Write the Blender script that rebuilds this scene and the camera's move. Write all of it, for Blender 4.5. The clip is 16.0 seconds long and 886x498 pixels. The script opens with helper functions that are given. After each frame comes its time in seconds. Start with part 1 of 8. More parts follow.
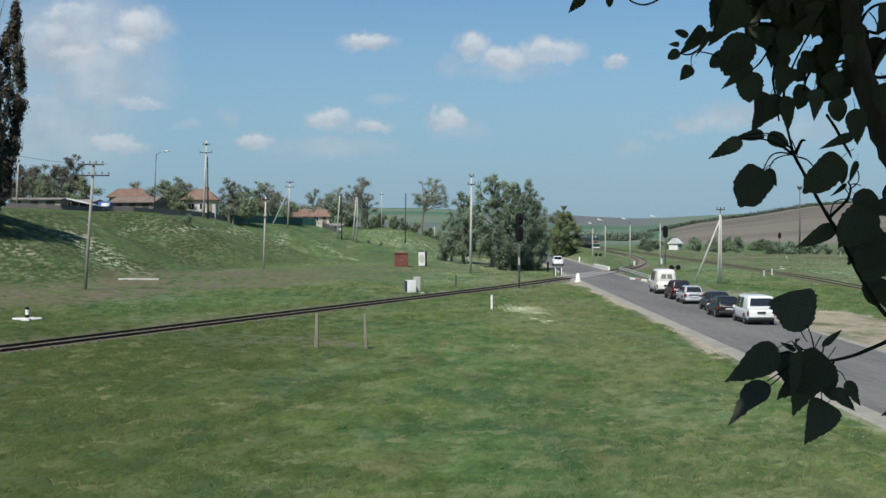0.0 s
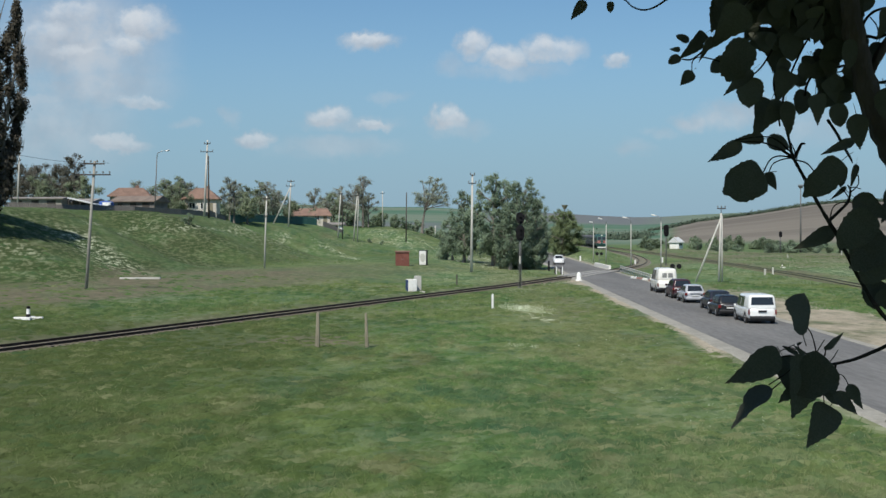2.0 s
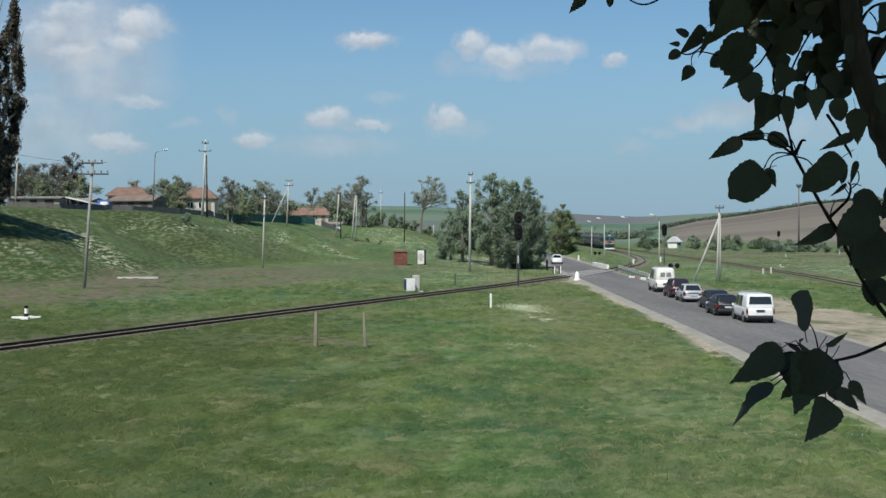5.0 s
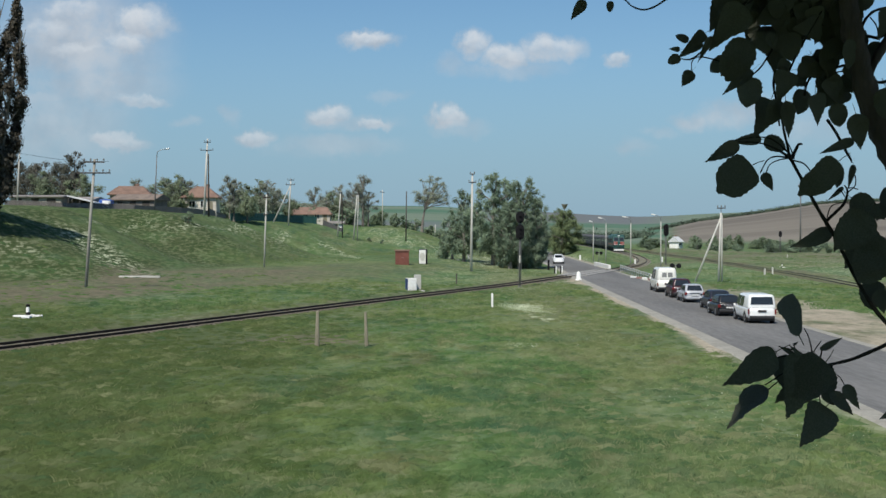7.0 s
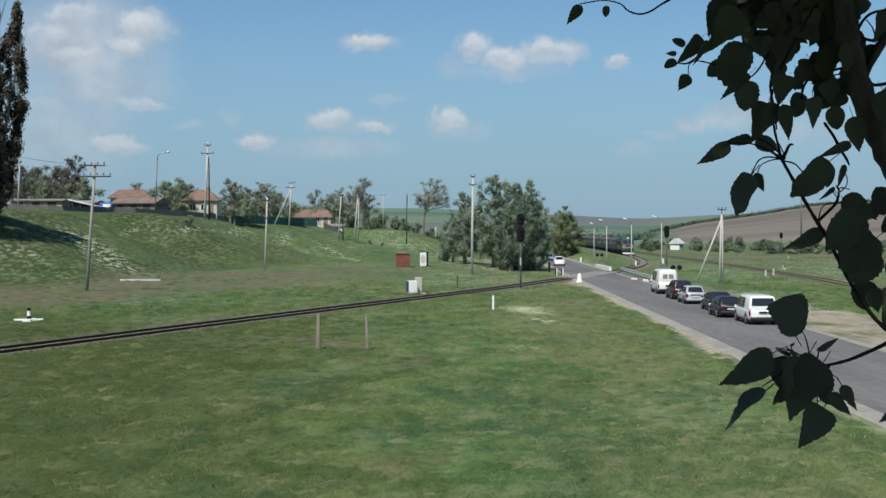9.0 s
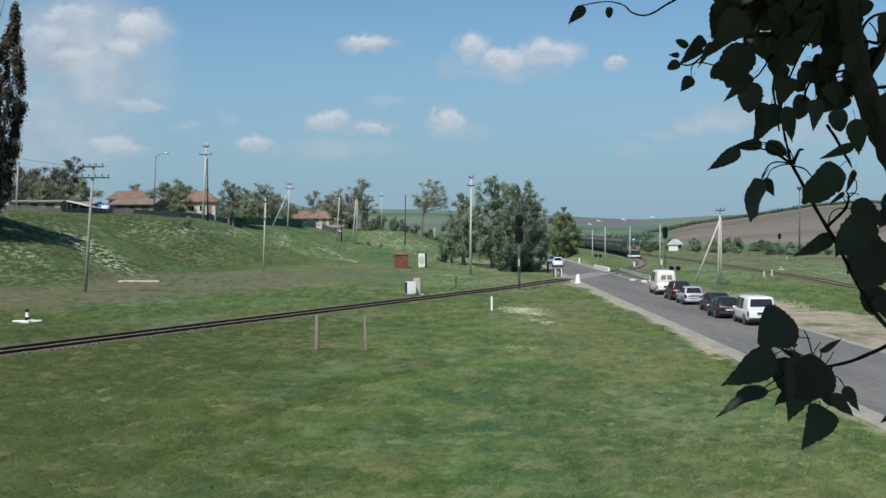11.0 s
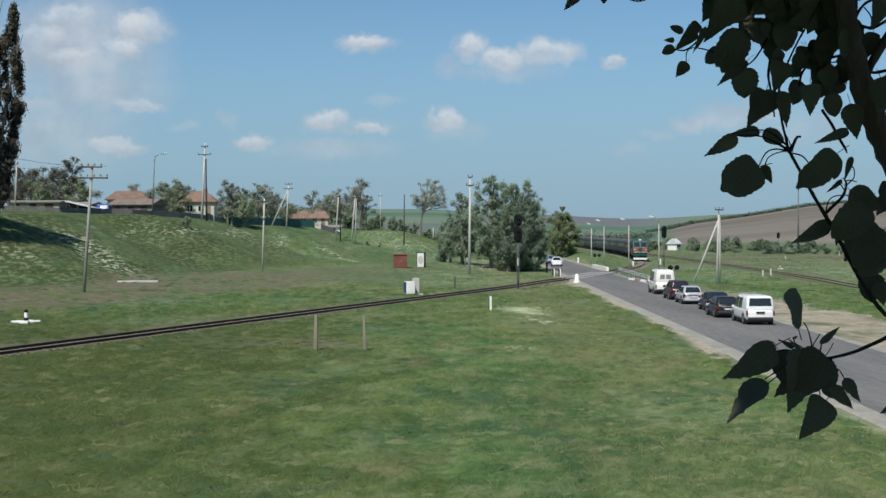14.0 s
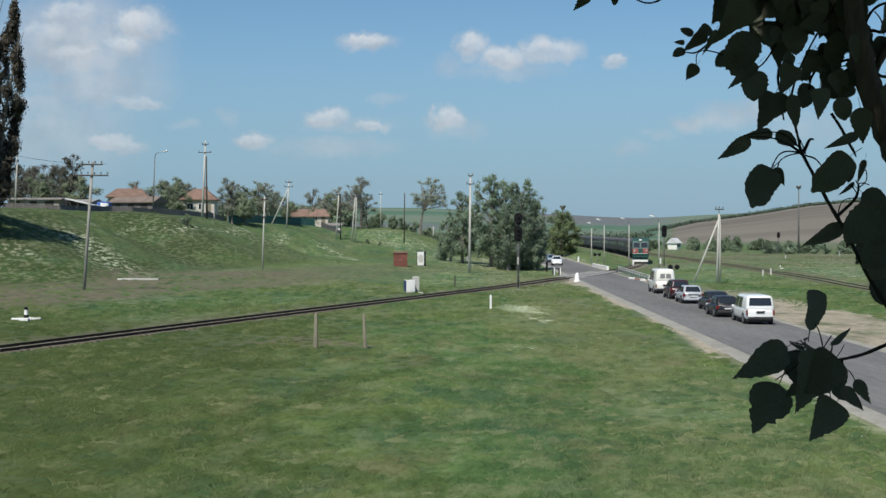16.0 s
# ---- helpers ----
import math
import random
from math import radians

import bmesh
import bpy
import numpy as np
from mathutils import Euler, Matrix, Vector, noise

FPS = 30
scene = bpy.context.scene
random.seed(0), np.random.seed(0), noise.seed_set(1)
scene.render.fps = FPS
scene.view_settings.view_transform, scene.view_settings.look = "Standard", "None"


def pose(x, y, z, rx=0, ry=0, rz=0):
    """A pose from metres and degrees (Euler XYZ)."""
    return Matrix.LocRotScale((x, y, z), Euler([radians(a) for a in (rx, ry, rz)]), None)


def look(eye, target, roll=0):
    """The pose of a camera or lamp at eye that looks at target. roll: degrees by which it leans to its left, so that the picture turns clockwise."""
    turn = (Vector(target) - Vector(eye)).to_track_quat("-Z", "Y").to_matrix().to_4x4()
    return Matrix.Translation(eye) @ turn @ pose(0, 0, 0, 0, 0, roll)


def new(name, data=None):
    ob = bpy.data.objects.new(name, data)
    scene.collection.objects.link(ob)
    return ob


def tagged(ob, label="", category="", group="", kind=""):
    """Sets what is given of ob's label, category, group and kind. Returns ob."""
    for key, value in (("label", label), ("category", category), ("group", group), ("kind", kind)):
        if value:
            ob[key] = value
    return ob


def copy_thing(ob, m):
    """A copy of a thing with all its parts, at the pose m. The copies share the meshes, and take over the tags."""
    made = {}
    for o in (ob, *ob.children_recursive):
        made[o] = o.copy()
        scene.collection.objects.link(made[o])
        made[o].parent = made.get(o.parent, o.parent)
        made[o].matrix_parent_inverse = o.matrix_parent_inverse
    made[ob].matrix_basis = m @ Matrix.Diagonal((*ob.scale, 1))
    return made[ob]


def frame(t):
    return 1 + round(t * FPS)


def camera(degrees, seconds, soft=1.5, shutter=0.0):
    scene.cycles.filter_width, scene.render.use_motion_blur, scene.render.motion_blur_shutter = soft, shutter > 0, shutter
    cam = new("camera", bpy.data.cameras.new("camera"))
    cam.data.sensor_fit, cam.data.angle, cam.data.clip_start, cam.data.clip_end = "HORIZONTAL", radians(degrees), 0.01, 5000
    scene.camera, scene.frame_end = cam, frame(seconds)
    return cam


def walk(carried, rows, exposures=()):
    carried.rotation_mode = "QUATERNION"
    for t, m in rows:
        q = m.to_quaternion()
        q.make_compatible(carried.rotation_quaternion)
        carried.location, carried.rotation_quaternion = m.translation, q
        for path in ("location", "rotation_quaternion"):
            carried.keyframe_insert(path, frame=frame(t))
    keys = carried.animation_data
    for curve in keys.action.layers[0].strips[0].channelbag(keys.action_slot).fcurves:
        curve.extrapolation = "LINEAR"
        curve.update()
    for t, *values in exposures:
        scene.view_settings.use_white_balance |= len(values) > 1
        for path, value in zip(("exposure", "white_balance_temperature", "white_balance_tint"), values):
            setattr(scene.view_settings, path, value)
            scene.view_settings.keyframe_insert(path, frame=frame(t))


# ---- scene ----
# ---- camera and its path ----
SECONDS = 16.0
EYE = Vector((0.0, 0.0, 6.0))
cam = camera(40.0, SECONDS, soft=1.5)
TILT = 89.175
# hand-held sway: seconds, turn to the right, tilt downwards, lean (degrees)
SWAY = [
    (0, -0.000, -0.000, 0.000),
    (0.5, 0.000, 0.036, 0.022),
    (1, -0.004, 0.041, 0.002),
    (1.5, -0.024, 0.054, 0.066),
    (2, -0.041, 0.047, -0.036),
    (2.5, -0.025, 0.077, -0.080),
    (3, -0.025, 0.193, -0.111),
    (3.5, 0.057, 0.195, -0.059),
    (4, 0.057, 0.147, -0.087),
    (6.5, 0.008, 0.054, 0.065),
    (7, -0.032, 0.094, 0.090),
    (7.5, -0.138, 0.082, 0.240),
    (8, -0.192, -0.002, 0.048),
    (8.5, -0.126, 0.084, 0.038),
    (9, -0.066, -0.020, -0.090),
    (11.5, 0.020, -0.068, -0.115),
    (12, 0.053, 0.019, -0.064),
    (12.5, 0.016, 0.001, -0.109),
    (13, -0.002, 0.036, -0.241),
    (13.5, 0.057, -0.020, -0.090),
    (14, 0.056, -0.055, -0.215),
    (14.5, 0.057, -0.042, -0.153),
    (15, 0.057, 0.001, -0.110),
    (15.5, 0.057, 0.040, -0.154),
    (16, 0.049, 0.010, -0.036),
]
walk(cam, [(t, Matrix.Translation(EYE) @ pose(0, 0, 0, TILT - down, 0, -right) @ pose(0, 0, 0, 0, 0, lean)) for t, right, down, lean in SWAY])

# ---- world, sun, exposure ----
SUN_AZ, SUN_EL = radians(204.0), radians(52.0)
world = bpy.data.worlds.new("sky")
scene.world = world
world.use_nodes = True


class Nodes:
    """A short way to write node trees."""

    def __init__(self, tree):
        self.tree = tree
        tree.nodes.clear()

    def put(self, kind, *links, **values):
        n = self.tree.nodes.new(kind)
        for k, v in values.items():
            if k == "op":
                n.operation = v
            elif k == "blend":
                n.data_type, n.blend_type = "RGBA", v
            elif k == "clamp":
                n.use_clamp = v
            elif k == "dims":
                n.noise_dimensions = v
            elif k == "feature":
                n.feature = v
        for name, v in links:
            s = n.inputs[name]
            if isinstance(v, bpy.types.NodeSocket):
                self.tree.links.new(v, s)
            else:
                s.default_value = v
        return n

    def math(self, op, a, b=0.0, clamp=False):
        return self.put("ShaderNodeMath", (0, a), (1, b), op=op, clamp=clamp).outputs[0]

    def vec(self, op, a, b):
        return self.put("ShaderNodeVectorMath", (0, a), (1, b), op=op).outputs[0]

    def length(self, a):
        return self.put("ShaderNodeVectorMath", (0, a), op="LENGTH").outputs["Value"]

    def noise(self, vector, scale, detail=4.0, rough=0.55, color=False):
        n = self.put("ShaderNodeTexNoise", ("Vector", vector), ("Scale", scale), ("Detail", detail), ("Roughness", rough))
        return n.outputs["Color" if color else "Fac"]

    def ramp(self, value, a, b, lo=0.0, hi=1.0):
        n = self.put("ShaderNodeMapRange", (0, value), (1, a), (2, b), (3, lo), (4, hi))
        n.interpolation_type = "SMOOTHSTEP"
        return n.outputs[0]

    def mix(self, fac, a, b, blend="MIX"):
        n = self.put("ShaderNodeMix", blend=blend)
        for i, v in ((0, fac), (6, a), (7, b)):
            if isinstance(v, bpy.types.NodeSocket):
                self.tree.links.new(v, n.inputs[i])
            else:
                n.inputs[i].default_value = v if i == 0 or len(v) == 4 else (*v, 1)
        return n.outputs[2]


def build_sky():
    """Clear blue sky with fair-weather clouds, given by their place on a plane one metre ahead: right, up, half width, half height, density."""
    heaps = [(-0.247, 0.170, 0.030, 0.020, 0.95), (-0.265, 0.152, 0.024, 0.014, 0.9), (-0.305, 0.178, 0.040, 0.014, 0.85), (-0.330, 0.162, 0.030, 0.014, 0.8), (-0.300, 0.145, 0.030, 0.010, 0.7),
             (-0.250, 0.106, 0.026, 0.007, 0.7), (-0.268, 0.072, 0.032, 0.009, 0.75), (-0.330, 0.108, 0.030, 0.007, 0.55), (-0.060, 0.156, 0.025, 0.009, 0.9), (0.024, 0.151, 0.016, 0.013, 0.9), (0.052, 0.143, 0.030, 0.012, 0.9), (0.088, 0.148, 0.028, 0.014, 0.9),
             (0.142, 0.141, 0.015, 0.007, 0.8), (-0.094, 0.093, 0.020, 0.010, 0.85), (-0.058, 0.087, 0.016, 0.007, 0.8), (0.003, 0.092, 0.018, 0.012, 0.9), (-0.155, 0.075, 0.021, 0.008, 0.8)]
    veils = [(-0.300, 0.155, 0.088, 0.058, 0.92), (-0.285, 0.120, 0.075, 0.030, 0.75), (-0.320, 0.085, 0.085, 0.050, 0.55), (-0.260, 0.135, 0.050, 0.018, 0.5), (0.055, 0.133, 0.055, 0.010, 0.45), (0.006, 0.136, 0.020, 0.012, 0.4), (0.012, 0.084, 0.030, 0.010, 0.4), (-0.090, 0.068, 0.062, 0.012, 0.42), (-0.076, 0.088, 0.045, 0.010, 0.45),
             (-0.208, 0.0895, 0.016, 0.006, 0.4), (-0.176, 0.093, 0.008, 0.009, 0.35), (-0.044, 0.110, 0.020, 0.006, 0.35), (0.205, 0.091, 0.022, 0.010, 0.65), (0.234, 0.096, 0.036, 0.014, 0.7), (0.262, 0.100, 0.030, 0.016, 0.6), (0.154, 0.066, 0.022, 0.008, 0.35), (0.180, 0.080, 0.020, 0.006, 0.3), (0.30, 0.085, 0.05, 0.02, 0.4)]
    n = Nodes(world.node_tree)
    sky = n.put("ShaderNodeTexSky")
    sky.sky_type, sky.sun_disc, sky.sun_elevation, sky.sun_rotation = "NISHITA", False, SUN_EL, SUN_AZ
    sky.air_density, sky.dust_density, sky.ozone_density = 1.0, 0.3, 2.2
    coords = n.put("ShaderNodeTexCoord").outputs["Generated"]
    split = n.put("ShaderNodeSeparateXYZ", (0, coords))
    ahead = n.math("MAXIMUM", n.math("ABSOLUTE", split.outputs[1]), 0.02)
    right, up = n.math("DIVIDE", split.outputs[0], ahead), n.math("DIVIDE", split.outputs[2], ahead)
    flat = n.put("ShaderNodeCombineXYZ", (0, right), (1, up)).outputs[0]
    curl = n.vec("SUBTRACT", n.noise(flat, 22.0, 5.0, 0.62, color=True), (0.5, 0.5, 0.5))
    warped = n.vec("ADD", flat, n.vec("ADD", n.vec("MULTIPLY", curl, (0.034, 0.022, 0.0)), n.vec("MULTIPLY", n.vec("SUBTRACT", n.noise(flat, 90.0, 4.0, 0.6, color=True), (0.5, 0.5, 0.5)), (0.014, 0.011, 0.0))))
    total, lift = None, None
    for x, y, w, h, d, soft in [(*c, False) for c in heaps] + [(*c, True) for c in veils]:
        # flat below, heaped above
        local = n.vec("MULTIPLY", n.vec("SUBTRACT", warped, (x, y, 0)), (1 / w, 1 / h, 0))
        away = n.length(local)
        one = n.ramp(away, 1.15, 0.15 if soft else 0.42, 0.0, d)
        total = one if total is None else n.math("MAXIMUM", total, one)
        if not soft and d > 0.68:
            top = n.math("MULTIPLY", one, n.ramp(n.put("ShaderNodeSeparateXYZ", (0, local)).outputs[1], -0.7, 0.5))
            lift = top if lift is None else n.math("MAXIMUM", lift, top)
    fluff = n.ramp(n.noise(flat, 45.0, 6.0, 0.6), 0.2, 0.62)
    cover = n.math("MULTIPLY", total, n.math("ADD", n.math("MULTIPLY", fluff, 0.42), 0.48))
    # fair-weather clouds over the rest of the sky
    rest = n.ramp(n.noise(n.vec("MULTIPLY", coords, (1, 1, 2.2)), 3.0, 6.0, 0.6), 0.56, 0.74)
    outside = n.math("MAXIMUM", n.ramp(n.math("ABSOLUTE", right), 0.42, 0.7), n.ramp(up, 0.24, 0.4))
    outside = n.math("MAXIMUM", outside, n.ramp(split.outputs[1], 0.0, -0.1))
    above = n.ramp(split.outputs[2], 0.0, 0.06)
    cover = n.math("MAXIMUM", n.math("MULTIPLY", cover, above), n.math("MULTIPLY", n.math("MULTIPLY", rest, outside), above))
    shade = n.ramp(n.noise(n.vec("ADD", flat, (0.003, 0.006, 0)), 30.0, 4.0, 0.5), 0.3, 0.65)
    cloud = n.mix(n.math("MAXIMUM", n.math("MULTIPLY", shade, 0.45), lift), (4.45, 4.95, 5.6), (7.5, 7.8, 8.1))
    hue = n.mix(1.0, sky.outputs[0], SKY_TINT, blend="MULTIPLY")
    low = n.ramp(split.outputs[2], 0.22, 0.0, 0.0, 0.85)
    hue = n.mix(low, hue, HAZE)
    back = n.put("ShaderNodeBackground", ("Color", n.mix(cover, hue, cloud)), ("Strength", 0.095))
    n.put("ShaderNodeOutputWorld", (0, back.outputs[0]))


SKY_TINT, HAZE = (0.71, 0.92, 1.02), (2.5, 3.98, 5.45)
build_sky()
sun = new("sun", bpy.data.lights.new("sun", "SUN"))
sun.data.energy, sun.data.angle, sun.data.color = 4.6, radians(0.53), (1.0, 0.95, 0.87)
to_sun = Vector((math.sin(SUN_AZ) * math.cos(SUN_EL), math.cos(SUN_AZ) * math.cos(SUN_EL), math.sin(SUN_EL)))
sun.matrix_world = look(to_sun * 50, (0, 0, 0))
scene.view_settings.exposure = 0.0


# ---- materials ----
def mat(name, a, b=None, rough=0.7, metal=0.0, scale=3.0, fine=40.0, bump=0.15, vary=0.12, space="Object", stretch=(1, 1, 1), spec=0.4, through_light=0.0):
    """A surface of two colours mingled at two scales, with fine relief."""
    m = bpy.data.materials.new(name)
    m.use_nodes = True
    n = Nodes(m.node_tree)
    b = b or tuple(c * 0.72 for c in a)
    tex = n.put("ShaderNodeTexCoord").outputs["Object"] if space == "Object" else n.put("ShaderNodeNewGeometry").outputs["Position"]
    tex = n.vec("MULTIPLY", tex, stretch)
    big, small = n.noise(tex, scale, 4), n.noise(tex, fine, 3)
    color = n.mix(n.ramp(n.math("ADD", n.math("MULTIPLY", big, 0.65), n.math("MULTIPLY", small, 0.35)), 0.36, 0.64), a, b)
    if vary:
        island = n.put("ShaderNodeNewGeometry").outputs["Random Per Island"]
        each = n.put("ShaderNodeObjectInfo").outputs["Random"]
        k = n.math("ADD", n.math("MULTIPLY", n.math("ADD", island, each), vary), 1.0 - vary)
        color = n.mix(1.0, color, n.put("ShaderNodeCombineColor", (0, k), (1, k), (2, k)).outputs[0], blend="MULTIPLY")
    p = n.put("ShaderNodeBsdfPrincipled", ("Base Color", color), ("Metallic", metal), ("Specular IOR Level", spec),
              ("Roughness", n.ramp(small, 0.3, 0.7, max(0.02, rough - 0.1), min(1.0, rough + 0.1))))
    if bump:
        p2 = n.put("ShaderNodeBump", ("Height", small), ("Strength", bump), ("Distance", 0.02))
        m.node_tree.links.new(p2.outputs[0], p.inputs["Normal"])
    shader = p.outputs[0]
    if through_light:
        t = n.put("ShaderNodeBsdfTranslucent", ("Color", color))
        shader = n.put("ShaderNodeMixShader", (0, through_light), (1, shader), (2, t.outputs[0])).outputs[0]
    n.put("ShaderNodeOutputMaterial", (0, shader))
    return m


def glass(name, tint=(0.02, 0.025, 0.03)):
    m = bpy.data.materials.new(name)
    m.use_nodes = True
    p = m.node_tree.nodes["Principled BSDF"]
    p.inputs["Base Color"].default_value = (*tint, 1)
    p.inputs["Roughness"].default_value = 0.06
    p.inputs["Specular IOR Level"].default_value = 0.6
    return m


def paint(name, c, rough=0.25, coat=0.4):
    m = mat(name, c, tuple(x * 0.9 for x in c), rough=rough, scale=1.5, fine=25, bump=0.02, vary=0.0, spec=0.5)
    [x for x in m.node_tree.nodes if x.type == "BSDF_PRINCIPLED"][0].inputs["Coat Weight"].default_value = coat
    return m


def grass_colour(n, pos, gain=1.0):
    """Meadow greens mingled in patches from a hand to a field in size. Returns the colour and its noises."""
    def c(*v):
        return (v[0] * gain * 0.985, v[1] * gain * 1.025, v[2] * gain * 1.03)
    at = pos
    pos = n.vec("MULTIPLY", pos, (1.0, 0.5, 2.2))
    broad, mid, fine = n.noise(pos, 0.05, 5, 0.6), n.noise(pos, 0.30, 6, 0.65), n.noise(pos, 1.6, 5, 0.7)
    other = n.noise(n.vec("ADD", pos, (37.0, 11.0, 3.0)), 0.13, 6, 0.65)
    tiny = n.noise(pos, 9.0, 3, 0.7)
    grass = n.mix(n.ramp(mid, 0.36, 0.62), c(0.060, 0.096, 0.030), c(0.118, 0.156, 0.052))
    grass = n.mix(n.math("MULTIPLY", n.ramp(broad, 0.46, 0.58), 0.75), grass, c(0.068, 0.132, 0.046))
    grass = n.mix(n.math("MULTIPLY", n.ramp(other, 0.52, 0.63), 0.65), grass, c(0.122, 0.148, 0.060))
    grass = n.mix(n.math("MULTIPLY", n.ramp(other, 0.47, 0.36), 0.65), grass, c(0.050, 0.094, 0.040))
    grass = n.mix(n.math("MULTIPLY", n.ramp(fine, 0.48, 0.70), 0.55), grass, c(0.165, 0.212, 0.092))
    grass = n.mix(n.math("MULTIPLY", n.ramp(tiny, 0.5, 0.3), 0.12), grass, c(0.045, 0.068, 0.024))
    # clumps of paler and of darker grass
    clump = n.noise(n.vec("ADD", pos, (5.0, 71.0, 0.0)), 0.62, 4, 0.6)
    grass = n.mix(n.math("MULTIPLY", n.ramp(clump, 0.52, 0.64), 0.70), grass, c(0.158, 0.190, 0.092))
    grass = n.mix(n.math("MULTIPLY", n.ramp(clump, 0.47, 0.35), 0.65), grass, c(0.052, 0.088, 0.044))
    # broad patches of blue-green and of brownish growth
    lush, dun = n.noise(n.vec("ADD", pos, (90.0, 3.0, 0.0)), 0.17, 6, 0.68), n.noise(n.vec("ADD", pos, (17.0, 140.0, 0.0)), 0.21, 6, 0.68)
    grass = n.mix(n.math("MULTIPLY", n.ramp(lush, 0.54, 0.66), 0.65), grass, c(0.046, 0.098, 0.052))
    grass = n.mix(n.math("MULTIPLY", n.ramp(dun, 0.54, 0.66), 0.60), grass, c(0.128, 0.122, 0.062))
    # long streaks of drier and lusher growth
    streak = n.noise(n.vec("MULTIPLY", at, (0.06, 0.24, 0.2)), 1.0, 6, 0.7)
    distant = n.ramp(n.put("ShaderNodeSeparateXYZ", (0, at)).outputs[1], 55.0, 110.0, 0.35, 1.0)
    grass = n.mix(n.math("MULTIPLY", n.math("MULTIPLY", distant, n.ramp(streak, 0.53, 0.64)), 0.55), grass, c(0.120, 0.140, 0.060))
    grass = n.mix(n.math("MULTIPLY", n.math("MULTIPLY", distant, n.ramp(streak, 0.47, 0.36)), 0.50), grass, c(0.046, 0.084, 0.034))
    # dimming towards the bank put into the colour, a dry strip towards the road
    place = n.put("ShaderNodeSeparateXYZ", (0, at))
    along = n.math("ADD", place.outputs[0], n.math("MULTIPLY", n.math("SUBTRACT", mid, 0.5), 22.0))
    dim_grass = n.math("MULTIPLY", n.ramp(along, 2.0, -13.0, 0.0, 0.74), n.ramp(place.outputs[1], 66.0, 105.0, 1.0, 0.15))
    grass = n.mix(dim_grass, grass, c(0.054, 0.069, 0.025))
    dry = n.math("MULTIPLY", n.ramp(along, 3.0, 7.0), n.ramp(along, 13.5, 9.5))
    grass = n.mix(n.math("MULTIPLY", dry, n.ramp(place.outputs[1], 34.0, 60.0, 0.22, 0.42)), grass, c(0.160, 0.162, 0.082))
    return grass, mid, fine, tiny


def blade_material():
    m = bpy.data.materials.new("meadow_grass_blades")
    m.use_nodes = True
    n = Nodes(m.node_tree)
    geo = n.put("ShaderNodeNewGeometry")
    grass, mid, fine, tiny = grass_colour(n, n.vec("MULTIPLY", geo.outputs["Position"], (1.0, 1.0, 0.0)), 1.13)
    # each tussock of its own hue, from blue-green to straw
    tint = n.put("ShaderNodeAttribute")
    tint.attribute_name = "tint"
    grass = n.mix(n.ramp(tint.outputs["Fac"], 0.48, 0.0, 0.0, 0.60), grass, (0.048, 0.098, 0.046))
    grass = n.mix(n.ramp(tint.outputs["Fac"], 0.55, 1.0, 0.0, 0.62), grass, (0.215, 0.230, 0.118))
    k = n.math("ADD", n.math("MULTIPLY", geo.outputs["Random Per Island"], 0.3), 0.85)
    grass = n.mix(1.0, grass, n.put("ShaderNodeCombineColor", (0, k), (1, k), (2, k)).outputs[0], blend="MULTIPLY")
    d = n.put("ShaderNodeBsdfDiffuse", ("Color", grass))
    t = n.put("ShaderNodeBsdfTranslucent", ("Color", grass))
    n.put("ShaderNodeOutputMaterial", (0, n.put("ShaderNodeMixShader", (0, 0.22), (1, d.outputs[0]), (2, t.outputs[0])).outputs[0]))
    return m


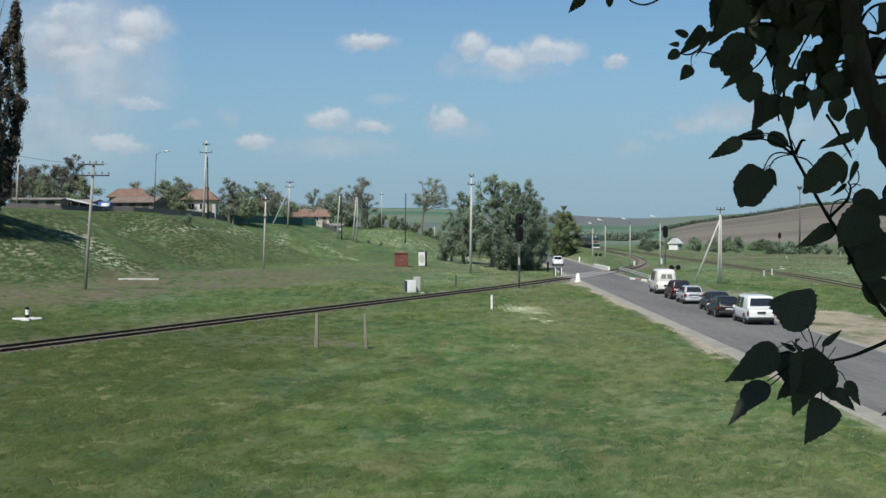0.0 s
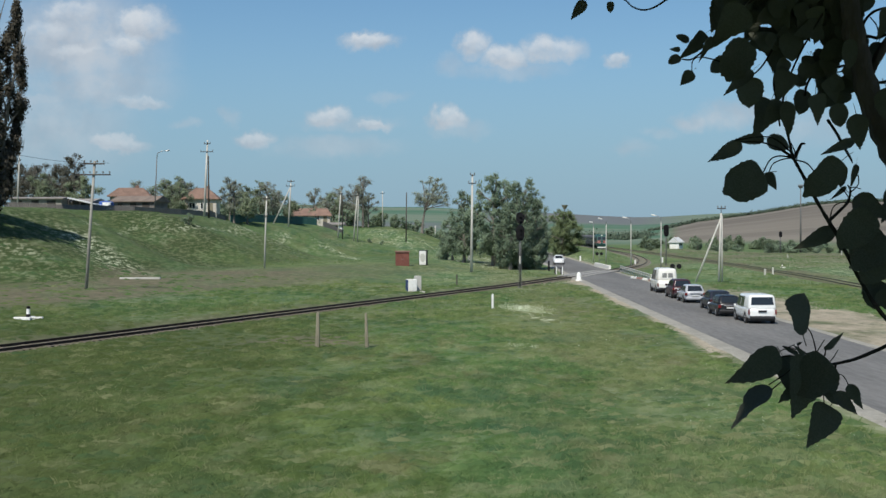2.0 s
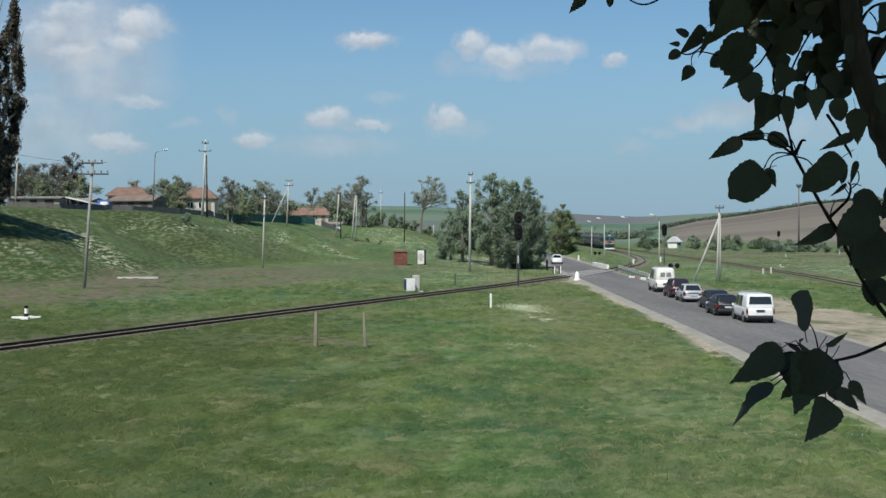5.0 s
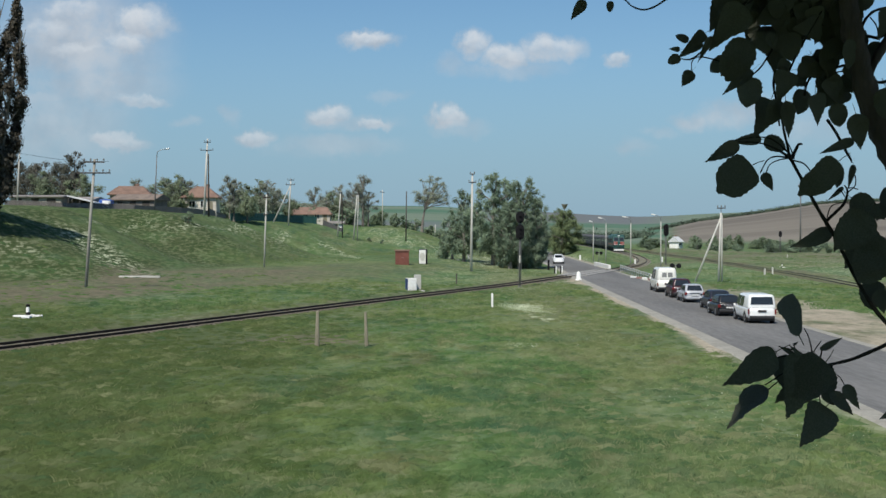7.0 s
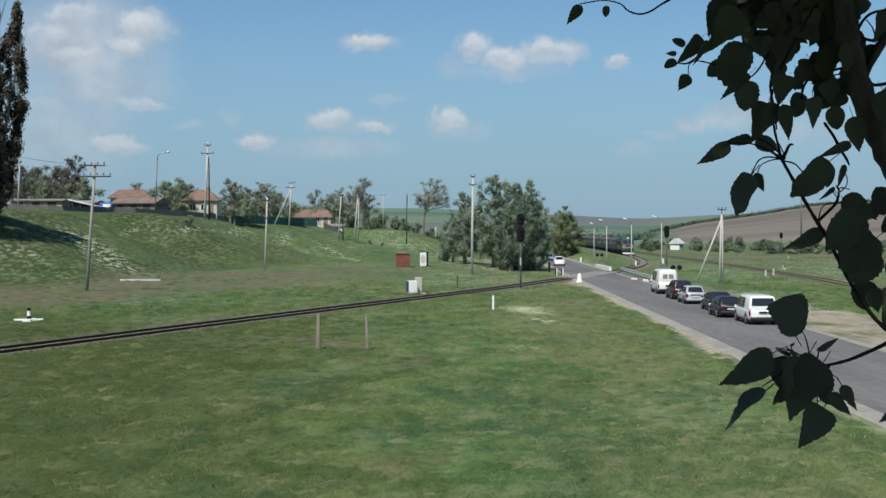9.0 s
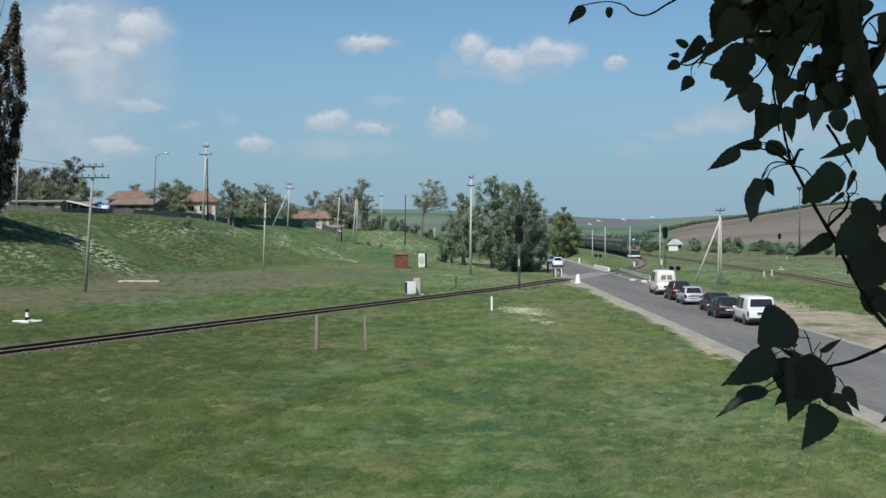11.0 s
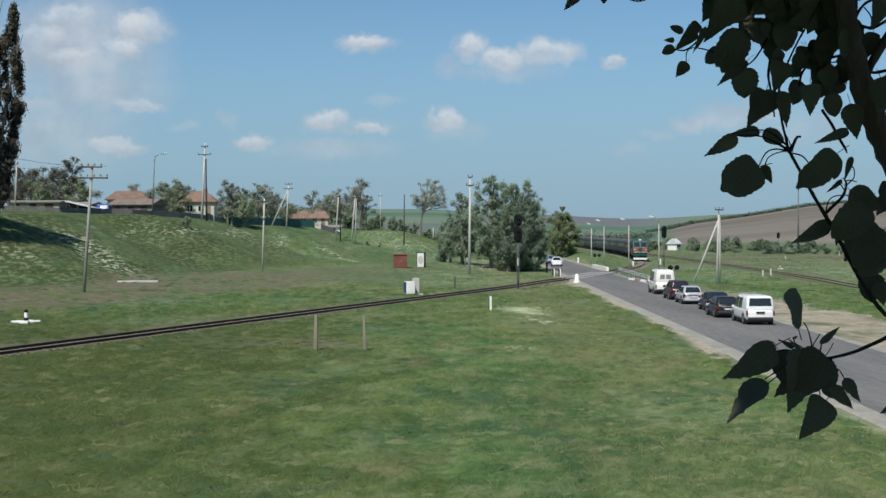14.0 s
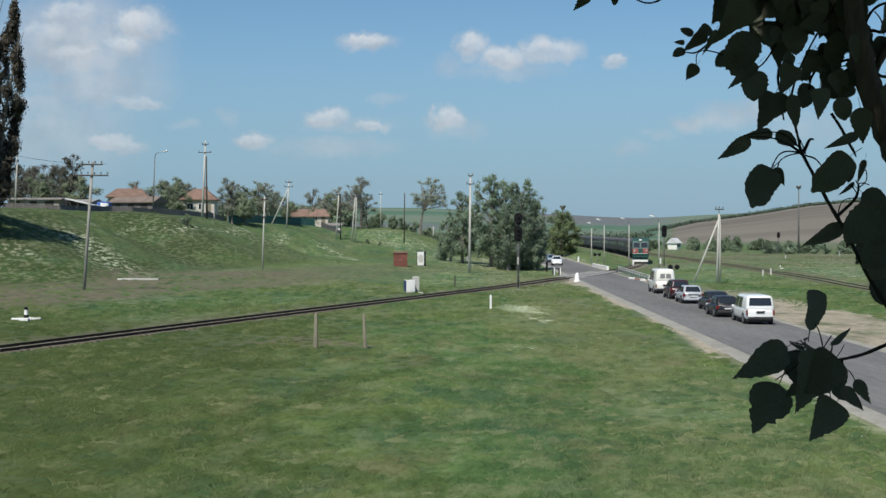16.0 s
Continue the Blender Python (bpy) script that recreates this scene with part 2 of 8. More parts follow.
def ground_material():
    """Meadow with worn earth, ripe seed heads and ploughed land, by the land-cover attributes of the ground sheet."""
    m = bpy.data.materials.new("meadow")
    m.use_nodes = True
    n = Nodes(m.node_tree)
    pos = n.put("ShaderNodeNewGeometry").outputs["Position"]
    cover = n.put("ShaderNodeAttribute")
    cover.attribute_name = "cover"
    rgb = n.put("ShaderNodeSeparateColor", (0, cover.outputs["Color"]))
    crop = n.put("ShaderNodeAttribute")
    crop.attribute_name = "crop"
    far = n.put("ShaderNodeSeparateColor", (0, crop.outputs["Color"]))
    grass, mid, fine, tiny = grass_colour(n, pos, 1.08)
    # dimness of bank and left meadow, put into the grass colour
    dim_grass = n.mix(n.ramp(fine, 0.35, 0.65), (0.030, 0.058, 0.018), (0.078, 0.098, 0.036))
    grass = n.mix(n.math("MULTIPLY", cover.outputs["Alpha"], n.math("ADD", n.ramp(mid, 0.35, 0.6), 0.35), clamp=True), grass, dim_grass)
    bloom = n.math("MULTIPLY", n.ramp(fine, 0.49, 0.60), rgb.outputs[1])
    grass = n.mix(bloom, grass, (0.50, 0.53, 0.37))
    earth = n.mix(n.ramp(fine, 0.35, 0.65), (0.105, 0.098, 0.062), (0.158, 0.142, 0.094))
    edge = n.math("MULTIPLY", rgb.outputs[0], n.math("ADD", n.ramp(mid, 0.28, 0.6, 0.0, 0.7), 0.42), clamp=True)
    land = n.mix(edge, grass, earth)
    sandy = n.mix(n.ramp(fine, 0.35, 0.65), (0.300, 0.262, 0.195), (0.42, 0.368, 0.280))
    bare = n.math("MULTIPLY", far.outputs[2], n.math("ADD", n.ramp(mid, 0.34, 0.56), 0.15), clamp=True)
    land = n.mix(bare, land, sandy)
    # far crops muted, and the far range greyed, by haze put into the colour
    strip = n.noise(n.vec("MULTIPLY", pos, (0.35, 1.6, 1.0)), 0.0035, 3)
    hazy_crops = n.mix(n.ramp(strip, 0.42, 0.58), (0.072, 0.146, 0.094), (0.150, 0.190, 0.138))
    hazy_crops = n.mix(far.outputs[1], hazy_crops, (0.135, 0.148, 0.150))
    land = n.mix(far.outputs[0], land, hazy_crops)
    furrow = n.noise(n.vec("MULTIPLY", pos, (0.0016, 0.013, 0.0)), 1.0, 5, 0.6)
    soil = n.mix(n.ramp(furrow, 0.35, 0.65), (0.126, 0.112, 0.094), (0.202, 0.182, 0.148))
    land = n.mix(rgb.outputs[2], land, soil)
    p = n.put("ShaderNodeBsdfPrincipled", ("Base Color", land), ("Roughness", 0.95), ("Specular IOR Level", 0.15))
    b = n.put("ShaderNodeBump", ("Height", n.math("ADD", fine, n.math("MULTIPLY", tiny, 0.15))), ("Strength", 0.8), ("Distance", 0.12))
    m.node_tree.links.new(b.outputs[0], p.inputs["Normal"])
    n.put("ShaderNodeOutputMaterial", (0, p.outputs[0]))
    return m


MEADOW = ground_material()
ASPHALT = mat("asphalt", (0.172, 0.168, 0.158), (0.120, 0.118, 0.112), rough=0.9, scale=0.25, fine=6.0, bump=0.2, vary=0, space="World", stretch=(1, 0.12, 1))
SAND = mat("sandy_verge", (0.335, 0.32, 0.272), (0.25, 0.238, 0.20), rough=0.97, scale=0.5, fine=5.0, bump=0.5, vary=0, space="World")
BALLAST = mat("weedy_ballast", (0.215, 0.195, 0.145), (0.130, 0.125, 0.080), rough=0.97, scale=1.5, fine=14.0, bump=0.8, vary=0, space="World")
GRASSY_BED = mat("overgrown_ballast", (0.135, 0.140, 0.075), (0.090, 0.098, 0.050), rough=0.97, scale=0.5, fine=6.0, bump=0.8, vary=0, space="World")
RAIL = mat("rusty_rail", (0.055, 0.040, 0.034), (0.035, 0.026, 0.022), rough=0.6, metal=0.5, scale=2, fine=30)
SLEEPER = mat("tarred_sleeper", (0.165, 0.140, 0.108), (0.095, 0.080, 0.062), rough=0.9, scale=2, fine=20, bump=0.4)
CONCRETE = mat("weathered_concrete", (0.54, 0.53, 0.48), (0.42, 0.41, 0.37), rough=0.9, scale=0.8, fine=12, bump=0.3)
DECK = mat("dusty_crossing_slabs", (0.34, 0.33, 0.305), (0.24, 0.235, 0.215), rough=0.95, scale=0.6, fine=9, bump=0.4)
POLE_GREY = mat("aged_pole_concrete", (0.33, 0.32, 0.285), (0.24, 0.23, 0.20), rough=0.9, scale=0.8, fine=12, bump=0.3)
DARK_WOOD = mat("creosoted_pole", (0.085, 0.075, 0.065), (0.05, 0.045, 0.04), rough=0.9, scale=1.0, fine=15, bump=0.3)
GREY_WOOD = mat("silvered_wood", (0.27, 0.245, 0.175), (0.165, 0.15, 0.105), rough=0.9, scale=1.5, fine=18, bump=0.3, stretch=(1, 1, 0.15))
WHITEWASH = mat("whitewash", (0.82, 0.82, 0.79), (0.70, 0.69, 0.64), rough=0.85, scale=1.5, fine=14, bump=0.2)
BLACK = mat("black_paint", (0.018, 0.018, 0.020), (0.010, 0.010, 0.011), rough=0.85, scale=3, fine=20, spec=0.08)
STEEL = mat("galvanised_steel", (0.42, 0.43, 0.43), (0.33, 0.34, 0.34), rough=0.45, metal=0.7, scale=2, fine=15)
RUST_RED = mat("rust_red_paint", (0.205, 0.075, 0.055), (0.145, 0.052, 0.038), rough=0.75, scale=1.2, fine=10, bump=0.2)
TERRACOTTA = mat("clay_roof_tiles", (0.244, 0.156, 0.116), (0.164, 0.107, 0.082), rough=0.9, scale=0.7, fine=6, bump=0.4)
NAVY = mat("navy_paint", (0.030, 0.060, 0.170), (0.022, 0.045, 0.130), rough=0.5, scale=2, fine=20)
GREY_ROOF = mat("fibre_cement_roof", (0.27, 0.25, 0.23), (0.19, 0.175, 0.16), rough=0.9, scale=0.8, fine=6, bump=0.4)
PLASTER = mat("limewashed_wall", (0.60, 0.56, 0.49), (0.47, 0.43, 0.36), rough=0.92, scale=0.6, fine=7, bump=0.2)
SHED_WALL = mat("grey_block_wall", (0.33, 0.30, 0.26), (0.23, 0.21, 0.18), rough=0.95, scale=0.6, fine=7, bump=0.3)
FENCE_GREEN = mat("green_fence_paint", (0.045, 0.135, 0.120), (0.030, 0.095, 0.085), rough=0.7, scale=0.8, fine=8)
FENCE_GREY = mat("weathered_fence_boards", (0.215, 0.198, 0.182), (0.140, 0.128, 0.118), rough=0.95, scale=0.7, fine=9)
BARK = mat("poplar_bark", (0.130, 0.106, 0.096), (0.070, 0.057, 0.052), rough=0.95, scale=5, fine=40, bump=0.8, stretch=(1, 1, 0.35))
TWIG = mat("dark_twig", (0.030, 0.026, 0.021), (0.018, 0.016, 0.013), rough=0.9, scale=20, fine=150, bump=0.3)
LEAF_NEAR = mat("poplar_leaf", (0.128, 0.132, 0.104), (0.088, 0.094, 0.072), rough=0.75, spec=0.1, scale=30, fine=160, bump=0.2, vary=0.25, through_light=0.16)
LEAF_DEEP = mat("acacia_foliage", (0.275, 0.352, 0.240), (0.165, 0.228, 0.155), rough=0.9, spec=0.12, scale=0.5, fine=4, bump=0, vary=0.3, through_light=0.38)
LEAF_GARDEN = mat("garden_tree_foliage", (0.265, 0.320, 0.205), (0.185, 0.235, 0.145), rough=0.8, scale=0.5, fine=4, bump=0, vary=0.3, through_light=0.45)
LEAF_DUN = mat("dun_thicket_foliage", (0.120, 0.124, 0.096), (0.078, 0.082, 0.064), rough=0.85, scale=0.5, fine=4, bump=0, vary=0.3, through_light=0.3)
LEAF_YOUNG = mat("spring_foliage", (0.190, 0.235, 0.120), (0.135, 0.178, 0.086), rough=0.9, spec=0.12, scale=0.5, fine=4, bump=0, vary=0.3, through_light=0.25)
LEAF_BROWN = mat("budding_twigs", (0.330, 0.365, 0.280), (0.245, 0.275, 0.205), rough=0.9, scale=0.5, fine=4, bump=0, vary=0.3, through_light=0.4)
LEAF_POPLAR = mat("pyramid_poplar_foliage", (0.125, 0.112, 0.084), (0.074, 0.068, 0.052), rough=0.85, scale=0.5, fine=4, bump=0, vary=0.3, through_light=0.2)
LEAF_BLUE = mat("silvery_shrub_foliage", (0.235, 0.300, 0.195), (0.170, 0.225, 0.140), rough=0.95, spec=0.1, scale=0.3, fine=3, bump=0, vary=0.15, through_light=0.4)
LEAF_WOOD = mat("far_wood_foliage", (0.085, 0.120, 0.080), (0.060, 0.088, 0.060), rough=0.95, scale=0.05, fine=0.5, bump=0, vary=0.2)
BLADE = blade_material()
FAR_BARK = mat("grey_bark", (0.220, 0.198, 0.168), (0.145, 0.130, 0.110), rough=0.95, scale=1.5, fine=10, bump=0.4)
BLOSSOM = mat("white_meadow_flowers", (0.58, 0.63, 0.47), (0.46, 0.52, 0.34), rough=0.9, scale=1, fine=8, bump=0, vary=0.2)
TYRE = mat("tyre_rubber", (0.022, 0.022, 0.023), rough=0.85)
ALLOY = mat("wheel_rim", (0.42, 0.42, 0.43), rough=0.4, metal=0.6)
GLASS = glass("dark_window_glass")
GLASS_PALE = glass("pale_window_glass", (0.20, 0.20, 0.185))
TAIL = paint("red_tail_lamp", (0.16, 0.012, 0.012), 0.25)
LAMP_CLEAR = paint("clear_headlamp", (0.75, 0.76, 0.78), 0.1)
PLATE = mat("plate_white", (0.72, 0.72, 0.70), rough=0.5, vary=0)
PLASTIC = mat("black_bumper_plastic", (0.03, 0.03, 0.032), rough=0.6)
LOCO_GREEN = mat("locomotive_green", (0.018, 0.078, 0.068), (0.013, 0.058, 0.050), rough=0.5, scale=0.7, fine=8)
LOCO_RED = mat("locomotive_red", (0.34, 0.085, 0.070), (0.26, 0.066, 0.056), rough=0.5, scale=0.7, fine=8)
COACH_GREY = mat("grimy_coach_paint", (0.044, 0.040, 0.044), (0.028, 0.026, 0.030), rough=0.6, scale=0.4, fine=5, bump=0.05)
COACH_ROOF = mat("sooty_roof", (0.10, 0.098, 0.104), (0.062, 0.060, 0.066), rough=0.8, scale=0.4, fine=5)
UNDER = mat("oily_running_gear", (0.028, 0.026, 0.025), rough=0.8)


# ---- mesh helpers ----
def part(name, bm, material, parent=None, label="", smooth=False):
    """Links a bmesh as one mesh object under a thing or a part."""
    me = bpy.data.meshes.new(name)
    bm.to_mesh(me)
    bm.free()
    me.materials.append(material)
    if smooth:
        me.polygons.foreach_set("use_smooth", [True] * len(me.polygons))
    ob = new(name, me)
    if parent:
        ob.parent = parent
    return tagged(ob, label) if label else ob


def share(name, me, parent, m):
    """One more object on a mesh that exists."""
    ob = new(name, me)
    ob.parent, ob.matrix_basis = parent, m
    return ob


def thing(name, label, category, group="", at=(0, 0, 0), turn=0.0, kind=""):
    ob = new(name)
    ob.empty_display_size = 0.3
    ob.matrix_basis = pose(*at, 0, 0, turn)
    return tagged(ob, label, category, group, kind)


def box(bm, x0, x1, y0, y1, z0, z1, bevel=0.0, top=1.0):
    """A box, narrowing to top at its upper end, with rounded edges."""
    m = Matrix.Translation(((x0 + x1) / 2, (y0 + y1) / 2, (z0 + z1) / 2)) @ Matrix.Diagonal((x1 - x0, y1 - y0, z1 - z0, 1))
    vs = bmesh.ops.create_cube(bm, size=1.0, matrix=m)["verts"]
    if top != 1.0:
        for v in vs:
            if v.co.z > (z0 + z1) / 2:
                v.co.x = (x0 + x1) / 2 + (v.co.x - (x0 + x1) / 2) * top
                v.co.y = (y0 + y1) / 2 + (v.co.y - (y0 + y1) / 2) * top
    if bevel:
        es = list({e for v in vs for e in v.link_edges})
        bmesh.ops.bevel(bm, geom=es, offset=bevel, segments=2, affect="EDGES", profile=0.5)
    return bm


def tube(bm, points, radii, sides=8):
    """A tapered tube along points."""
    rings = []
    for i, p in enumerate(points):
        p = Vector(p)
        a, b = Vector(points[max(i - 1, 0)]), Vector(points[min(i + 1, len(points) - 1)])
        d = (b - a).normalized()
        s = d.cross(Vector((0.31, 0.95, 0.05))).normalized() if abs(d.dot(Vector((0.31, 0.95, 0.05)))) < 0.98 else d.cross(Vector((1, 0, 0))).normalized()
        w = d.cross(s)
        rings.append([bm.verts.new(p + (s * math.cos(k * math.tau / sides) + w * math.sin(k * math.tau / sides)) * radii[i]) for k in range(sides)])
    for r, q in zip(rings, rings[1:]):
        for k in range(sides):
            bm.faces.new((r[k], r[(k + 1) % sides], q[(k + 1) % sides], q[k]))
    bm.faces.new(rings[0][::-1])
    bm.faces.new(rings[-1])
    return bm


def prism(bm, outline, x0, x1, bevel=0.0, axis="x"):
    """An outline in the (y, z) plane drawn out from x0 to x1."""
    if axis == "x":
        a, b = ([bm.verts.new((x, p, q)) for p, q in outline] for x in (x0, x1))
    else:
        a, b = ([bm.verts.new((p, y, q)) for p, q in outline] for y in (x0, x1))
    fs = [bm.faces.new(a), bm.faces.new(b[::-1])]
    for i in range(len(a)):
        j = (i + 1) % len(a)
        fs.append(bm.faces.new((a[j], a[i], b[i], b[j])))
    bmesh.ops.recalc_face_normals(bm, faces=fs)
    if bevel:
        es = [e for e in fs[0].edges] + [e for e in fs[1].edges]
        bmesh.ops.bevel(bm, geom=es, offset=bevel, segments=2, affect="EDGES", profile=0.5)
    return bm


def mesh_of(name, verts, faces, material, smooth=False, normals=None):
    """A mesh from lists. normals: soft shading normals, one a vertex, for foliage."""
    me = bpy.data.meshes.new(name)
    me.from_pydata(verts, [], faces)
    me.materials.append(material)
    if smooth or normals is not None:
        me.polygons.foreach_set("use_smooth", [True] * len(me.polygons))
    if normals is not None:
        me.normals_split_custom_set_from_vertices(normals)
    return me


# ---- land ----
def ss(v, a, b):
    """Smooth step from 0 at a to 1 at b."""
    t = np.clip((np.asarray(v, float) - a) / (b - a), 0.0, 1.0)
    return t * t * (3 - 2 * t)


TRACK = [(-70.0, -50.0), (-43.8, 13.0), (-23.0, 63.0), (-12.6, 88.0), (16.6, 157.8), (29.0, 194.0), (36.8, 226.0), (42.3, 262.0), (46.3, 304.0), (48.6, 345.0),
         (50.5, 383.0), (53.4, 440.0), (56.0, 520.0), (56.0, 610.0), (52.5, 700.0), (46.0, 790.0), (36.0, 880.0)]
SIDING = [(38.0, 20.0), (44.8, 123.0), (50.6, 215.0), (54.2, 306.0), (57.4, 400.0), (60.6, 500.0), (61.0, 610.0), (57.8, 700.0), (51.2, 790.0)]


def road_x(y):
    """The middle of the road at y."""
    return 18.25 + 0.0235 * (y - 60.0)


def height(x, y):
    """The lie of the land."""
    x, y = np.asarray(x, float), np.asarray(y, float)
    r = np.hypot(x, y)
    # the mound from which the view is taken
    z = 4.3 * (1 - ss(r, 2.5, 19.0))
    # shelf and bank beyond the railway, with the village on top
    d = (x + 23.0) * -0.923 + (y - 63.0) * 0.3845
    z = z + 1.15 * ss(d, 5.0, 34.0)
    d2, s2 = (x + 37.0) * -0.985 + (y - 121.0) * 0.173, (x + 37.0) * 0.173 + (y - 121.0) * 0.985
    crest = 7.7 - 1.3 * ss(s2, 55.0, 130.0) - 5.4 * ss(s2, 145.0, 330.0)
    z = z + crest * ss(d2 + 2.5 * np.sin(s2 * 0.11) + 1.5 * np.sin(s2 * 0.23 + 1), -3.0, 21.0)
    z = z + 0.022 * np.clip(d2 - 18, 0, 160)
    # low rise where the bank runs out
    z = z + 4.3 * np.exp(-((x + 8.0) / 9.5) ** 2 - ((y - 290.0) / 27.0) ** 2)
    # ploughed hill, and the far range
    u = x / np.maximum(y, 1.0)
    front = ss(y, 100.0, 300.0)
    hill = np.interp(u, [0.02, 0.10, 0.15, 0.182, 0.209, 0.255, 0.302, 0.345, 0.45], [0.0, 1.5, 4.0, 8.0, 14.5, 21.0, 29.0, 32.5, 33.0])
    z = z + front * hill * ss(r, 480.0, 1150.0) * (1 - 0.55 * ss(r, 1250.0, 1900.0))
    far = 48.0 + 8.0 * np.sin(u * 9.0 + 2.6) + 3.0 * np.sin(u * 31.0)
    far = far + 13.0 * (1 - ss(u, -0.03, 0.06))
    z = z + far * ss(r, 1500.0, 3300.0)
    z = z - 2.0 * ss(r, 300, 480) * front
    # small unevenness of the meadow
    z = z + 0.10 * np.sin(x * 0.31 + 0.7 * np.sin(y * 0.17)) * np.sin(y * 0.23 + 1.1) * ss(r, 20.0, 30.0)
    # level beds for road and railway
    on_road = (1 - ss(np.abs(x - road_x(y)), 5.2, 9.0)) * (1 - ss(y, 420.0, 460.0)) * ss(y, 18.0, 30.0)
    z = z * (1 - on_road)
    for line in (TRACK, SIDING):
        off = np.full(np.shape(x), 1e9)
        for (ax, ay), (bx, by) in zip(line, line[1:]):
            t = np.clip(((x - ax) * (bx - ax) + (y - ay) * (by - ay)) / ((bx - ax) ** 2 + (by - ay) ** 2), 0, 1)
            off = np.minimum(off, np.hypot(x - ax - t * (bx - ax), y - ay - t * (by - ay)))
        z = z * ss(off, 2.6, 6.5) - 0.20 * (1 - ss(off, 1.9, 3.2))
    return z


def G(x, y):
    return float(height(x, y))


# flower drifts and trails on the bank
BANK_FLOWERS = [(-44.0, 143.8), (-41.4, 140.5), (-37.8, 137.0), (-33.3, 129.8)]
BANK_FLOWERS_2 = [(-43.9, 121.2), (-41.8, 122.8)]
BANK_TRAIL = [(-43.6, 148.2), (-43.8, 171.8), (-38.3, 177.8), (-34.5, 193.2), (-29.7, 229.2)]
BANK_TRAIL_2 = [(-24.2, 232.2), (-19.6, 229.2), (-13.6, 203.5)]
RISE_FLOWERS = [(-15.2, 287.5), (-6.8, 271.8), (0.7, 234.2), (8.9, 189.5)]
RISE_FLOWERS_2 = [(-12.0, 275.5), (-2.7, 243.0), (5.6, 183.8)]


def build_ground():
    """One sheet out to the horizon, finer ahead than behind."""
    ahead = np.concatenate([np.linspace(-30, -21.5, 20, endpoint=False), np.linspace(-21.5, 21.5, 420), np.linspace(21.8, 30, 20)])
    behind = np.linspace(32, 328, 60)
    ang = np.radians(np.concatenate([ahead, behind]))
    rad = np.concatenate([np.linspace(0.6, 24, 22), np.geomspace(25, 480, 330), np.geomspace(490, 4600, 90)])
    A, R = np.meshgrid(ang, rad)
    X, Y = R * np.sin(A), R * np.cos(A)
    Z = height(X, Y)
    n, m = A.shape
    verts = np.stack([X, Y, Z], -1).reshape(-1, 3)
    i, j = np.meshgrid(np.arange(n - 1), np.arange(m), indexing="ij")
    k = (j + 1) % m
    quads = np.stack([i * m + j, (i + 1) * m + j, (i + 1) * m + k, i * m + k], -1).reshape(-1, 4)
    me = mesh_of("ground", verts.tolist(), quads[:, ::-1].tolist() + [list(range(m))[::-1]], MEADOW, smooth=True)
    # land cover: worn earth, bloom, plough
    d = (X + 23.0) * -0.923 + (Y - 63.0) * 0.3845
    d2 = (X + 37.0) * -0.985 + (Y - 121.0) * 0.173
    s2 = (X + 37.0) * 0.173 + (Y - 121.0) * 0.985
    wob = np.sin(X * 0.21 + Y * 0.13) + np.sin(Y * 0.31 - X * 0.07)
    path = ss(d, 14, 20) * (1 - ss(d - 0.45 * np.clip(-X - 22, 0, 30), 30, 37)) * (0.85 + 0.08 * wob) * (1 - ss(d2 + wob, -3, 1)) * (1 - ss(Y, 150, 220)) * (0.35 + 0.65 * ss(-X, 4, 26))
    worn = 0.85 * (1 - ss(np.hypot((X + 7.2) / 5, (Y - 66) / 5.5), 0.3, 1.1)) + 0.35 * (1 - ss(np.hypot((X + 1.5) / 6, (Y - 88) / 10), 0.3, 1.2))
    rail = np.minimum(np.abs(d), 60)
    worn = worn + 0.5 * (1 - ss(rail, 2.0, 4.5)) + 0.35 * ss(X, 5, 9) * (1 - ss(X, 13, 15)) * ss(Y, 60, 80) * (1 - ss(Y, 120, 150)) * (0.5 + 0.3 * wob)
    worn = worn + 0.8 * ss(X - road_x(Y), 3.5, 4.5) * (1 - ss(X - road_x(Y) + 1.2 * wob, 8.0, 11.0)) * (1 - ss(Y, 112, 140))
    worn = worn + 0.45 * ss(X, 40, 60) * ss(Y, 190, 260) * (1 - ss(Y, 330, 420)) * (0.6 + 0.3 * wob)
    sand = 0.74 * ss(X - road_x(Y), 3.6, 4.4) * (1 - ss(X - road_x(Y) + 1.2 * wob - 0.012 * (110 - Y), 9.6, 12.8)) * (1 - ss(Y, 110, 134))
    sand = sand + 0.5 * ss(X - road_x(Y), 7.0, 8.0) * (1 - ss(X - road_x(Y), 8.5, 11.0)) * (1 - ss(np.abs(wob), 0.2, 0.7)) * (1 - ss(Y, 100, 130))
    edge = road_x(Y) - X
    sand = sand + ss(edge, 3.5, 4.0) * (1 - ss(edge + 0.3 * wob, 4.4, 5.3)) * ss(Y, 22, 62) * (1 - ss(Y, 150, 170)) * 0.9
    sand = sand + (1 - ss(np.hypot((X - 15.6) / 2.2, (Y - 142) / 13), 0.4, 1.1)) * 0.9
    # foot path along the bank with flowers beside it
    trail = np.abs(d2 - 11.5 + 0.10 * np.clip(s2 - 50, 0, 110))
    # browner to the left, part of the dimming put into the colour
    worn = worn + 0.12 * ss(-X, 6, 22) * (1 - ss(Y, 60, 75)) * (0.6 + 0.3 * wob)
    lane = X - np.interp(Y, [20, 123, 215, 306], [38, 44.8, 50.6, 54.2])
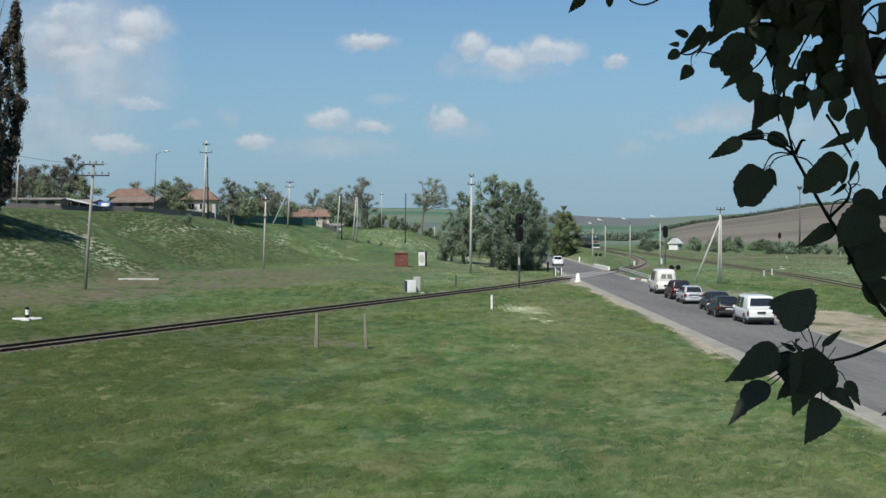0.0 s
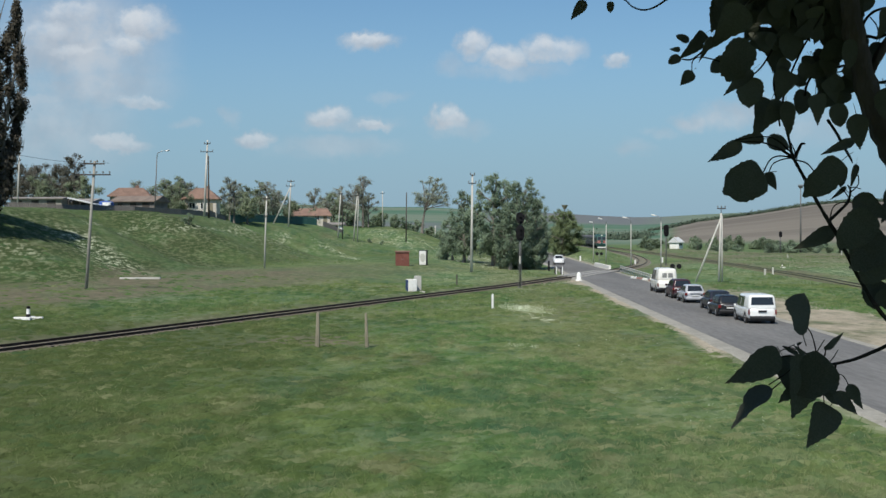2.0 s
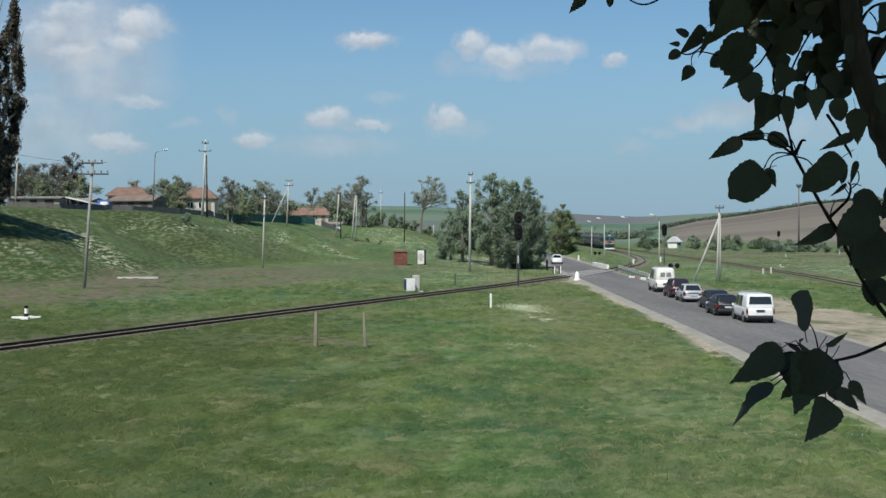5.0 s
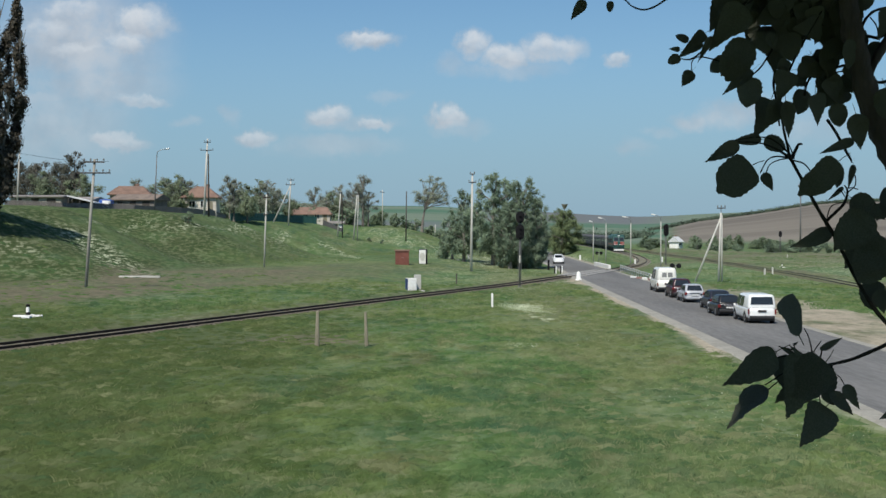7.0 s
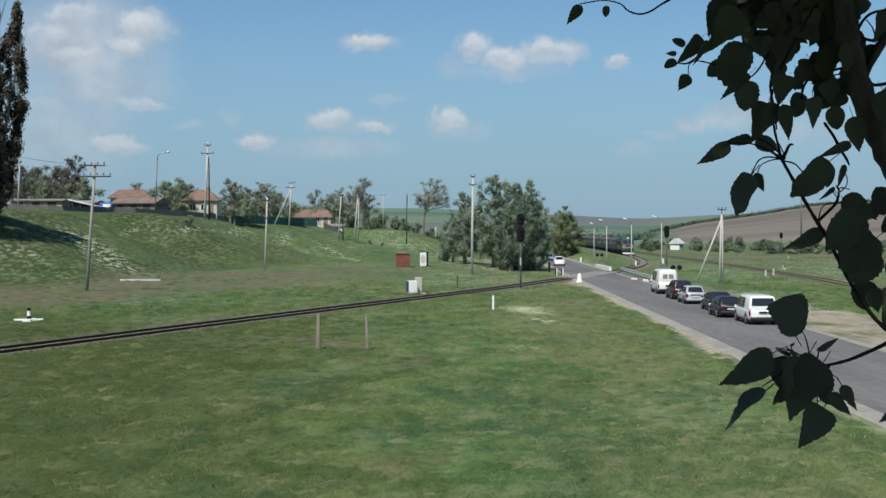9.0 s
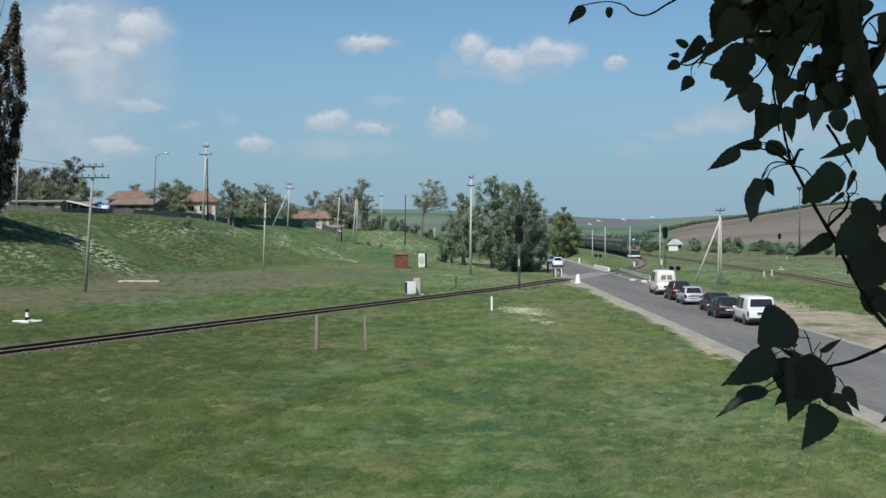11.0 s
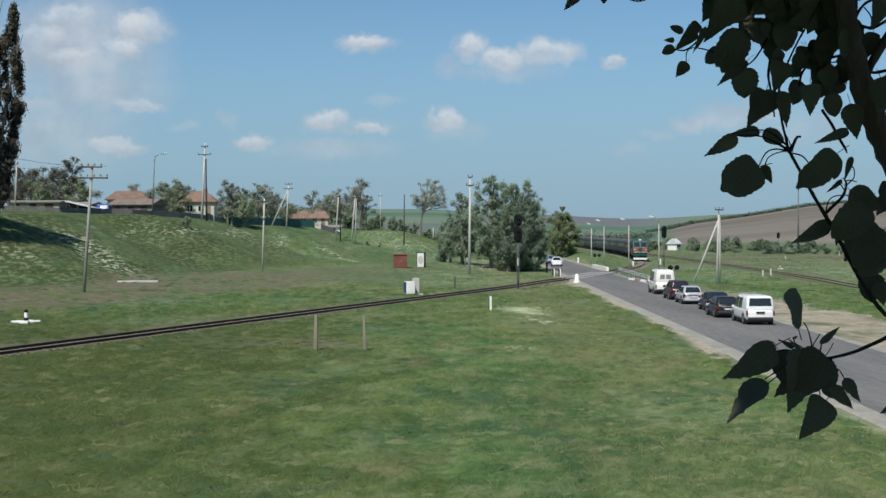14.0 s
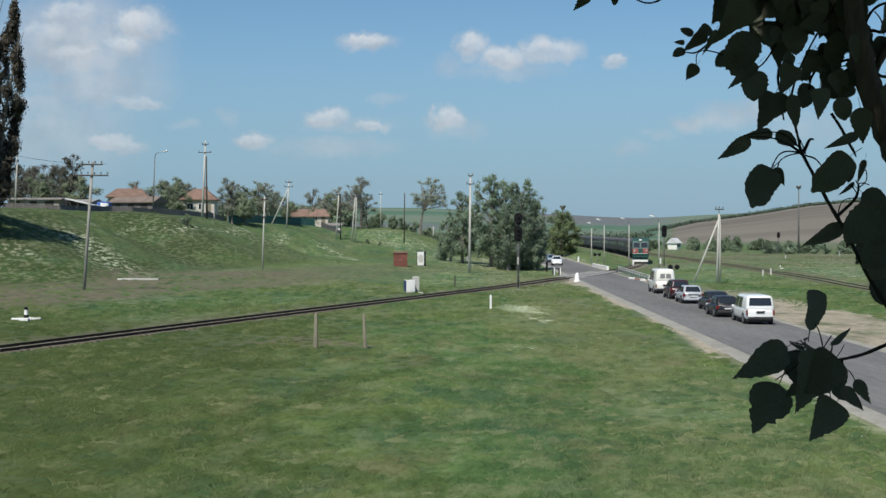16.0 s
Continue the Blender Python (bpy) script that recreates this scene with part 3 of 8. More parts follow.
    worn = worn + (0.8 * (1 - ss(np.abs(lane - 3.0), 1.0, 3.0)) + 0.6 * (1 - ss(np.abs(lane - 13 + wob), 1.0, 5.0)) + 0.6 * ss(lane, 16, 28)) * ss(Y, 90, 130) * (1 - ss(Y, 330, 400)) * (0.7 + 0.2 * wob)
    bloom = 0.2 * (1 - ss(trail, 0.3, 1.3)) * ss(s2, 40, 60) * (1 - ss(s2, 150, 175)) + 0.12 * (1 - ss(np.abs(trail - 3.5), 0.5, 2.5)) * ss(s2, 50, 80) * (1 - ss(s2, 150, 175)) * (0.5 + 0.5 * wob)
    
    def off(points):
        best = np.full(X.shape, 1e9)
        for (ax, ay), (bx, by) in zip(points, points[1:]):
            t = np.clip(((X - ax) * (bx - ax) + (Y - ay) * (by - ay)) / ((bx - ax) ** 2 + (by - ay) ** 2), 0, 1)
            best = np.minimum(best, np.hypot(X - ax - t * (bx - ax), Y - ay - t * (by - ay)))
        return best
    bloom = bloom + 0.85 * (1 - ss(off(BANK_FLOWERS[1:]), 0.5, 5.5)) + 0.40 * (1 - ss(off(BANK_FLOWERS_2), 0.3, 2.0)) + 0.6 * (1 - ss(off(BANK_TRAIL) / (0.6 + 1.4 * ss(Y, 185, 215)), 0.15, 1.0)) + 0.8 * (1 - ss(off(BANK_TRAIL_2), 0.3, 1.6))
    bloom = bloom + 0.22 * ss(s2, 120, 150) * ss(d2, -12, -4) * (1 - ss(d2, 8, 14)) * (1 - ss(s2, 190, 230)) * (0.5 + 0.4 * wob)
    bloom = bloom + 1.0 * (1 - ss(off([(4.3, 98), (5.3, 90), (7.3, 79)]), 0.1, 0.8)) + 0.7 * (1 - ss(off([(4.6, 91), (6.2, 80)]), 0.1, 0.45)) + 0.3 * (1 - ss(off([(3.0, 61.5), (4.9, 59)]), 0.1, 0.6)) + 0.14 * (1 - ss(np.hypot((X - 11) / 5, (Y - 45) / 14), 0.3, 1.2))
    bloom = bloom + 1.0 * (1 - ss(np.minimum(off(RISE_FLOWERS), off(RISE_FLOWERS_2)), 0.5, 6.5)) * (0.38 + 0.45 * np.cos(2.4 * off(RISE_FLOWERS) + wob)) * (0.55 + 0.6 * ss(X, -8, 2))
    bloom = bloom + 0.55 * ss(X - road_x(Y), 3.8, 4.6) * (1 - ss(X - road_x(Y), 5.6, 7.5)) * ss(Y, 195, 215) * (1 - ss(Y, 300, 340))
    bloom = bloom + 0.40 * ss(lane, 4, 10) * ss(Y, 100, 140) * (1 - ss(Y, 330, 400)) * (0.6 + 0.4 * wob)
    bloom = bloom + 0.03 * ss(d2, 0, 5) * (1 - ss(d2, 14, 20)) + 0.25 * ss(X, 30, 40) * ss(Y, 120, 200) * (1 - ss(Y, 330, 420))
    worn = worn + 0.12 * ss(d2, -2, 4) * (1 - ss(d2, 15, 22)) * (1 - ss(s2, 120, 180)) * np.clip(0.4 + 0.6 * np.sin(X * 0.5 + 2 * np.sin(Y * 0.12)) * np.sin(Y * 0.19), 0, 1)
    bloom = bloom + 0.13 * ss(X - road_x(Y), 9, 12) * ss(Y, 85, 110) * (1 - ss(Y, 190, 230))
    bloom = bloom + 0.14 * ss(X, -6, 0) * (1 - ss(X, 13, 16)) * ss(Y, 100, 125) * (1 - ss(Y, 175, 190))
    bloom = bloom + 0.11 * ss(Y, 55, 85) * (1 - ss(Y, 190, 230)) * (X < 16) * (0.7 + 0.4 * wob)
    sand = sand + 0.9 * ss(X - road_x(Y), 3.3, 3.7) * (1 - ss(X - road_x(Y), 4.4, 5.2)) * ss(Y, 172, 182) * (1 - ss(Y, 320, 350))
    # dimming over the bank and the left meadow, carried as grass colour
    dim_grass = 1.2 * ss(d2, -7, 0) * (1 - ss(s2, 45, 105)) * (0.8 + 0.25 * wob) + 0.55 * ss(-X - 0.22 * Y, 0, 10) * (1 - ss(d2, -8, -2)) * (0.75 + 0.25 * wob)
    u = X / np.maximum(Y, 1)
    plough = ss(R, 560, 620) * (1 - ss(R, 1120 + 300 * np.clip(0.2 - u, 0, 1), 1180 + 300 * np.clip(0.2 - u, 0, 1))) * ss(u, 0.180, 0.196)
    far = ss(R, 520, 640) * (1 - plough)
    # haze grey on the far range, and a lilac-grey field band at left
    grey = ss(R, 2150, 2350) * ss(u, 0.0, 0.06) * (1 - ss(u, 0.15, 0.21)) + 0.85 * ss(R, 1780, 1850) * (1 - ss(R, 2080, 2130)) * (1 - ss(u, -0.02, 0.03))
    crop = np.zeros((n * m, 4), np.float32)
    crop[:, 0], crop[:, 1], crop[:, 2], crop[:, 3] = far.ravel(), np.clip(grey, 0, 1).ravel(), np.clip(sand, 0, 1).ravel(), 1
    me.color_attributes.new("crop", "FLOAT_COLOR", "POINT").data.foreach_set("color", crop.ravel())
    col = np.zeros((n * m, 4), np.float32)
    col[:, 0], col[:, 1], col[:, 2], col[:, 3] = np.clip(worn + path, 0, 1).ravel(), np.clip(bloom, 0, 1).ravel(), np.clip(plough, 0, 1).ravel(), np.clip(dim_grass, 0, 1).ravel()
    me.color_attributes.new("cover", "FLOAT_COLOR", "POINT").data.foreach_set("color", col.ravel())
    return tagged(new("ground", me), "uneven spring meadow with worn earth, bank and far ploughed hill", "ground", kind="structure")


build_ground()


def smooth_path(points, step):
    """Even points and headings along a smooth line through points."""
    p = [Vector((*q, 0)) for q in points]
    p = [p[0] * 2 - p[1]] + p + [p[-1] * 2 - p[-2]]
    fine = []
    for a, b, c, e in zip(p, p[1:], p[2:], p[3:]):
        for k in range(40):
            t = k / 40
            fine.append(0.5 * (2 * b + (c - a) * t + (2 * a - 5 * b + 4 * c - e) * t * t + (3 * b - a - 3 * c + e) * t ** 3))
    fine = np.array([(v.x, v.y) for v in fine + [p[-2]]])
    run = np.concatenate([[0], np.cumsum(np.hypot(*np.diff(fine, axis=0).T))])
    s = np.arange(0, run[-1], step)
    return np.interp(s, run, fine[:, 0]), np.interp(s, run, fine[:, 1]), run[-1]


def sunk(y):
    """How far the track lies below road level: it dips towards the meadow."""
    return -0.12 * (1 - ss(y, 132.0, 152.0))


def ribbon(name, xs, ys, section, material, closed=True, dip=None):
    """A cross-section (across, up) drawn along a line."""
    dx, dy = np.gradient(xs), np.gradient(ys)
    h = np.hypot(dx, dy)
    nx, ny = dy / h, -dx / h
    verts, faces, k = [], [], len(section)
    for x, y, a, b in zip(xs, ys, nx, ny):
        fall = float(dip(y)) if dip else 0.0
        verts += [(x + a * q, y + b * q, z + fall) for q, z in section]
    span = k if closed else k - 1
    for i in range(len(xs) - 1):
        for j in range(span):
            faces.append((i * k + j, i * k + (j + 1) % k, (i + 1) * k + (j + 1) % k, (i + 1) * k + j))
    return mesh_of(name, verts, faces, material)


def build_road():
    ys = np.concatenate([np.arange(-40, 430, 3.0)])
    xs = road_x(ys)
    half = 3.55
    road = tagged(new("road", ribbon("road", xs, ys, [(-half - 0.3, -0.10), (-half - 0.3, 0.035), (-half * 0.5, 0.085), (0, 0.10), (half * 0.5, 0.085), (half, 0.045), (half, -0.10)], ASPHALT)),
                  "worn grey asphalt road without markings", "road", kind="structure")
    rng = np.random.default_rng(3)
    for name, side, half, wide in (("verge", -1, 3.62, 1.0), ("verge", 1, 3.55, 0.7)):
        wob = rng.normal(0, 0.16, len(ys)).cumsum() * 0.12 + rng.normal(0, 0.10, len(ys))
        wob -= np.linspace(wob[0], wob[-1], len(ys))
        inner, outer = xs + side * (half - 0.15), xs + side * (half + wide + np.clip(wob, -0.4, 0.5))
        verts = [(a, y, 0.052) for a, y in zip(inner, ys)] + [(a, y, 0.048) for a, y in zip((inner * 0.4 + outer * 0.6), ys)] + [(a, y, -0.12) for a, y in zip(outer, ys)]
        m = len(ys)
        faces = [(i + r * m, i + 1 + r * m, i + 1 + (r + 1) * m, i + (r + 1) * m)[::side] for i in range(m - 1) for r in (0, 1)]
        tagged(new(name, mesh_of(name, verts, faces, SAND)), "pale sandy verge along the asphalt edge", "verge", kind="structure")
    # worn concrete strip where the rails pass through the road
    bm = bmesh.new()
    for row, wide in ((-1.45, 0.5), (0.0, 0.62), (1.45, 0.5)):
        for k in range(15):
            box(bm, row - wide, row + wide, -11.4 + k * 1.52, -9.92 + k * 1.52, -0.05, 0.155, 0.015)
    cx = part("crossing_deck", bm, DECK)
    cx.matrix_basis = pose(20.2, 167.5, 0, 0, 0, -18.8)
    tagged(cx, "pale concrete slabs of the level crossing between the rails", "crossing", kind="structure")
    return road


build_road()


def build_railway(name, points, label, wide=1.0, bed=None):
    xs, ys, total = smooth_path(points, 2.0)
    rise = 0.07 if bed else 0.0
    base = thing(name, label, "railway track", kind="structure")
    me = ribbon("ballast", xs, ys, [(-1.9 * wide, -0.32), (-1.3 * wide, -0.08 + rise), (-0.7, -0.03 + rise), (0.7, -0.03 + rise), (1.3 * wide, -0.08 + rise), (1.9 * wide, -0.32)], bed or BALLAST, dip=sunk)
    ob = new("ballast", me)
    ob.parent = base
    for side in (-0.78, 0.78):
        rail = new("rail", ribbon("rail", xs, ys, [(side + a, b - 0.2) for a, b in ((-0.07, 0.14), (-0.07, 0.16), (-0.015, 0.18), (-0.012, 0.27), (-0.036, 0.285), (-0.036, 0.32), (0.036, 0.32),
                                                  (0.036, 0.285), (0.012, 0.27), (0.015, 0.18), (0.07, 0.16), (0.07, 0.14))], RAIL, dip=sunk))
        rail.parent = base
    return base, total


MAIN_LINE, MAIN_LENGTH = build_railway("railway_main", TRACK, "weedy single railway track with rusty rails")
SIDE_LINE, SIDE_LENGTH = build_railway("railway_siding", SIDING, "second railway track with dark rusty rails in grass", 0.8, GRASSY_BED)


# ---- trees and shrubs ----
def leaf_cloud(rng, blobs, count, size, flat=0.5):
    """Leaf clumps, each a bent pair of triangles, scattered through ellipsoid boughs. Returns vertices, faces and soft normals."""
    verts, faces, normals = [], [], []
    vol = np.array([b[3] * b[4] * b[5] for b in blobs]) ** 0.8
    pick = rng.choice(len(blobs), count, p=vol / vol.sum())
    way = rng.normal(size=(count, 3))
    way /= np.linalg.norm(way, axis=1)[:, None]
    depth = np.minimum(np.abs(rng.normal(0.55, 0.42, count)), 1.7)
    turn = rng.uniform(0, math.tau, count)
    grow = size * rng.uniform(0.55, 1.35, count)
    for i in range(count):
        b = blobs[pick[i]]
        c = Vector(b[:3]) + Vector((way[i, 0] * b[3], way[i, 1] * b[4], way[i, 2] * b[5])) * float(depth[i])
        out = Vector(way[i]) + Vector(rng.normal(size=3)) * 0.6
        s = out.cross(Vector((math.cos(turn[i]), math.sin(turn[i]), 0.3))).normalized() * float(grow[i])
        w = out.cross(s).normalized() * float(grow[i]) * flat
        k = len(verts)
        mid = c + out.normalized() * float(grow[i]) * 0.18
        face = (w.cross(s) if w.cross(s).dot(to_sun) > 0 else s.cross(w)).normalized()
        verts += [c - s, mid - w * 0.6, c + s * 0.9, mid + w]
        if s.cross(w).dot(to_sun) > 0:
            faces += [(k, k + 1, k + 2), (k, k + 2, k + 3)]
        else:
            faces += [(k + 2, k + 1, k), (k + 3, k + 2, k)]
        soft = (Vector(way[i]) * 0.9 + face * 0.5 + Vector((0, 0, 0.3))).normalized()
        if soft.dot(face) < 0.1:
            soft = (soft + face * (0.15 - soft.dot(face))).normalized()
        normals += [soft] * 4
    return verts, faces, normals


def build_tree(name, label, seed, tall, trunk_r, blobs, count, size, leaf, bark=None, bare=0.0, lean=(0.0, 0.0), group="", fork=None):
    """Tapered trunk, limbs into every bough, and a ragged crown of leaf clumps."""
    rng = np.random.default_rng(seed)
    base = thing(name, label, "tree", group)
    bm = bmesh.new()
    spread = fork is not None
    fork = fork or tall * (0.3 if not bare else 0.38)
    pts = [(lean[0] * t * t * tall, lean[1] * t * t * tall, -0.3 + t * (tall * 0.85 + 0.3)) for t in np.linspace(0, 1, 7)]
    tube(bm, pts, [trunk_r * (1.35 - 1.25 * t) if t else trunk_r * 1.6 for t in np.linspace(0, 1, 7)], 7)
    for b in blobs[::max(1, len(blobs) // 16)]:
        z = min(max(fork, b[2] - b[5] * 1.2 - tall * 0.08), tall * 0.75)
        if spread:
            z = fork + rng.uniform(0, 0.14) * tall
        t = z / (tall * 0.85)
        a = Vector((lean[0] * t * t * tall, lean[1] * t * t * tall, z))
        e = Vector(b[:3])
        m = a.lerp(e, 0.55) + Vector((rng.normal() * 0.2, rng.normal() * 0.2, b[5] * 0.15))
        tube(bm, [a, m, e], [trunk_r * 0.42, trunk_r * 0.27, trunk_r * 0.12], 5)
        for _ in range(3 + int(bare * 8)):
            w = Vector(rng.normal(size=3)).normalized()
            tip = e + Vector((w.x * b[3], w.y * b[4], abs(w.z) * b[5]))
            s = a.lerp(e, rng.uniform(0.5, 1.0))
            tube(bm, [s, s.lerp(tip, 0.5) + Vector(rng.normal(size=3)) * 0.15, tip], [trunk_r * 0.16, trunk_r * 0.10, 0.012], 4)
    part("trunk", bm, bark or FAR_BARK, base)
    v, f, soft = leaf_cloud(rng, blobs, count, size)
    ob = new("crown", mesh_of("crown", v, f, leaf, normals=soft))
    ob.parent = base
    return base


def boughs(seed, n, wide, low, high, r, deep=None, upright=1.0):
    """Bough ellipsoids for a crown between two heights."""
    rng = np.random.default_rng(seed)
    out = []
    for i in range(n):
        t = (i + 0.5) / n
        z = low + (high - low) * t
        w = wide * math.sin(math.pi * (0.12 + 0.83 * t)) ** 0.7
        a = rng.uniform(0, math.tau)
        k = rng.uniform(0.15, 0.85) * w
        s = r * rng.uniform(0.7, 1.25) * (1.15 - 0.55 * t)
        out.append((math.cos(a) * k, math.sin(a) * k * (deep or 1.0), z, s, s, s * rng.uniform(0.6, 0.95) * upright))
    return out


def put(ob, x, y, turn=0.0, sink=0.0, z=None):
    ob.matrix_basis = pose(x, y, (G(x, y) if z is None else z) - sink, 0, 0, turn)
    return ob


def build_trees():
    # clump of acacias and elms beside the road
    g = "roadside trees"
    put(build_tree("roadside_tree", "tall dark green acacia with feathery top beside the road", 1, 14.2, 0.3, boughs(1, 125, 5.0, 2.1, 13.9, 0.67, upright=1.5), 18600, 0.165, LEAF_DEEP, group=g), 7.6, 186)
    put(build_tree("roadside_tree", "broad dark green acacia with dense crown beside the road", 2, 13.6, 0.3, boughs(2, 125, 5.0, 1.7, 13.3, 0.71, upright=1.5), 18596, 0.165, LEAF_DEEP, group=g), 12, 184)
    put(build_tree("roadside_tree", "dark acacia with low hanging boughs at the road edge", 3, 11, 0.26, boughs(3, 75, 2.6, 1.3, 10.7, 0.64, upright=1.5), 12723, 0.165, LEAF_DEEP, group=g), 14.6, 191)
    put(build_tree("roadside_tree", "lower dark green elm with loose crown on the meadow", 4, 11.3, 0.22, boughs(4, 75, 3.4, 1.6, 11, 0.64, upright=1.5), 11200, 0.165, LEAF_DEEP, group=g), 3.2, 191)
    put(build_tree("roadside_tree", "small spreading elm with thin top on the meadow", 5, 7.6, 0.18, boughs(5, 45, 3.0, 1.5, 7.2, 0.60, upright=1.5), 6264, 0.165, LEAF_DEEP, group=g), 1.4, 199)
    put(build_tree("roadside_tree", "dense dark acacia behind the signal mast", 6, 10, 0.22, boughs(6, 75, 3.4, 1.3, 9.8, 0.67, upright=1.5), 11745, 0.165, LEAF_DEEP, group=g), 9.8, 179)
    put(build_tree("roadside_tree", "dark green acacia in the middle of the clump", 10, 13.4, 0.26, boughs(10, 112, 4.4, 1.6, 13.1, 0.67, upright=1.5), 15950, 0.165, LEAF_DEEP, group=g), 9.9, 189)
    put(build_tree("willow_tree", "yellow-green willow with rounded crown past the acacias", 7, 10.5, 0.35, boughs(7, 78, 6.2, 0.8, 10.4, 1.15), 19000, 0.22, LEAF_YOUNG), 28.2, 288)
    put(build_tree("willow_tree", "dull green willow crowding the road bend", 8, 10.0, 0.35, boughs(8, 40, 4.2, 0.9, 9.6, 1.1), 5500, 0.26, LEAF_DEEP), 16.6, 268)
    put(build_tree("willow_tree", "leafy willow above the far road", 9, 11.5, 0.35, boughs(9, 40, 4.8, 0.9, 11.0, 1.2), 5500, 0.28, LEAF_DEEP), 33.4, 345)
    # pyramid poplars on the bank; the last, added out of view, widens their shadow
    for k, (x, y, tall, seed) in enumerate(((-60.2, 165.0, 28.0, 21), (-62.9, 163.5, 34.0, 22), (-48.9, 127.3, 18.0, 23), (-49.6, 121.6, 18.5, 24))):
        rng = np.random.default_rng(seed)
        bl = []
        for i in range(84):
            t = (i + 0.5) / 84
            w = (6.3 * float(0.25 + 0.75 * ss(t, 0.0, 0.5)) if k < 2 else 4.6) * math.sin(math.pi * min(1, 0.16 + 0.80 * t)) ** 0.8 * (1 - (0.74 if k < 2 else 0.5) * t) if k < 3 else 6.2 * math.sin(math.pi * (0.2 + 0.7 * t)) ** 0.6
            a = rng.uniform(0, math.tau)
            bl.append((math.cos(a) * w * 0.6 + (2.5 if k < 2 else 0.0) * t ** 1.5, math.sin(a) * w * 0.6, 1.0 + (tall - 1.6) * t, 0.80 * (1.15 - 0.6 * t), 0.65 * (1.15 - 0.6 * t), 1.35 * (1.1 - 0.4 * t)))
        put(build_tree("poplar_tree", "tall narrow pyramid poplar with upright branches on the bank", seed, tall, 0.30, bl, 40000, 0.25, LEAF_POPLAR, group="poplars", lean=(0.13 if k < 2 else 0.0, 0)), x, y)
    # budding trees of the village, half bare
    g = "village trees"
    rows = [(-71.0, 216, 9.0, 4.2, LEAF_BROWN, 31), (-66.5, 212, 8.6, 3.8, LEAF_GARDEN, 30), (-62.8, 207, 10.4, 3.4, LEAF_BROWN, 33), (-69.0, 205, 7.6, 3.8, LEAF_GARDEN, 34),
            (-65.5, 199, 6.4, 3.2, LEAF_GARDEN, 35), (-60.2, 203, 6.2, 3.0, LEAF_GARDEN, 32), (-57.0, 226, 6.8, 3.0, LEAF_BROWN, 39), (-54.0, 236, 7.6, 3.4, LEAF_GARDEN, 36),
            (-48.2, 222, 6.6, 2.8, LEAF_GARDEN, 37), (-46.0, 214, 5.2, 2.4, LEAF_GARDEN, 38), (-50.5, 228, 6.4, 3.0, LEAF_BROWN, 29), (-38.6, 224, 8.2, 2.2, LEAF_BROWN, 40),
            (-36.8, 228, 5.0, 2.8, LEAF_GARDEN, 41), (-35.4, 246, 8.4, 3.6, LEAF_BROWN, 42), (-32.6, 250, 5.6, 2.8, LEAF_GARDEN, 28), (-31.0, 292, 9.0, 3.2, LEAF_BROWN, 43), (-39.0, 236, 5.6, 2.8, LEAF_GARDEN, 44),
            (-25.0, 296, 10.0, 3.8, LEAF_BROWN, 45), (-21.8, 292, 10.5, 3.8, LEAF_BROWN, 46), (-28.0, 290, 6.0, 3.0, LEAF_BROWN, 47), (-18.6, 300, 9.0, 2.8, LEAF_BROWN, 48), (-24.0, 306, 6.0, 3.4, LEAF_GARDEN, 49)]
    rows += [(-54.4, 238, 8.0, 3.2, LEAF_BROWN, 71), (-51.6, 236, 8.6, 3.2, LEAF_GARDEN, 72), (-49.2, 234, 7.6, 2.8, LEAF_BROWN, 73), (-41.8, 238, 8.8, 2.8, LEAF_BROWN, 74), (-40.0, 246, 7.6, 3.4, LEAF_GARDEN, 75),
             (-37.4, 248, 8.8, 3.4, LEAF_GARDEN, 76), (-35.6, 254, 7.2, 3.0, LEAF_BROWN, 77), (-28.6, 300, 8.4, 3.0, LEAF_BROWN, 78), (-26.6, 292, 8.0, 3.0, LEAF_GARDEN, 79), (-72.5, 208, 8.6, 3.6, LEAF_GARDEN, 80)]
    for x, y, tall, wide, leaf, seed in rows:
        leaf = LEAF_DUN if x < -59.5 and seed not in (35, 32) else leaf
        bare = 0.2 if leaf is LEAF_GARDEN else 1.0
        label = "budding village tree with brownish open crown" if leaf is not LEAF_GARDEN else "leafy green garden tree in the village"
        put(build_tree("village_tree", label, seed, tall, 0.17, boughs(seed, 20, wide * 1.1, tall * 0.32, tall * 0.96, wide * 0.32), 4200 if bare > 0.5 else 3600, 0.175 if leaf is LEAF_DUN else 0.125 if bare > 0.5 else 0.19, leaf, bare=bare, group=g), x, y)
    put(build_tree("lone_tree", "leaning old tree with thin budding crown on the bank", 51, 14.4, 0.30, [(b[0] + 2.4, *b[1:]) for b in boughs(51, 60, 5.6, 8.0, 14.2, 0.85) + [(3.8 * math.cos(2.4 * i), 3.8 * math.sin(2.4 * i), 7.4 + 0.16 * i, 0.9, 0.9, 0.7) for i in range(14)]], 15000, 0.115, LEAF_BROWN, bare=0.6, lean=(0.20, 0), fork=5.6), -5.4, 300)
    put(build_tree("lone_tree", "slim budding tree with a round thin crown", 52, 12.5, 0.24, boughs(52, 20, 4.2, 6.0, 12.4, 1.3), 5500, 0.13, LEAF_BROWN, bare=1.0), -19.8, 298)
    # shrubs
    proto = build_tree("shrub", "rounded dark green shrub in grass", 61, 3.6, 0.08, boughs(61, 9, 1.7, 0.5, 3.4, 0.95), 1300, 0.24, LEAF_DEEP, group="shrubs")
    put(proto, -38.0, 181.0, 0)
    proto.scale = (0.45, 0.45, 0.5)
    rng = np.random.default_rng(8)
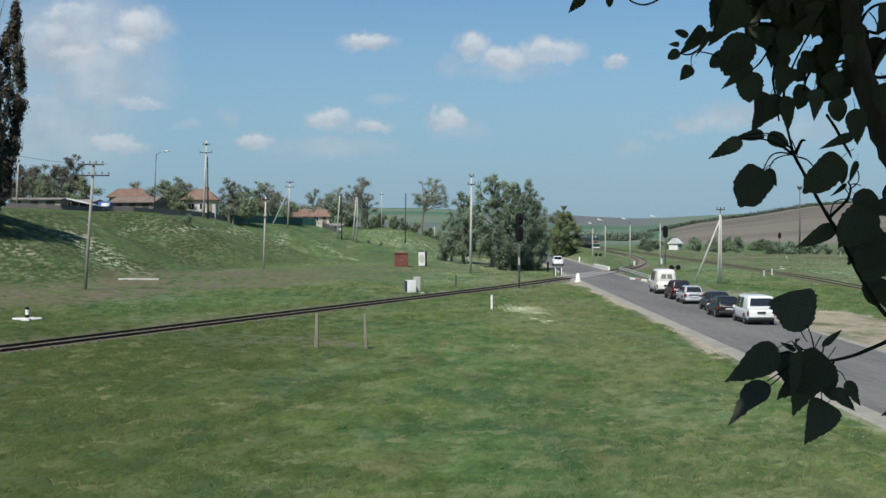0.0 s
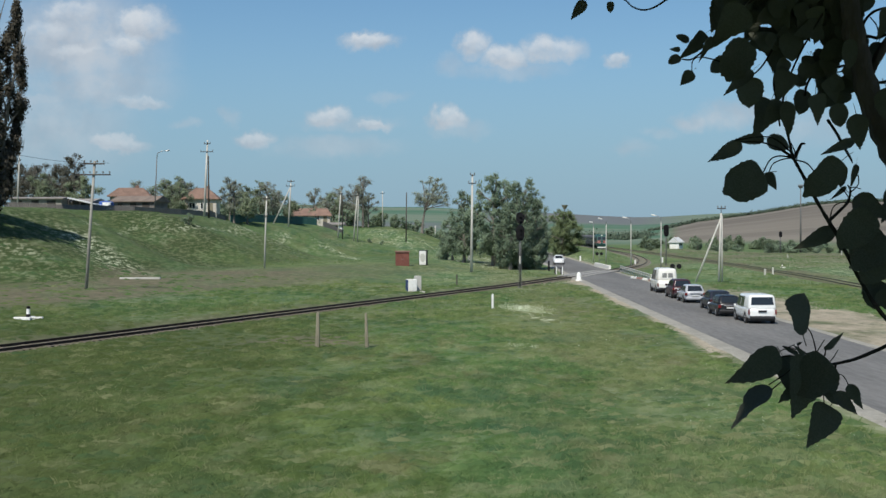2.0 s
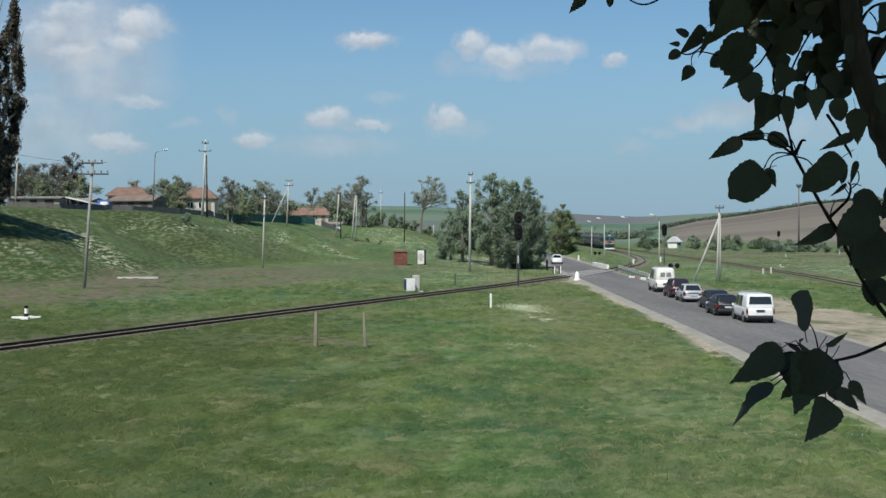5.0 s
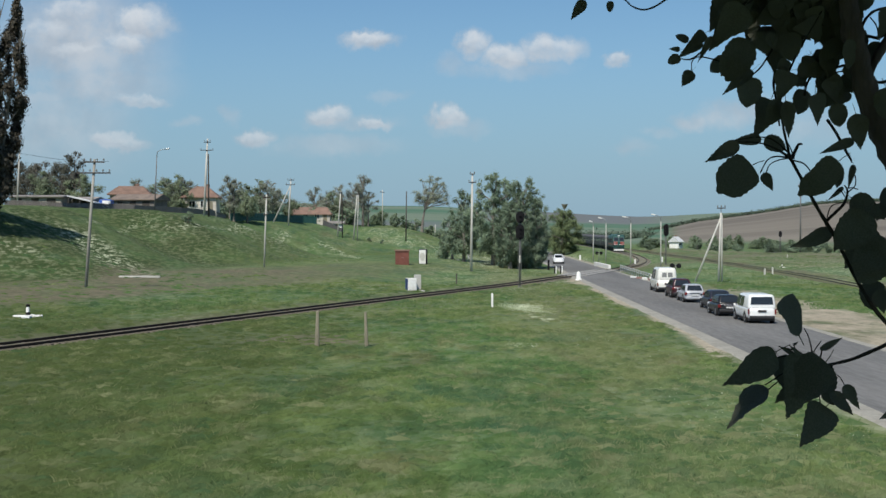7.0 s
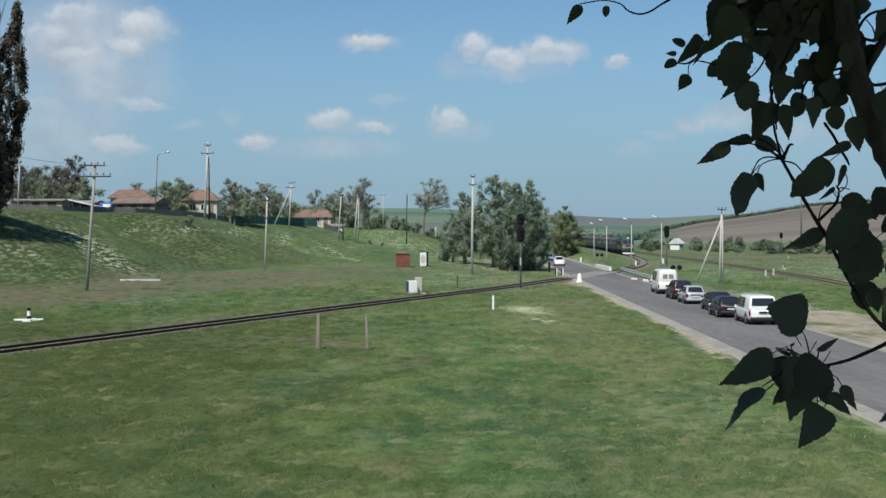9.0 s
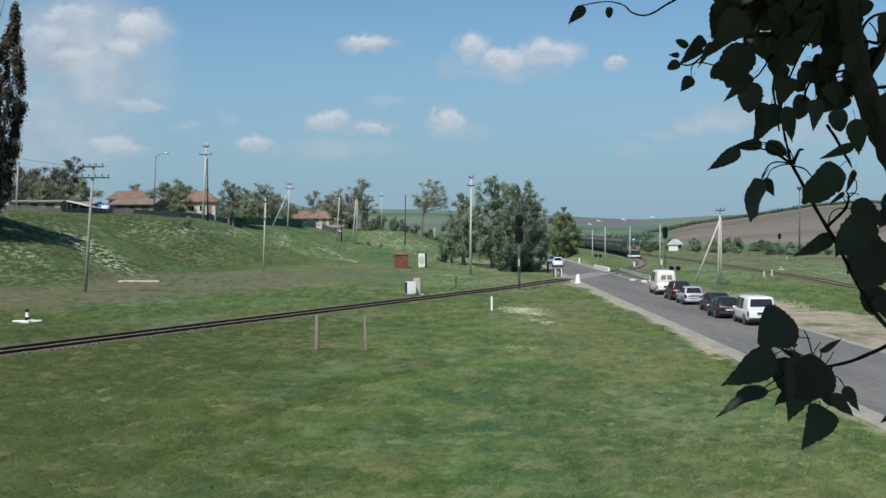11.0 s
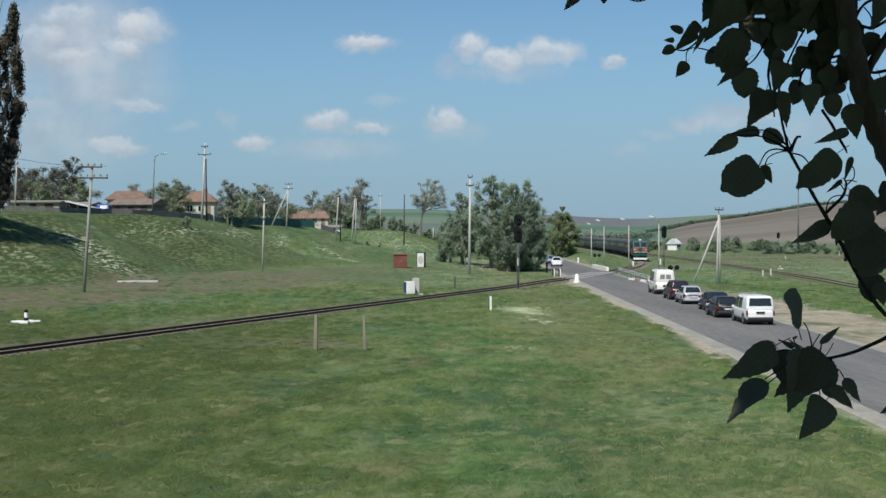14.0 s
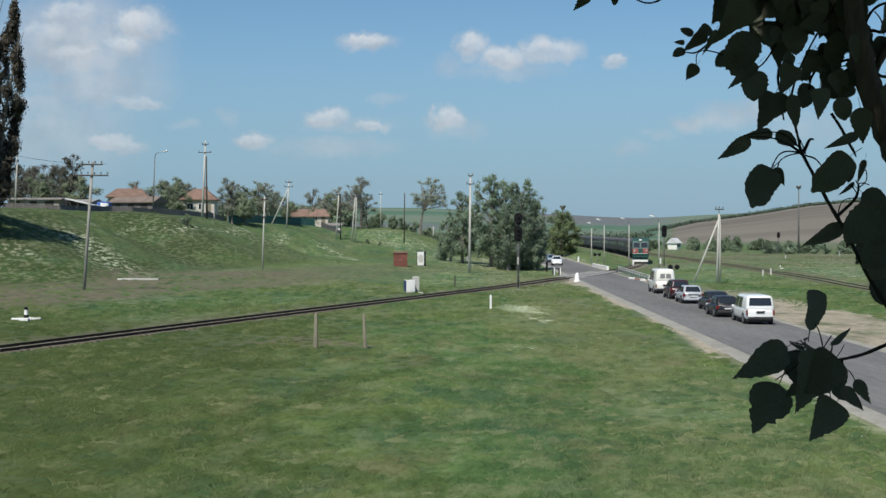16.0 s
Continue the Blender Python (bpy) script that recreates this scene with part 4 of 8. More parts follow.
    pale = build_tree("shrub", "pale silvery willow shrub at the field edge", 62, 4.6, 0.10, boughs(62, 12, 2.4, 0.6, 4.4, 1.3), 1700, 0.36, LEAF_BLUE, group="shrubs")
    put(pale, 84.0, 452, 30)
    for k in range(34):
        px = rng.uniform(0.165, 0.40)
        y = rng.uniform(345, 390)
        if 0.176 < px < 0.205:
            continue
        c = copy_thing(proto, pose(px * y, y, G(px * y, y), 0, 0, rng.uniform(0, 360)))
        c.scale = (rng.uniform(0.6, 1.2), rng.uniform(0.6, 1.2), rng.uniform(0.45, 0.95))
    for k in range(46):
        px = rng.uniform(0.155, 0.40)
        y = rng.uniform(400, 520)
        if 0.176 < px < 0.205:
            continue
        c = copy_thing(pale, pose(px * y, y, G(px * y, y), 0, 0, rng.uniform(0, 360)))
        c.scale = (rng.uniform(0.6, 1.4), rng.uniform(0.6, 1.4), rng.uniform(0.5, 1.1))
    for k in range(30):
        x = rng.uniform(-70, -20)
        y = 205 + (x + 70) * 1.75 + rng.uniform(2, 14)
        c = copy_thing(proto, pose(x, y, G(x, y), 0, 0, rng.uniform(0, 360)))
        c.scale = (rng.uniform(0.9, 1.6), rng.uniform(0.9, 1.4), rng.uniform(0.7, 1.25))
    for k in range(22):
        x, y = rng.uniform(-20, 6), rng.uniform(306, 325)
        c = copy_thing(pale if k % 3 else proto, pose(x, y, G(x, y), 0, 0, rng.uniform(0, 360)))
        c.scale = (rng.uniform(0.6, 1.0), rng.uniform(0.6, 1.0), rng.uniform(0.5, 0.85))
    for x, y, s in ((0.6, 203, 0.85), (-16.5, 268, 0.32), (-13.5, 266, 0.28), (-10, 300, 0.9), (-7, 303, 0.9), (-12, 302, 0.8), (-1, 298, 0.8), 
                    (9.0, 181.6, 0.70), (10.6, 180.8, 0.62), (12.2, 181.0, 0.75), (13.6, 182.4, 0.66), (14.4, 185.5, 0.7)):
        c = copy_thing(proto, pose(x, y, G(x, y), 0, 0, x * 50))
        c.scale = (s, s, s)


def build_woods():
    """Shelter belt along the crest of the ploughed hill and specks of wood on the far range."""
    rng = np.random.default_rng(9)
    blobs = []
    for k in range(420):
        u = rng.uniform(0.17, 0.44)
        r = 1115 + 260 * max(0, 0.2 - u) + rng.uniform(-10, 25)
        y = r / math.sqrt(1 + u * u)
        blobs.append((u * y, y, G(u * y, y) + 1.0, 6.0, 5.0, rng.uniform(0.9, 2.0)))
    for k in range(160):
        u = rng.uniform(-0.02, 0.17)
        r = 760 + rng.uniform(-40, 60)
        blobs.append((u * r, r, G(u * r, r) + 1.0, 7.0, 5.0, rng.uniform(1.5, 4.0)))
    v, f, soft = leaf_cloud(rng, blobs, 42000, 0.95)
    tagged(new("far_wood", mesh_of("far_wood", v, f, LEAF_WOOD, normals=soft)), "dark shelter belt of trees along the hill crest", "wood", kind="stuff")


# ---- poles, masts and signals ----
def build_pole(name, label, tall, r0, r1, material, arms=(), lean=0.0, brace=None, twin=None, group="poles", cap=None):
    """A pole with crossarms, each carrying insulators. arms: height from top, half width, insulators."""
    base = thing(name, label, "utility pole", group)
    bm = bmesh.new()
    tube(bm, [(0, 0, -0.6), (lean * tall * 0.5, 0, tall * 0.5), (lean * tall, 0, tall)], [r0, (r0 + r1) / 2, r1], 8)
    part("shaft", bm, material, base, smooth=True)
    if brace:
        bm = bmesh.new()
        tube(bm, [(brace[0], brace[1], -0.4), (lean * tall * brace[2], 0, tall * brace[2])], [r0 * 0.9, r1 * 0.9], 7)
        part("brace", bm, material, base, smooth=True)
    if twin:
        bm = bmesh.new()
        tube(bm, [(twin[0], 0.15, -0.4), (lean * tall * 0.96 + twin[1], 0.15, tall * twin[2])], [r0 * 0.8, r1 * 0.8], 7)
        part("stub_pole", bm, twin[3], base, smooth=True)
    for drop, half, count in arms:
        if drop < 0:
            bm = bmesh.new()
            tube(bm, [(lean * tall, 0, tall - 0.4), (lean * (tall - drop), 0, tall - drop + 0.1)], [0.05, 0.04], 6)
            part("bracket", bm, SIGNAL_GREY, base)
        z, x = tall - drop, lean * (tall - drop)
        bm = bmesh.new()
        box(bm, x - half, x + half, -r1 - 0.10, -r1 - 0.01, z - 0.06, z + 0.06, 0.01)
        arm = part("crossarm", bm, DARK_WOOD, base)
        for k in range(count):
            bm = bmesh.new()
            px = x - half + 0.08 + (2 * half - 0.16) * k / max(1, count - 1)
            tube(bm, [(px, -r1 - 0.055, z + 0.05), (px, -r1 - 0.055, z + 0.13), (px, -r1 - 0.055, z + 0.15), (px, -r1 - 0.055, z + 0.28), (px, -r1 - 0.055, z + 0.32)], [0.022, 0.022, 0.085, 0.075, 0.03], 6)
            part("insulator", bm, INSULATOR, arm)
    return base


INSULATOR = mat("insulator_glaze", (0.20, 0.21, 0.20), rough=0.3, vary=0.2)


def build_lamp_post(name, label, tall, reach, side=-1.0, double=0, group="street lamps", material=None):
    base = thing(name, label, "street lamp", group)
    bm = bmesh.new()
    tube(bm, [(0, 0, -0.4), (0, 0, tall * 0.9)], [0.105, 0.07], 8)
    part("pole", bm, material or CONCRETE, base, smooth=True)
    bm = bmesh.new()
    tube(bm, [(0, 0, tall * 0.88), (side * 0.05, 0, tall * 0.96), (side * reach * 0.5, 0, tall), (side * reach, 0, tall + 0.1)], [0.075, 0.065, 0.055, 0.05], 6)
    arm = part("arm", bm, STEEL, base, smooth=True)
    bm = bmesh.new()
    box(bm, -0.32, 0.32, -0.16, 0.16, -0.09, 0.11, 0.06)
    head = part("lamp_head", bm, STEEL if material else WHITEWASH, arm)
    head.matrix_basis = pose(side * (reach + 0.2), 0, tall + 0.13, 0, -side * 14, 0)
    return base


def build_signal(name, label, tall, lights, r=0.085, white_foot=False, group="railway signals"):
    """A colour-light signal: mast, head boards with hooded lenses, ladder."""
    base = thing(name, label, "railway signal", group)
    bm = bmesh.new()
    tube(bm, [(0, 0, -0.4), (0, 0, tall - 0.2)], [r, r * 0.85], 8)
    part("mast", bm, SIGNAL_GREY, base, smooth=True)
    z = tall
    for cnt in lights:
        high = cnt * 0.40 + 0.42
        bm = bmesh.new()
        outline = []
        for a in range(0, 181, 20):
            outline.append((0.43 * math.cos(radians(a)), z - 0.43 + 0.43 * math.sin(radians(a))))
        for a in range(180, 361, 20):
            outline.append((0.43 * math.cos(radians(a)), z - high + 0.43 + 0.43 * math.sin(radians(a))))
        prism(bm, outline, -0.18, -0.13, axis="y")
        head = part("head_board", bm, BLACK, base)
        for k in range(cnt):
            c = z - 0.38 - k * (high - 0.76) / max(1, cnt - 1) if cnt > 1 else z - high / 2
            bm = bmesh.new()
            tube(bm, [(0, -0.18, c), (0, -0.42, c + 0.01)], [0.125, 0.135], 10)
            part("hood", bm, BLACK, head)
        bm = bmesh.new()
        box(bm, -0.16, 0.16, -0.12, 0.14, z - high + 0.1, z - 0.12, 0.03)
        part("lamp_case", bm, BLACK, head)
        z -= high + 0.12
    bm = bmesh.new()
    for x in (-0.17, 0.17):
        tube(bm, [(x, 0.16, 0.0), (x, 0.16, tall - 1.2)], [0.018, 0.018], 4)
    for k in range(int((tall - 1.4) / 0.35)):
        tube(bm, [(-0.17, 0.16, 0.4 + k * 0.35), (0.17, 0.16, 0.4 + k * 0.35)], [0.012, 0.012], 4)
    part("ladder", bm, SIGNAL_GREY, base)
    if white_foot:
        bm = bmesh.new()
        tube(bm, [(0, 0, tall * 0.32), (0, 0, tall * 0.42)], [r * 1.06, r * 1.04], 8)
        part("marker_sleeve", bm, CONCRETE, base)
    bm = bmesh.new()
    box(bm, -0.22, 0.22, -0.22, 0.22, -0.3, 0.10, 0.03)
    part("foot", bm, SIGNAL_GREY, base)
    return base


SIGNAL_GREY = mat("signal_mast_grey", (0.17, 0.17, 0.165), (0.11, 0.11, 0.11), rough=0.7, scale=1, fine=9)


def build_crossing_light(label):
    """Pair of hooded round warning lights under a saltire, on a post."""
    base = thing("crossing_light", label, "crossing signal", "crossing lights")
    bm = bmesh.new()
    tube(bm, [(0, 0, -0.3), (0, 0, 2.25)], [0.055, 0.05], 8)
    part("post", bm, SIGNAL_GREY, base, smooth=True)
    for x in (-0.36, 0.36):
        bm = bmesh.new()
        tube(bm, [(x, -0.03, 2.1), (x, 0.03, 2.1)], [0.27, 0.27], 16)
        tube(bm, [(x, 0.03, 2.1), (x, 0.22, 2.1)], [0.13, 0.14], 12)
        part("light", bm, BLACK, base)
    bm = bmesh.new()
    box(bm, -0.36, 0.36, -0.025, 0.025, 2.06, 2.14)
    part("bracket", bm, BLACK, base)
    return base


def build_poles():
    put(build_pole("telegraph_pole", "concrete telegraph pole with two crossarms of insulators, leaning", 11.2, 0.15, 0.11, POLE_GREY, arms=((0.25, 0.92, 4), (1.2, 1.5, 6)), lean=0.075, group="poles"), -31.3, 106.3, 0)
    put(build_pole("telegraph_pole", "plain concrete pole with a short arm in the meadow", 9.3, 0.13, 0.09, CONCRETE, arms=((0.4, 0.45, 2), (2.6, 0.3, 2)), lean=0.035), -23.0, 155.8)
    put(build_pole("power_pole", "whitish concrete power pole with dark wooden stub and crossarms", 12.6, 0.21, 0.13, CONCRETE, arms=((0.6, 0.55, 3), (1.9, 1.05, 2)), lean=0.05, twin=(0.75, 0.1, 0.8, DARK_WOOD)), -39.4, 200)
    put(build_pole("power_pole", "braced concrete power pole on the bank crest", 9.2, 0.17, 0.12, CONCRETE, arms=((0.3, 0.7, 3), (1.2, 0.9, 2)), lean=0.06, brace=(-3.3, -0.4, 0.86)), -30.6, 239.5)
    put(build_pole("power_pole", "leaning concrete pole beside a dark wooden one", 9.4, 0.16, 0.11, CONCRETE, arms=((0.4, 0.6, 3),), lean=0.07, twin=(1.0, 0.25, 0.98, DARK_WOOD)), -21.9, 251)
    put(build_pole("power_pole", "leaning pale concrete double pole on the bank", 9.8, 0.17, 0.11, CONCRETE, arms=((0.4, 0.6, 3),), lean=0.085, twin=(0.8, 0.25, 0.95, CONCRETE)), -18.8, 253)
    put(build_pole("power_pole", "slim concrete pole with dark steel top", 9.0, 0.14, 0.09, CONCRETE, arms=((0.6, 0.5, 2),), lean=0.0), -15.2, 302)
    put(build_pole("wooden_pole", "plain dark wooden pole on the bank", 11.0, 0.15, 0.12, DARK_WOOD, lean=0.012), -8.34, 268.2)
    put(build_pole("concrete_post", "short plain concrete post on the bank", 3.5, 0.14, 0.12, CONCRETE), -2.1, 300)
    put(build_pole("power_pole", "tall straight concrete pole with small crossarms beside the trees", 13.2, 0.21, 0.12, CONCRETE, arms=((0.1, 0.35, 2), (1.2, 0.55, 2)), lean=0.012), 3.7, 164.2)
    put(build_pole("power_pole", "braced concrete power pole with second post across the road", 7.9, 0.135, 0.105, CONCRETE, arms=((-0.55, 0.5, 3),), lean=0.03, brace=(-2.75, 0.3, 0.93), twin=(0.42, 0.15, 0.97, CONCRETE)), 31.4, 139)
    put(build_pole("power_pole", "pale pole half hidden by the poplars", 8.2, 0.13, 0.10, CONCRETE, lean=0.05), -64.5, 184)
    wire = thing("overhead_wire", "thin dark overhead wire sagging from a pole to the gardens", "wire")
    a, b = Vector((-64.1, 184, G(-64.5, 184) + 8.1)), Vector((-57.4, 209, 17.6))
    bm = bmesh.new()
    tube(bm, [a.lerp(b, t / 12) - Vector((0, 0, 1.6 * (t / 12) * (1 - t / 12))) for t in range(13)], [0.025] * 13, 5)
    part("strand", bm, BLACK, wire)
    lamp = build_lamp_post("street_lamp", "grey street lamp with curved arm on the bank", 9.6, 1.4, 1.0, material=SIGNAL_GREY)
    put(lamp, -44.9, 189)
    lamp.rotation_euler = (0, 0.045, 0)
    for x, y, tall, reach in ((27.9, 227, 7.4, 0.3), (28.4, 213, 7.9, 0.9), (31.2, 203, 8.2, 0.9), (33.9, 190, 8.3, 1.0)):
        put(build_lamp_post("street_lamp", "concrete street lamp with pale head at the crossing", tall, reach, -1.0), x, y)
    put(build_signal("signal_mast", "railway light signal with two black heads on a mast", 7.9, (2, 3), white_foot=True), 7.95, 127)
    put(build_signal("signal_mast", "railway light signal with one tall black head", 6.9, (4,)), 37.6, 206)
    put(build_signal("signal_mast", "far railway light signal with black head", 6.0, (3,)), 91.5, 331)
    put(build_crossing_light("black twin warning lights on a post, from behind"), 25.15, 132)
    put(build_crossing_light("black twin warning lights on a post across the rails"), 25.9, 203, 170)
    # flood-light mast and a stork nest on a pole
    m = thing("floodlight_mast", "slim steel floodlight mast with a lamp platform", "mast")
    bm = bmesh.new()
    tube(bm, [(0, 0, -0.5), (0, 0, 12), (0, 0, 21.5)], [0.34, 0.24, 0.15], 8)
    part("pole", bm, SIGNAL_GREY, m, smooth=True)
    bm = bmesh.new()
    tube(bm, [(0, 0, 21.2), (0, 0, 22.0)], [0.5, 0.9], 10)
    part("platform", bm, SIGNAL_GREY, m)
    for k in range(5):
        bm = bmesh.new()
        a = k * math.tau / 5
        box(bm, -0.2, 0.2, -0.15, 0.15, 22.0, 22.4, 0.04)
        o = part("floodlight", bm, STEEL, m)
        o.matrix_basis = pose(0.7 * math.cos(a), 0.7 * math.sin(a), 0, 0, 0, math.degrees(a))
    put(m, 117.5, 401)
    n = thing("nest_pole", "pole with a stork nest of dark twigs", "pole")
    bm = bmesh.new()
    tube(bm, [(0, 0, -0.5), (0, 0, 14.8)], [0.16, 0.12], 7)
    part("pole", bm, DARK_WOOD, n)
    bm = bmesh.new()
    tube(bm, [(0, 0, 14.4), (0, 0, 15.4), (0, 0, 15.9)], [0.35, 0.9, 1.1], 12)
    part("nest", bm, GREY_WOOD, n)
    put(n, 39.8, 401, z=-1.5)


# ---- small trackside things ----
def build_trackside():
    def post(name, label, w, tall, material, x, y, cap=None, lean=0.0, group="", taper=0.9, half=False):
        b = thing(name, label, "post", group)
        bm = bmesh.new()
        box(bm, -w / 2, w / 2, -w / 2, w / 2, -0.3, tall, w * 0.12, top=taper)
        o = part("shaft", bm, material, b)
        if cap:
            bm = bmesh.new()
            box(bm, -w / 2 - 0.008, 0.0 if half else w / 2 + 0.008, -w / 2 - 0.008, w / 2 + 0.008, tall * cap[0], tall * cap[1], 0.006)
            part("band", bm, cap[2], b)
        put(b, x, y)
        b.rotation_euler = (0, lean, 0)
        return b
    post("concrete_post", "weathered concrete post with rough foot in the meadow", 0.24, 1.85, GREY_WOOD, -6.45, 61.9, lean=0.02, group="meadow posts", taper=0.62)
    post("concrete_post", "pale weathered concrete post leaning in the meadow", 0.21, 1.8, GREY_WOOD, -3.95, 62.3, lean=-0.03, group="meadow posts", taper=0.55)
    post("marker_post", "white painted kilometre post beside the track", 0.17, 1.15, WHITEWASH, 3.75, 93.7, group="marker posts")
    post("crossing_post", "short crossing post painted half black and half white", 0.30, 1.02, WHITEWASH, 15.25, 166, cap=(0.0, 0.99, BLACK), group="crossing posts", taper=1.0, half=True)
    post("crossing_post", "short crossing post painted half black and half white", 0.30, 1.02, WHITEWASH, 16.1, 166.3, cap=(0.0, 0.99, BLACK), group="crossing posts", taper=1.0, half=True)
    post("black_post", "short black post in the grass", 0.16, 1.25, DARK_WOOD, 1.4, 131.5)
    post("black_post", "black post beside the road edge", 0.30, 1.5, BLACK, 15.6, 181)
    post("white_marker", "small white marker stone in the bank grass", 0.35, 0.9, WHITEWASH, 4.2, 205)
    for x, y in ((26.9, 240), (33.8, 215), (40.4, 225)):
        post("white_marker", "low white marker stone beside the curve", 0.30, 1.0, WHITEWASH, x, y, group="white markers")
    for x, y, h in ((44.6, 165, 1.0), (43.0, 163, 0.8), (47.0, 178, 0.5), (74, 262, 0.7), (98, 300, 1.0)):
        post("white_marker", "low pale concrete post in the field by the siding", 0.22, h, CONCRETE, x, y, group="field posts")
    # rounded white stone at the crossing corner
    b = thing("corner_stone", "rounded whitewashed boundary stone at the crossing", "bollard")
    bm = bmesh.new()
    tube(bm, [(0, 0, -0.2), (0, 0, 0.15), (0, 0, 0.2), (0, 0, 0.75), (0, 0, 0.98), (0, 0, 1.08)], [0.40, 0.38, 0.27, 0.25, 0.17, 0.05], 12)
    part("stone", bm, WHITEWASH, b, smooth=True)
    put(b, 16.0, 144.2)
    b = thing("tree_stump", "whitewashed old stump with orange heartwood under the acacias", "tree stump")
    bm = bmesh.new()
    tube(bm, [(0, 0, -0.2), (0.02, 0, 0.2), (0.0, 0.02, 0.85), (0.05, 0, 1.0)], [0.48, 0.40, 0.34, 0.26], 10)
    part("stem", bm, STUMP_WOOD, b, smooth=True)
    bm = bmesh.new()
    tube(bm, [(0, 0, 0.02), (0.02, 0, 0.42)], [0.45, 0.395], 10)
    part("whitewash", bm, WHITEWASH, b)
    put(b, 9.9, 190)
    # dwarf signal on a cross-shaped slab
    b = thing("dwarf_signal", "small black and white lantern on a white concrete cross", "signal")
    bm = bmesh.new()
    box(bm, -0.95, 0.95, -0.22, 0.22, -0.05, 0.14, 0.03)
    box(bm, -0.28, 0.28, -0.9, 0.9, -0.05, 0.136, 0.03)
    part("slab", bm, WHITEWASH, b)
    bm = bmesh.new()
    tube(bm, [(0, 0, 0.14), (0, 0, 0.34)], [0.16, 0.13], 10)
    part("foot", bm, BLACK, b)
    bm = bmesh.new()
    tube(bm, [(0, 0, 0.34), (0, 0, 0.64), (0, 0, 0.7)], [0.12, 0.12, 0.09], 10)
    part("lantern", bm, WHITEWASH, b)
    bm = bmesh.new()
    tube(bm, [(0, 0, 0.7), (0, 0, 0.84), (0, 0, 0.88)], [0.13, 0.12, 0.04], 10)
    part("cap", bm, BLACK, b)
    put(b, -27.9, 81.6, 8)
    far = copy_thing(b, pose(54.5, 196, G(54.5, 196), 0, 0, 70))
    far.scale = (0.55, 0.55, 0.8)
    b = thing("concrete_slab", "pale concrete slab lying at the foot of the bank", "slab")
    bm = bmesh.new()
    box(bm, -2.0, 2.0, -0.3, 0.3, -0.1, 0.16, 0.02)
    part("slab", bm, CONCRETE, b)
    put(b, -30.6, 122.5, 6)
    # relay boxes
    b = thing("relay_hut", "rust-red steel equipment hut with a low roof in the meadow", "hut")
    bm = bmesh.new()
    box(bm, -0.95, 0.95, -0.8, 0.8, -0.1, 1.9, 0.02)
    body = part("body", bm, RUST_RED, b)
    bm = bmesh.new()
    prism(bm, [(-0.95, 1.9), (0.95, 1.9), (0.9, 2.0), (0.0, 2.12), (-0.9, 2.0)], -1.05, 1.05)
    part("roof", bm, RUST_DARK, b)
    for k in (-1, 1):
        bm = bmesh.new()
        box(bm, k * 0.46 - 0.42, k * 0.46 + 0.42, -0.83, -0.8, 0.08, 1.8, 0.008)
        door = part("door", bm, RUST_RED, b)
        bm = bmesh.new()
        box(bm, k * 0.1 - 0.02, k * 0.1 + 0.02, -0.86, -0.83, 0.85, 1.05)
        part("handle", bm, STEEL, door)
    put(b, -5.95, 174, 5)
    b = thing("relay_cabinet", "white cabinet with a pale oval panel and dark frame", "cabinet")
    bm = bmesh.new()
    box(bm, -0.62, 0.62, -0.45, 0.45, -0.1, 2.15, 0.03)
    part("body", bm, BLACK, b)
    bm = bmesh.new()
    box(bm, -0.60, 0.36, -0.475, -0.45, 0.05, 2.05, 0.01)
    door = part("door", bm, WHITEWASH, b)
    bm = bmesh.new()
    tube(bm, [(-0.12, -0.475, 1.05), (-0.12, -0.485, 1.05)], [0.38, 0.38], 20)
    for v in bm.verts:
        v.co.z = 1.05 + (v.co.z - 1.05) * 1.6
    part("panel", bm, CONCRETE, door)
    put(b, -3.0, 177, 4)
    b = thing("track_cabinet", "white steel track-side cabinet pair with a blue side", "cabinet")
    bm = bmesh.new()
    box(bm, -0.46, 0.46, -0.4, 0.4, 0.0, 1.2, 0.03)
    body = part("body", bm, WHITEWASH, b)
    bm = bmesh.new()
    box(bm, -0.42, 0.42, -0.425, -0.4, 0.08, 1.12, 0.01)
    part("door", bm, WHITEWASH, b)
    bm = bmesh.new()
    box(bm, 0.62, 1.2, 0.45, 1.05, 0.0, 1.5, 0.03)
    part("side_box", bm, CONCRETE, b, "grey taller box")
    bm = bmesh.new()
    box(bm, -0.56, 1.26, -0.5, 1.12, -0.2, 0.0, 0.02)
    part("plinth", bm, CONCRETE, b)
    bm = bmesh.new()
    box(bm, -0.48, -0.46, -0.38, 0.38, 0.04, 1.16, 0.005)
    part("side_panel", bm, NAVY, b, "dark blue side panel")
    put(b, -3.2, 119.9, 20)
    # guard rail, white kerb wall and striped kerb at the crossing
    b = thing("guard_rail", "galvanised steel guard rail on short posts at the crossing", "guard rail")
    p, q = Vector((25.9, 178, 0)), Vector((24.3, 142.5, 0))
    for k in range(15):
        c = p.lerp(q, k / 14)
        bm = bmesh.new()
        box(bm, c.x - 0.08, c.x + 0.08, c.y - 0.08, c.y + 0.08, -0.3, 0.85, 0.01)
        part("post", bm, CONCRETE, b)
    for z in (0.52, 0.82):
        bm = bmesh.new()
        d = (q - p).normalized()
        side = Vector((-d.y, d.x, 0)) * -0.1
        tube(bm, [p + side + Vector((0, 0, z)), q + side + Vector((0, 0, z))], [0.06, 0.06], 6)
        part("beam", bm, RAIL_PAINT, b)
    b = thing("kerb_wall", "low whitewashed concrete wall at the road edge", "wall")
    bm = bmesh.new()
